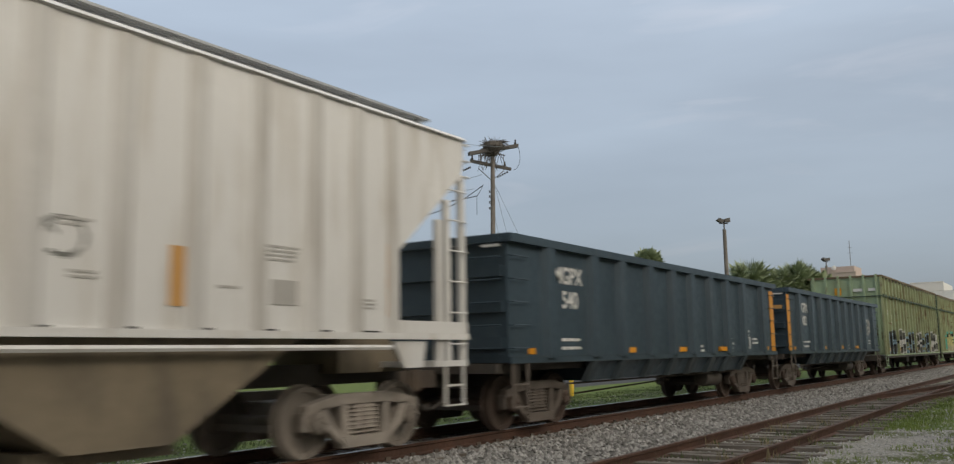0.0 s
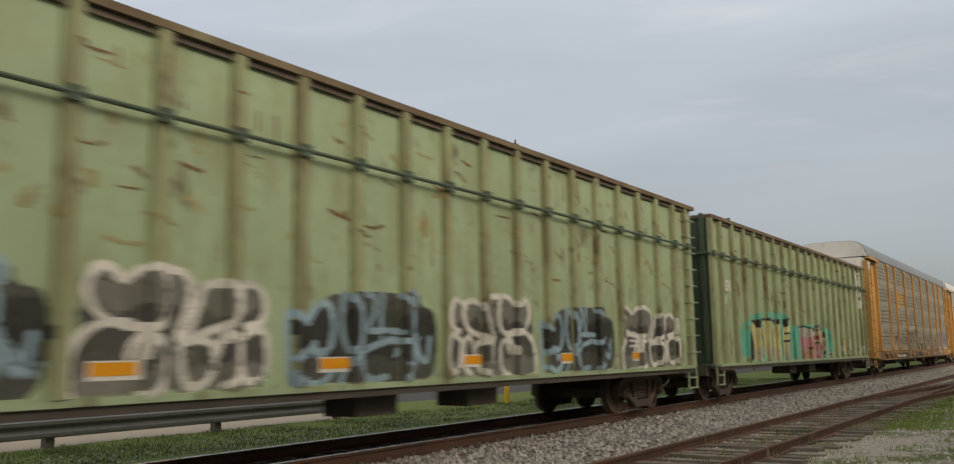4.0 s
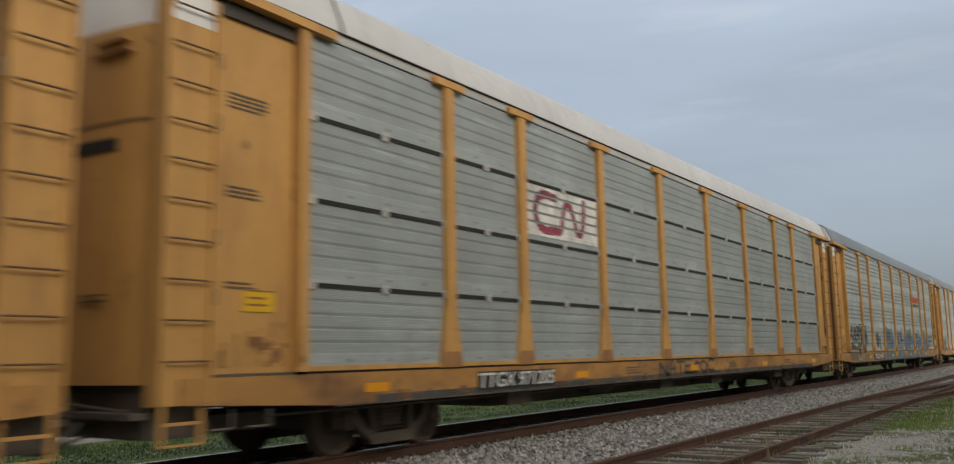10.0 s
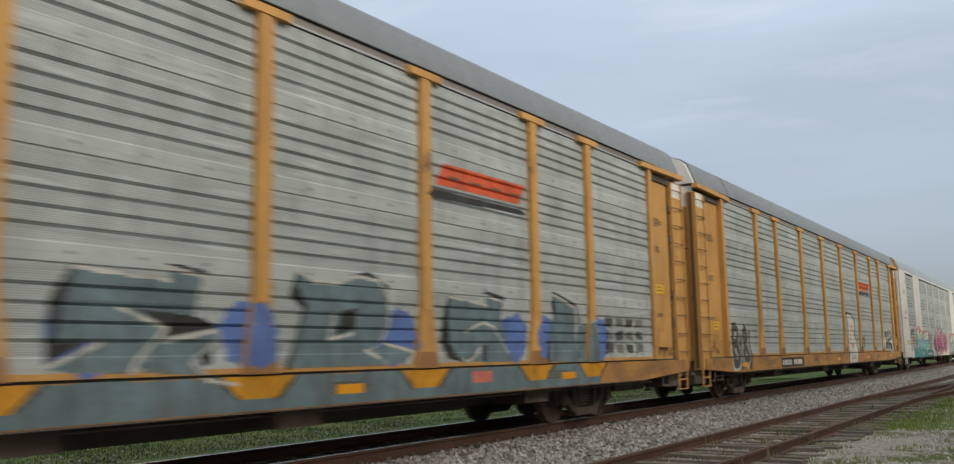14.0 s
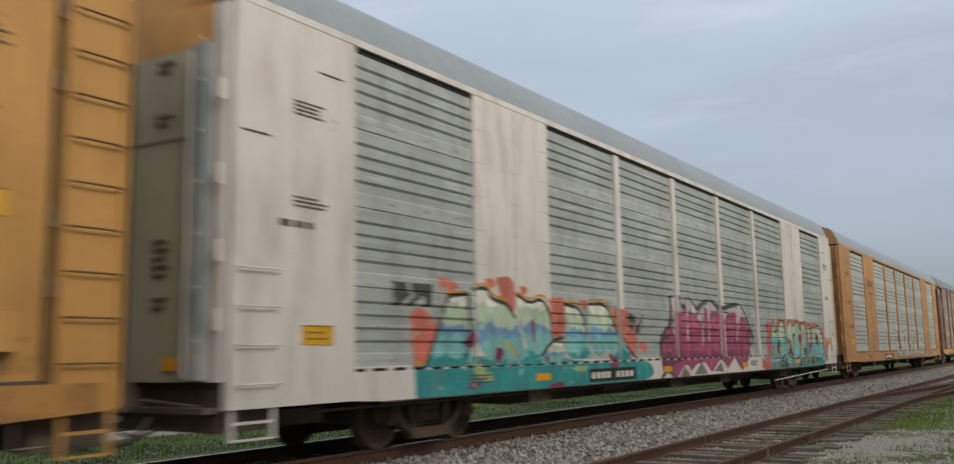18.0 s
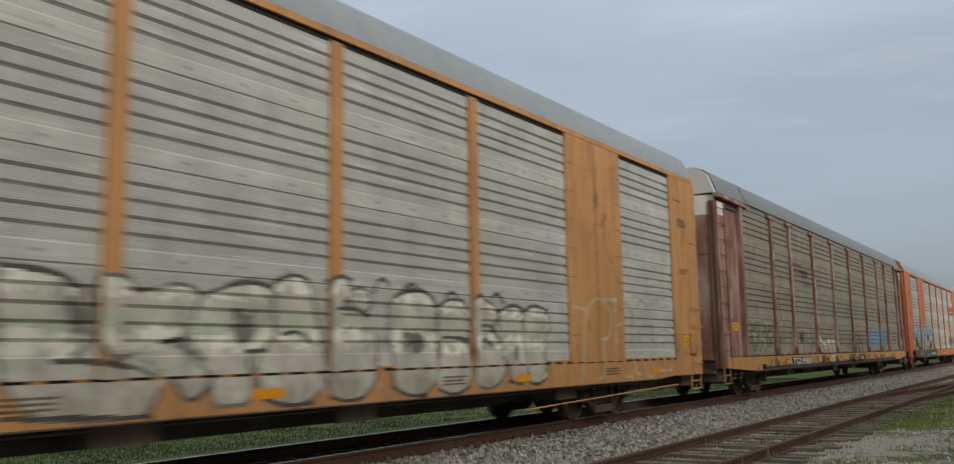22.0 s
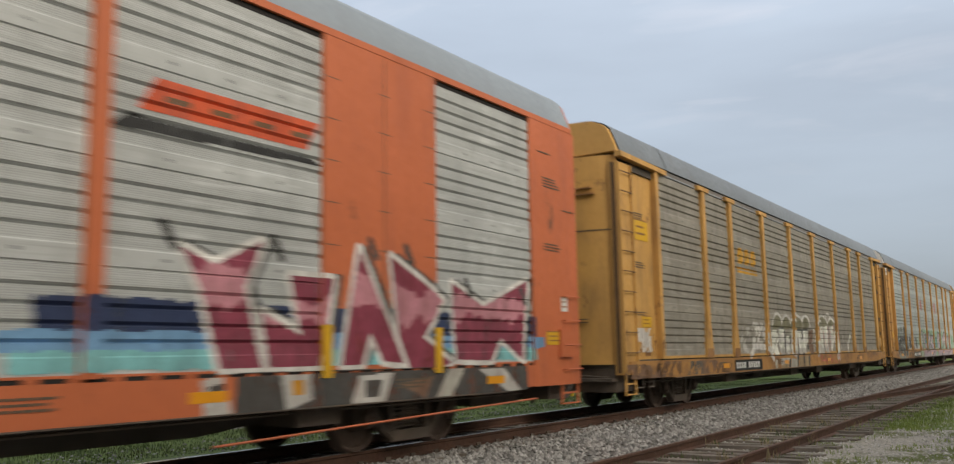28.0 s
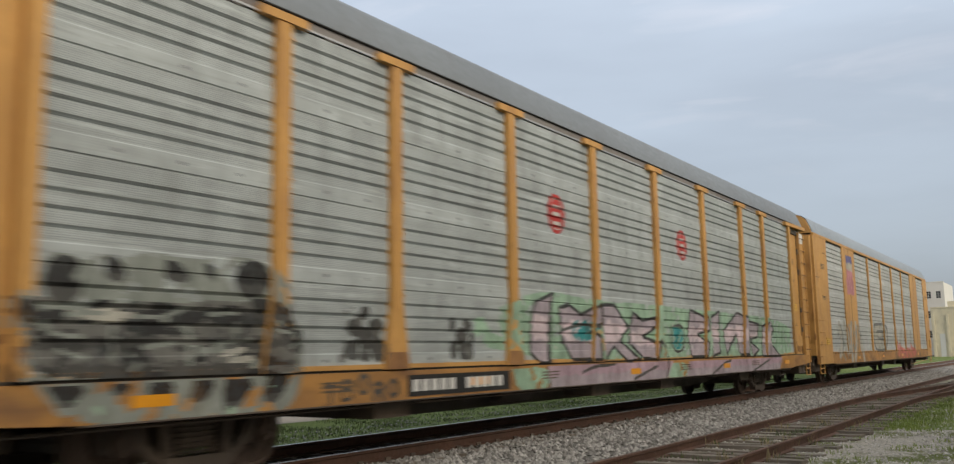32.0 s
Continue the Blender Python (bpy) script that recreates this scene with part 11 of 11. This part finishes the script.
m.lines(("8.16,1.92 8.37,2.18 8.66,2.26 8.98,2.17 9.13,1.98",
             "9.13,2.00 9.37,2.18 9.68,2.23 10.02,2.08 10.08,1.99",
             "10.05,2.03 10.31,2.12 10.49,2.06",
             "10.42,2.28 10.80,2.25 11.21,2.20 11.49,2.07",
             "11.49,2.15 11.87,2.28 12.27,2.17 12.45,1.92",
             "13.21,2.00 13.53,2.19 13.93,2.11",
             "13.73,2.25 14.25,2.35 14.69,2.20 14.86,2.08",
             "14.70,2.31 15.05,2.44 15.32,2.31",
             "14.92,2.11 15.42,2.30 15.99,2.12",), 0.085, "white")
for text, q in (("8.72,0.96 9.67,0.96 9.52,0.65 8.73,0.65", ["sand", "bone", "chalk"]),
                ("9.88,0.95 10.51,0.91 10.46,0.65 9.73,0.65", "bone"),
                ("10.76,0.98 11.29,0.99 11.22,0.67 10.70,0.68", "sand"),
                ("11.43,0.99 11.99,1.00 11.87,0.69 11.43,0.69", "sand"),
                ("8.09,0.92 8.34,0.92 8.32,0.68 8.12,0.69", "bone"),
                ("12.18,1.77 12.73,1.82 12.68,1.07 12.18,1.05", "mud")):
    m.poly(points(text), q)
for text in ("8.77,1.79 9.33,1.80 9.28,1.06 8.76,1.06",
             "9.49,1.59 9.92,1.60 9.90,1.21 9.66,1.03 9.36,1.06",
             "10.05,1.79 10.53,1.79 10.51,0.93 10.21,1.01 9.99,1.04 10.03,1.38",
             "10.78,1.76 11.32,1.77 11.35,1.50 11.50,1.51 11.51,1.77 12.10,1.79 11.99,1.36 11.72,1.33 11.72,1.08 10.79,1.05",
             "13.72,1.91 14.13,1.96 14.16,1.06 13.65,1.05",
             "14.19,1.93 14.86,1.98 14.88,1.08 14.43,1.06",
             "15.16,1.96 15.72,1.98 15.77,1.59 16.05,1.93 16.47,0.78 15.99,0.80 15.89,1.53 15.24,1.07",
             "13.04,1.44 13.51,1.50 13.40,0.94 13.12,0.95",
             "17.85,1.03 17.96,1.40 18.50,1.74 18.71,1.71 18.12,1.32 18.01,1.03",
             "7.55,1.38 7.76,1.27 7.70,1.07 7.57,0.98",):
    m.poly(points(text), ["chalk", "milk", "white", "milk"])
for text in ("8.77,1.84 9.33,1.85 9.33,1.80 8.77,1.79",
             "9.31,1.79 9.49,1.71 9.41,1.10 9.28,1.06",
             "9.89,1.59 10.03,1.64 9.98,1.21 9.90,1.08",
             "10.56,1.79 10.78,1.75 10.76,1.06 10.58,0.62 10.46,0.63 10.54,1.20",
             "10.81,1.81 12.10,1.84 12.10,1.79 10.81,1.75",
             "11.35,1.77 11.51,1.78 11.51,1.50 11.35,1.50",
             "11.95,1.34 12.14,1.34 12.14,1.18 11.95,1.18",
             "9.57,0.85 9.77,1.00 9.73,0.67 9.52,0.67",
             "11.29,1.10 11.43,1.12 11.40,0.66 11.26,0.66",
             "11.87,0.98 12.10,1.03 12.02,0.68 11.87,0.66",
             "12.99,1.44 13.18,1.42 13.13,1.17 12.95,1.17",):
    m.poly(points(text), "soot")
m.lines(("13.72,1.94 13.68,1.04",
             "14.13,1.93 14.55,1.21",
             "14.88,1.95 14.91,1.08",
             "15.75,1.99 15.79,1.58",
             "16.15,2.03 16.57,0.85",
             "15.22,1.93 15.24,1.04",
             "13.69,0.82 15.23,0.82",), 0.04, "coral").mist(13.3, 16.3, 0.7, 1.0, "coral", 0.35).mist(7.4, 13.0, 1.12, 1.8, "bone", 0.75)
m.mist(12.6, 13.5, 1.12, 1.85, "white", 0.3).mist(16.6, 17.8, 1.2, 1.8, "bone", 0.5)
m.done("white and black block graffiti under olive bubbles")
block_logo(Mural(c, face_a, 4.9, 7.2, 3.1, 4.0, 121, 0.012), 5.3, 6.95, 3.2, 3.86, "gold").done("golden three-block railway logo with a bar", "logo")
plate(c, "", 4.55, 6.85)
m = Mural(c, face_a, -1.24, -0.2, 1.1, 1.75, 122)
m.mist(-1.2, -0.45, 1.2, 1.68, "white", -0.25).stroke(bend(points("-1.1,1.6 -0.8,1.3 -0.6,1.62 -0.45,1.25")), 0.06, "white").done("white paint smear on the door")
sign_plate(Mb().box(HW - 0.099, HW - 0.09, -1.08, -0.42, 3.45, 3.88), M["label"], c, "large yellow warning placard")

# Yellow autorack with black, green and pink graffiti.
c = CAR[14]
m = Mural(c, face_a, -0.7, 3.6, 0.67, 2.25, 130)
m.cloud("-0.20,1.58 0.02,1.67 0.09,2.10 0.27,2.15 0.49,2.07 0.62,2.17 0.89,2.13 1.07,2.22 1.57,2.18 1.90,2.21 2.25,2.27 2.63,2.20 2.94,1.85 3.15,1.48 3.10,1.00 2.90,0.64 2.20,0.58 0.37,0.66 0.09,0.98 -0.19,1.36", "pewter", -0.35)
m.poly(bend(points("-0.08,1.53 0.14,1.66 0.41,1.70 2.35,1.82 2.89,1.73 3.07,1.48 3.05,1.22 2.80,1.01 0.05,1.06 -0.07,1.31")), ["soot", "steelgrey", "soot", "steelgrey", "black", "steelgrey"]).mist(-0.2, 3.1, 1.05, 1.75, "black", 0.2)
for k in range(26):                            # short dry-brushed dashes across the letters
    y, z, w = -0.05 + 2.85 * ((k * 0.381) % 1), 1.07 + 0.68 * ((k * 0.617) % 1), 0.18 + 0.3 * ((k * 0.27) % 1)
    m.stroke([(y, z), (y + w, z + 0.015)], 0.028 + 0.02 * (k % 3), ["pewter", "steelgrey", "black", "bone"][k % 4])
for text in ("0.47,1.92 0.46,1.82 0.41,1.74 0.33,1.70 0.25,1.70 0.17,1.73 0.12,1.80 0.09,1.90 0.11,1.99 0.15,2.07 0.23,2.12 0.31,2.12 0.39,2.09 0.45,2.02",
             "2.62,2.05 2.60,1.96 2.53,1.88 2.43,1.84 2.32,1.83 2.23,1.87 2.16,1.93 2.14,2.02 2.16,2.11 2.22,2.18 2.31,2.23 2.42,2.24 2.52,2.21 2.59,2.14",
             "0.67,2.13 0.77,2.15 0.88,2.04 0.87,1.91 0.66,1.93",
             "1.30,2.15 1.41,2.16 1.64,1.97 1.30,1.94",
             "1.73,2.16 1.86,2.16 1.91,1.97 1.82,1.97",
             "0.14,1.02 0.57,1.02 0.33,0.77",
             "0.77,1.01 0.97,1.02 0.91,0.91 0.74,0.92",
             "1.15,1.01 1.45,1.02 1.34,0.77 1.12,0.80",
             "1.65,1.01 1.93,1.02 1.77,0.79 1.59,0.82",
             "2.02,1.00 2.46,1.02 2.16,0.69 1.98,0.72",
             "2.60,1.03 2.95,1.06 2.71,0.73 2.49,0.79",
             "2.35,1.84 2.64,1.83 2.99,1.62 2.45,1.58",
             "-0.06,1.56 0.17,1.65 0.15,1.53 -0.02,1.47",):
    m.poly(bend(points(text) + points(text)[:1], 1)[:-1], ["soot", "black", "black"])
m.lines(("0.32,1.61 0.64,1.63",
             "0.51,1.77 0.98,1.80 1.58,1.77",
             "0.18,1.45 0.46,1.42",
             "0.98,1.61 1.35,1.62 1.58,1.72",
             "1.83,1.65 2.18,1.68",
             "0.25,1.31 0.50,1.24",
             "1.07,1.33 1.44,1.37",
             "1.92,1.37 2.36,1.40",
             "2.64,1.51 2.94,1.47",
             "0.75,1.51 0.79,1.22",
             "1.59,1.53 1.60,1.17",
             "2.18,1.57 2.14,1.20",
             "-0.08,1.45 0.04,1.36 0.02,1.17",), 0.04, "pewter").mist(-0.2, 3.0, 1.10, 1.8, "pewter", 0.75).mist(0.3, 2.6, 1.75, 2.05, "pewter", 0.7)
m.mist(-0.2, 3.3, 0.66, 1.0, "mint", 0.9)
m.done("black spiky graffiti piece ringed in pale green")
m = Mural(c, face_a, 3.5, 7.6, 1.05, 2.0, 131)
for y, z, a, b in ((3.95, 1.55, 0.13, 0.11), (4.36, 1.57, 0.14, 0.12), (4.16, 1.74, 0.10, 0.09), (3.93, 1.30, 0.14, 0.13), (4.15, 1.42, 0.13, 0.14), (4.40, 1.30, 0.15, 0.15), (4.15, 1.22, 0.12, 0.07),
                   (5.98, 1.62, 0.07, 0.10), (6.35, 1.62, 0.10, 0.09), (6.2, 1.47, 0.16, 0.12), (6.0, 1.28, 0.09, 0.13), (6.3, 1.27, 0.18, 0.12), (6.45, 1.45, 0.06, 0.12)):
    m.blob(y, z, a, b, "soot", 0.5)
m.mist(3.7, 4.6, 1.15, 1.8, "steelgrey", 0.7).mist(5.9, 6.6, 1.15, 1.7, "steelgrey", 0.5).cloud("6.55,1.72 6.75,1.78 6.95,1.5 7.5,1.45 7.5,1.25 6.7,1.32 6.5,1.5", "mint", -0.2)
m.done("dark sprayed blots and mint overspray")
m = Mural(c, face_a, 7.2, 23.4, 0.67, 2.3, 132)
for text in ("7.15,1.89 8.42,2.25 10.38,2.12 13.37,2.17 15.03,2.12 22.27,2.12 24.29,1.58 24.15,1.04 16.34,1.08 7.96,1.08 7.50,1.42 7.23,1.47",
             "7.48,0.99 8.67,1.01 8.54,0.61 7.65,0.62",
             "13.75,0.98 14.87,0.96 14.62,0.58 13.61,0.58",):
    m.cloud(text, "mint", -0.55)
for text in ("8.56,1.01 13.93,1.00 13.53,0.59 8.65,0.63",
             "14.87,0.99 22.34,1.00 21.91,0.57 14.62,0.58",):
    m.poly(points(text), ["lilacgrey", "pink"])
for text in ("8.26,2.03 8.85,2.19 8.71,1.79 8.62,1.06 8.36,1.07 8.06,1.22 8.14,1.77",
             "9.05,1.96 9.40,2.02 9.86,1.87 10.51,2.06 10.55,1.72 9.97,1.65 10.46,1.49 10.50,1.09 9.45,1.10 9.13,1.43",
             "10.71,2.07 11.19,2.09 11.80,1.68 11.41,1.43 12.27,1.06 11.66,1.04 11.12,1.32 10.69,1.06",
             "12.05,1.96 12.50,1.82 13.17,1.90 13.14,1.70 12.47,1.50 13.28,1.38 13.07,1.05 12.43,1.09 11.84,1.37 11.87,1.68",
             "15.13,2.12 16.15,1.97 16.21,1.67 15.56,1.59 16.17,1.38 16.01,1.08 15.08,1.09 14.95,1.59",
             "16.48,1.98 17.08,2.15 17.03,1.15 16.34,1.08",
             "17.36,1.69 18.43,2.15 19.21,2.05 19.17,1.09 18.50,1.10 18.34,1.62 17.50,1.11",
             "19.33,1.96 20.32,1.90 20.11,1.55 19.38,1.46 20.18,1.21 19.57,1.04",
             "20.61,1.82 21.43,2.05 21.69,1.74 21.15,1.47 22.18,1.02 20.44,1.04",):
    p = points(text)
    m.poly(p, ["lilacgrey", "palepink", "lilacgrey"]).stroke(p + p[:1], 0.06, "black")
for text in ("9.50,1.75 10.36,1.80 10.39,1.43 9.53,1.40",
             "14.11,1.70 14.68,1.71 14.58,1.25 14.05,1.25",):
    m.cloud(text, "teal", -0.2)
m.lines(("8.73,2.13 8.76,1.63 8.67,1.06",
             "9.14,1.59 9.85,1.71 10.48,1.66",
             "14.03,1.75 14.78,1.76 14.67,1.20 13.96,1.21 14.03,1.75",
             "9.79,0.88 10.29,0.98 11.09,0.99",
             "11.93,0.70 13.06,0.92",
             "13.28,1.44 13.77,1.11 13.53,0.62",
             "16.27,0.64 17.23,0.92 17.72,0.97",
             "19.50,0.67 21.03,0.94",
             "8.56,0.99 8.65,0.63",), 0.055, "soot").mist(7.5, 22.5, 1.12, 1.9, "mistgreen", 0.95)
m.done("pink and mint graffiti letters with black lines")
for a in (8.72, 14.5):
    m = Mural(c, face_a, a - 0.05, a + 0.8, 3.15, 3.95, 133, 0.015)
    m.blob(a + 0.33, 3.54, 0.31, 0.34, "red", 0.0).blob(a + 0.33, 3.54, 0.25, 0.28, "chalk", 0.0).blob(a + 0.33, 3.54, 0.23, 0.26, "red", 0.0)
    for k in range(3):
        m.rect(a + 0.2, a + 0.46, 3.36 + k * 0.14, 3.42 + k * 0.14, "chalk", 0.0)
    m.done("red round badge logo with pale bars", "logo")
m = Mural(c, face_a, 3.3, 5.0, 0.68, 1.03, 134, 0.015)
m.word("TBORO", 3.4, 4.8, 0.74, 0.96, 0.05, "soot").done("black scribble on the sill")
plate(c, "", 4.95, 7.4)

# Last autorack.
c = CAR[15]
m = Mural(c, face_b, 0.6, 6.2, 0.67, 2.25, 140)
m.mist(1.1, 5.4, 0.75, 2.1, "pewter", 0.4)
m.lines(("1.38,2.05 1.80,1.57 1.41,1.09 1.16,1.00", "2.21,2.11 2.76,1.68 2.24,1.13 2.91,1.18", "3.40,2.14 3.10,1.58 3.23,0.78", "4.15,2.15 4.19,1.58 3.72,0.77", "4.92,2.17 5.07,1.59 5.48,0.72"), 0.34, "bone")
m.lines(("1.70,2.05 2.05,1.57 1.71,1.09", "2.60,2.05 3.0,1.7 2.7,1.3", "4.55,2.1 4.55,1.5 4.2,1.0", "3.75,2.1 3.6,1.5 3.5,1.0"), 0.07, "steelgrey")
m.done("whitish grey graffiti letters")
m = Mural(c, face_b, 7.6, 12.2, 0.67, 2.4, 141)
m.poly(bend(points("8.13,2.17 9.92,2.26 11.54,2.11 11.10,1.14 8.14,1.04 8.07,1.61 8.13,2.17"))[:-1], "bone")
m.lines(("8.13,2.17 9.92,2.26 11.54,2.11 11.10,1.14 8.14,1.04 8.07,1.61 8.13,2.17", "8.81,1.90 10.56,1.92", "9.00,1.61 10.60,1.56 10.30,1.32"), 0.12, "steelgrey")
m.done("white graffiti letters with dark edges")
m = Mural(c, face_b, 12.4, 20.4, 0.67, 2.1, 142)
m.cloud("13.6,1.2 19.4,1.2 19.6,0.68 13.4,0.68", "coral", -0.2)
m.lines(("13.88,1.95 14.01,1.13", "15.22,1.97 14.40,1.13 15.57,1.06", "16.92,2.03 16.22,1.19", "18.19,1.94 17.92,1.11 19.15,1.18"), 0.4, "bone")
m.lines(("13.88,1.4 14.01,1.0", "14.5,1.3 14.40,1.13 15.57,1.0", "16.6,1.4 16.22,1.0", "18.0,1.3 17.92,1.1 19.15,1.0"), 0.3, "coral")
m.done("coral and cream graffiti letters")
m = Mural(c, face_b, 2.7, 4.8, 3.2, 4.9, 143)
m.rect(3.2, 4.3, 3.9, 4.75, ["rose", "bone", "violet"], 0.03).rect(3.1, 4.4, 3.25, 3.9, "rose", 0.05).done("pale pink and violet painted patch")

# Maroon car: highlights and wear painted pale on the posts, and a tarred sill.
m = Mural(CAR[11], face_a, -0.1, A_END + 0.1, 1.9, 4.55, 150)
for p in A_POSTS:
    m.mist(p - 0.055, p + 0.06, 2.0, 4.4, "bone", 0.05).mist(p - 0.02, p + 0.06, 2.9, 4.3, "chalk", 0.2)
tagged(m.done("painted pale highlights and worn paint on the posts", "bleached_paint"), kind="stuff")
m = Mural(CAR[11], face_a, 0.3, A_END, 0.67, 1.03, 151)
for k in range(22):
    y_ = 0.4 + k * 1.0 + m.r.random() * 0.5
    m.mist(y_, y_ + 0.5 + m.r.random(), 0.68, 0.80 + 0.2 * m.r.random(), "mud" if k % 3 else "soot", 0.0)
tagged(m.done("tarry grime along the sill", "grime"), kind="stuff")
# Shadow along the sill's lower edge, painted as a dark band with brown patches.
for key in (6, 11):
    m = Mural(CAR[key], face_a, 0.0, A_END, 0.66, 0.82, 152 + key)
    m.rect(1.2, A_END - 1.2, 0.66, 0.765, "soot", 0.02).mist(1.2, A_END - 1.2, 0.74, 0.81, "mud", 0.3)
    if key == 6:
        for k in range(16):
            m.rect(1.6 + k * 1.35, 1.85 + k * 1.35, 0.69, 0.75, "rust", 0.02)
    tagged(m.done("shaded lower edge of the sill painted dark, with brown patches", "grime"), kind="stuff")

for key, far in ((5, A_END - 0.5), (13, 5.0)):
    m = Mural(CAR[key], face_a, -1.0, far + 1.5, 0.67, 1.03, 170 + key)
    for k in range(int(far / 0.9)):
        y_ = -0.9 + k * 0.9 + m.r.random() * 0.5
        m.mist(y_, y_ + 0.6 + m.r.random() * 0.8, 0.68, 0.84 + 0.18 * m.r.random(), ("mud", "rust", "mudgrey")[k % 3], -0.1)
    tagged(m.done("rusty grime along the sill", "grime"), kind="stuff")

m = Mural(CAR[13], face_a, -2.0, 0.2, 0.67, 1.0, 190)
m.cloud("-1.95,0.98 -0.5,0.95 -0.1,0.80 -0.2,0.68 -1.95,0.68", "mud", -0.3).mist(-1.9, 0.1, 0.68, 0.98, "rust", 0.35)
tagged(m.done("rust-brown grime on the end of the sill", "grime"), kind="stuff")

# Rust and grime that has run down the end doors and sills.
SPRAY["oxide"] = (0.25, 0.125, 0.05)
for key in (5, 6, 7, 8, 13, 14):
    for a, b in ((-1.22, -0.02), (A_END + 0.02, A_END + 1.22)):
        m = Mural(CAR[key], face_a, a, b, 1.12, 1.95 if a > 0 else 1.6, key + int(abs(a)))
        m.mist(a + 0.05, b - 0.05, 1.12, 1.45, "oxide", 0.25)
        for q in range(7):
            y_ = a + 0.12 + q * 0.16
            m.stroke([(y_, 1.12), (y_ + 0.01, 1.12 + 0.12 + 0.5 * m.r.random())], 0.03, "oxide")
        tagged(m.done("brown rust runs", "rust_stain"), kind="stuff")


def motions():
    """The train rolls towards -y at a steady pace; its wheels turn with it."""
    for car, y0 in CARS:
        walk(car, [(t, pose(XC, y0 - SPEED * t, 0)) for t in (0, 2, 4, 8, 12, 16, 20, 24, 28, 30, 32)])
    first = {}
    for w, s in SPINS:
        if s not in first:
            turn_ = [(k / FPS, pose(0, s * 0.89, 0.432) @ Matrix.Rotation(SPEED * k / FPS / 0.432, 4, "X")) for k in range(32 * FPS + 1)]
            walk(w, turn_)
            first[s] = w
        else:
            w.rotation_mode = "QUATERNION"
            w.animation_data_create()
            w.animation_data.action = first[s].animation_data.action
            w.animation_data.action_slot = first[s].animation_data.action_slot


motions()
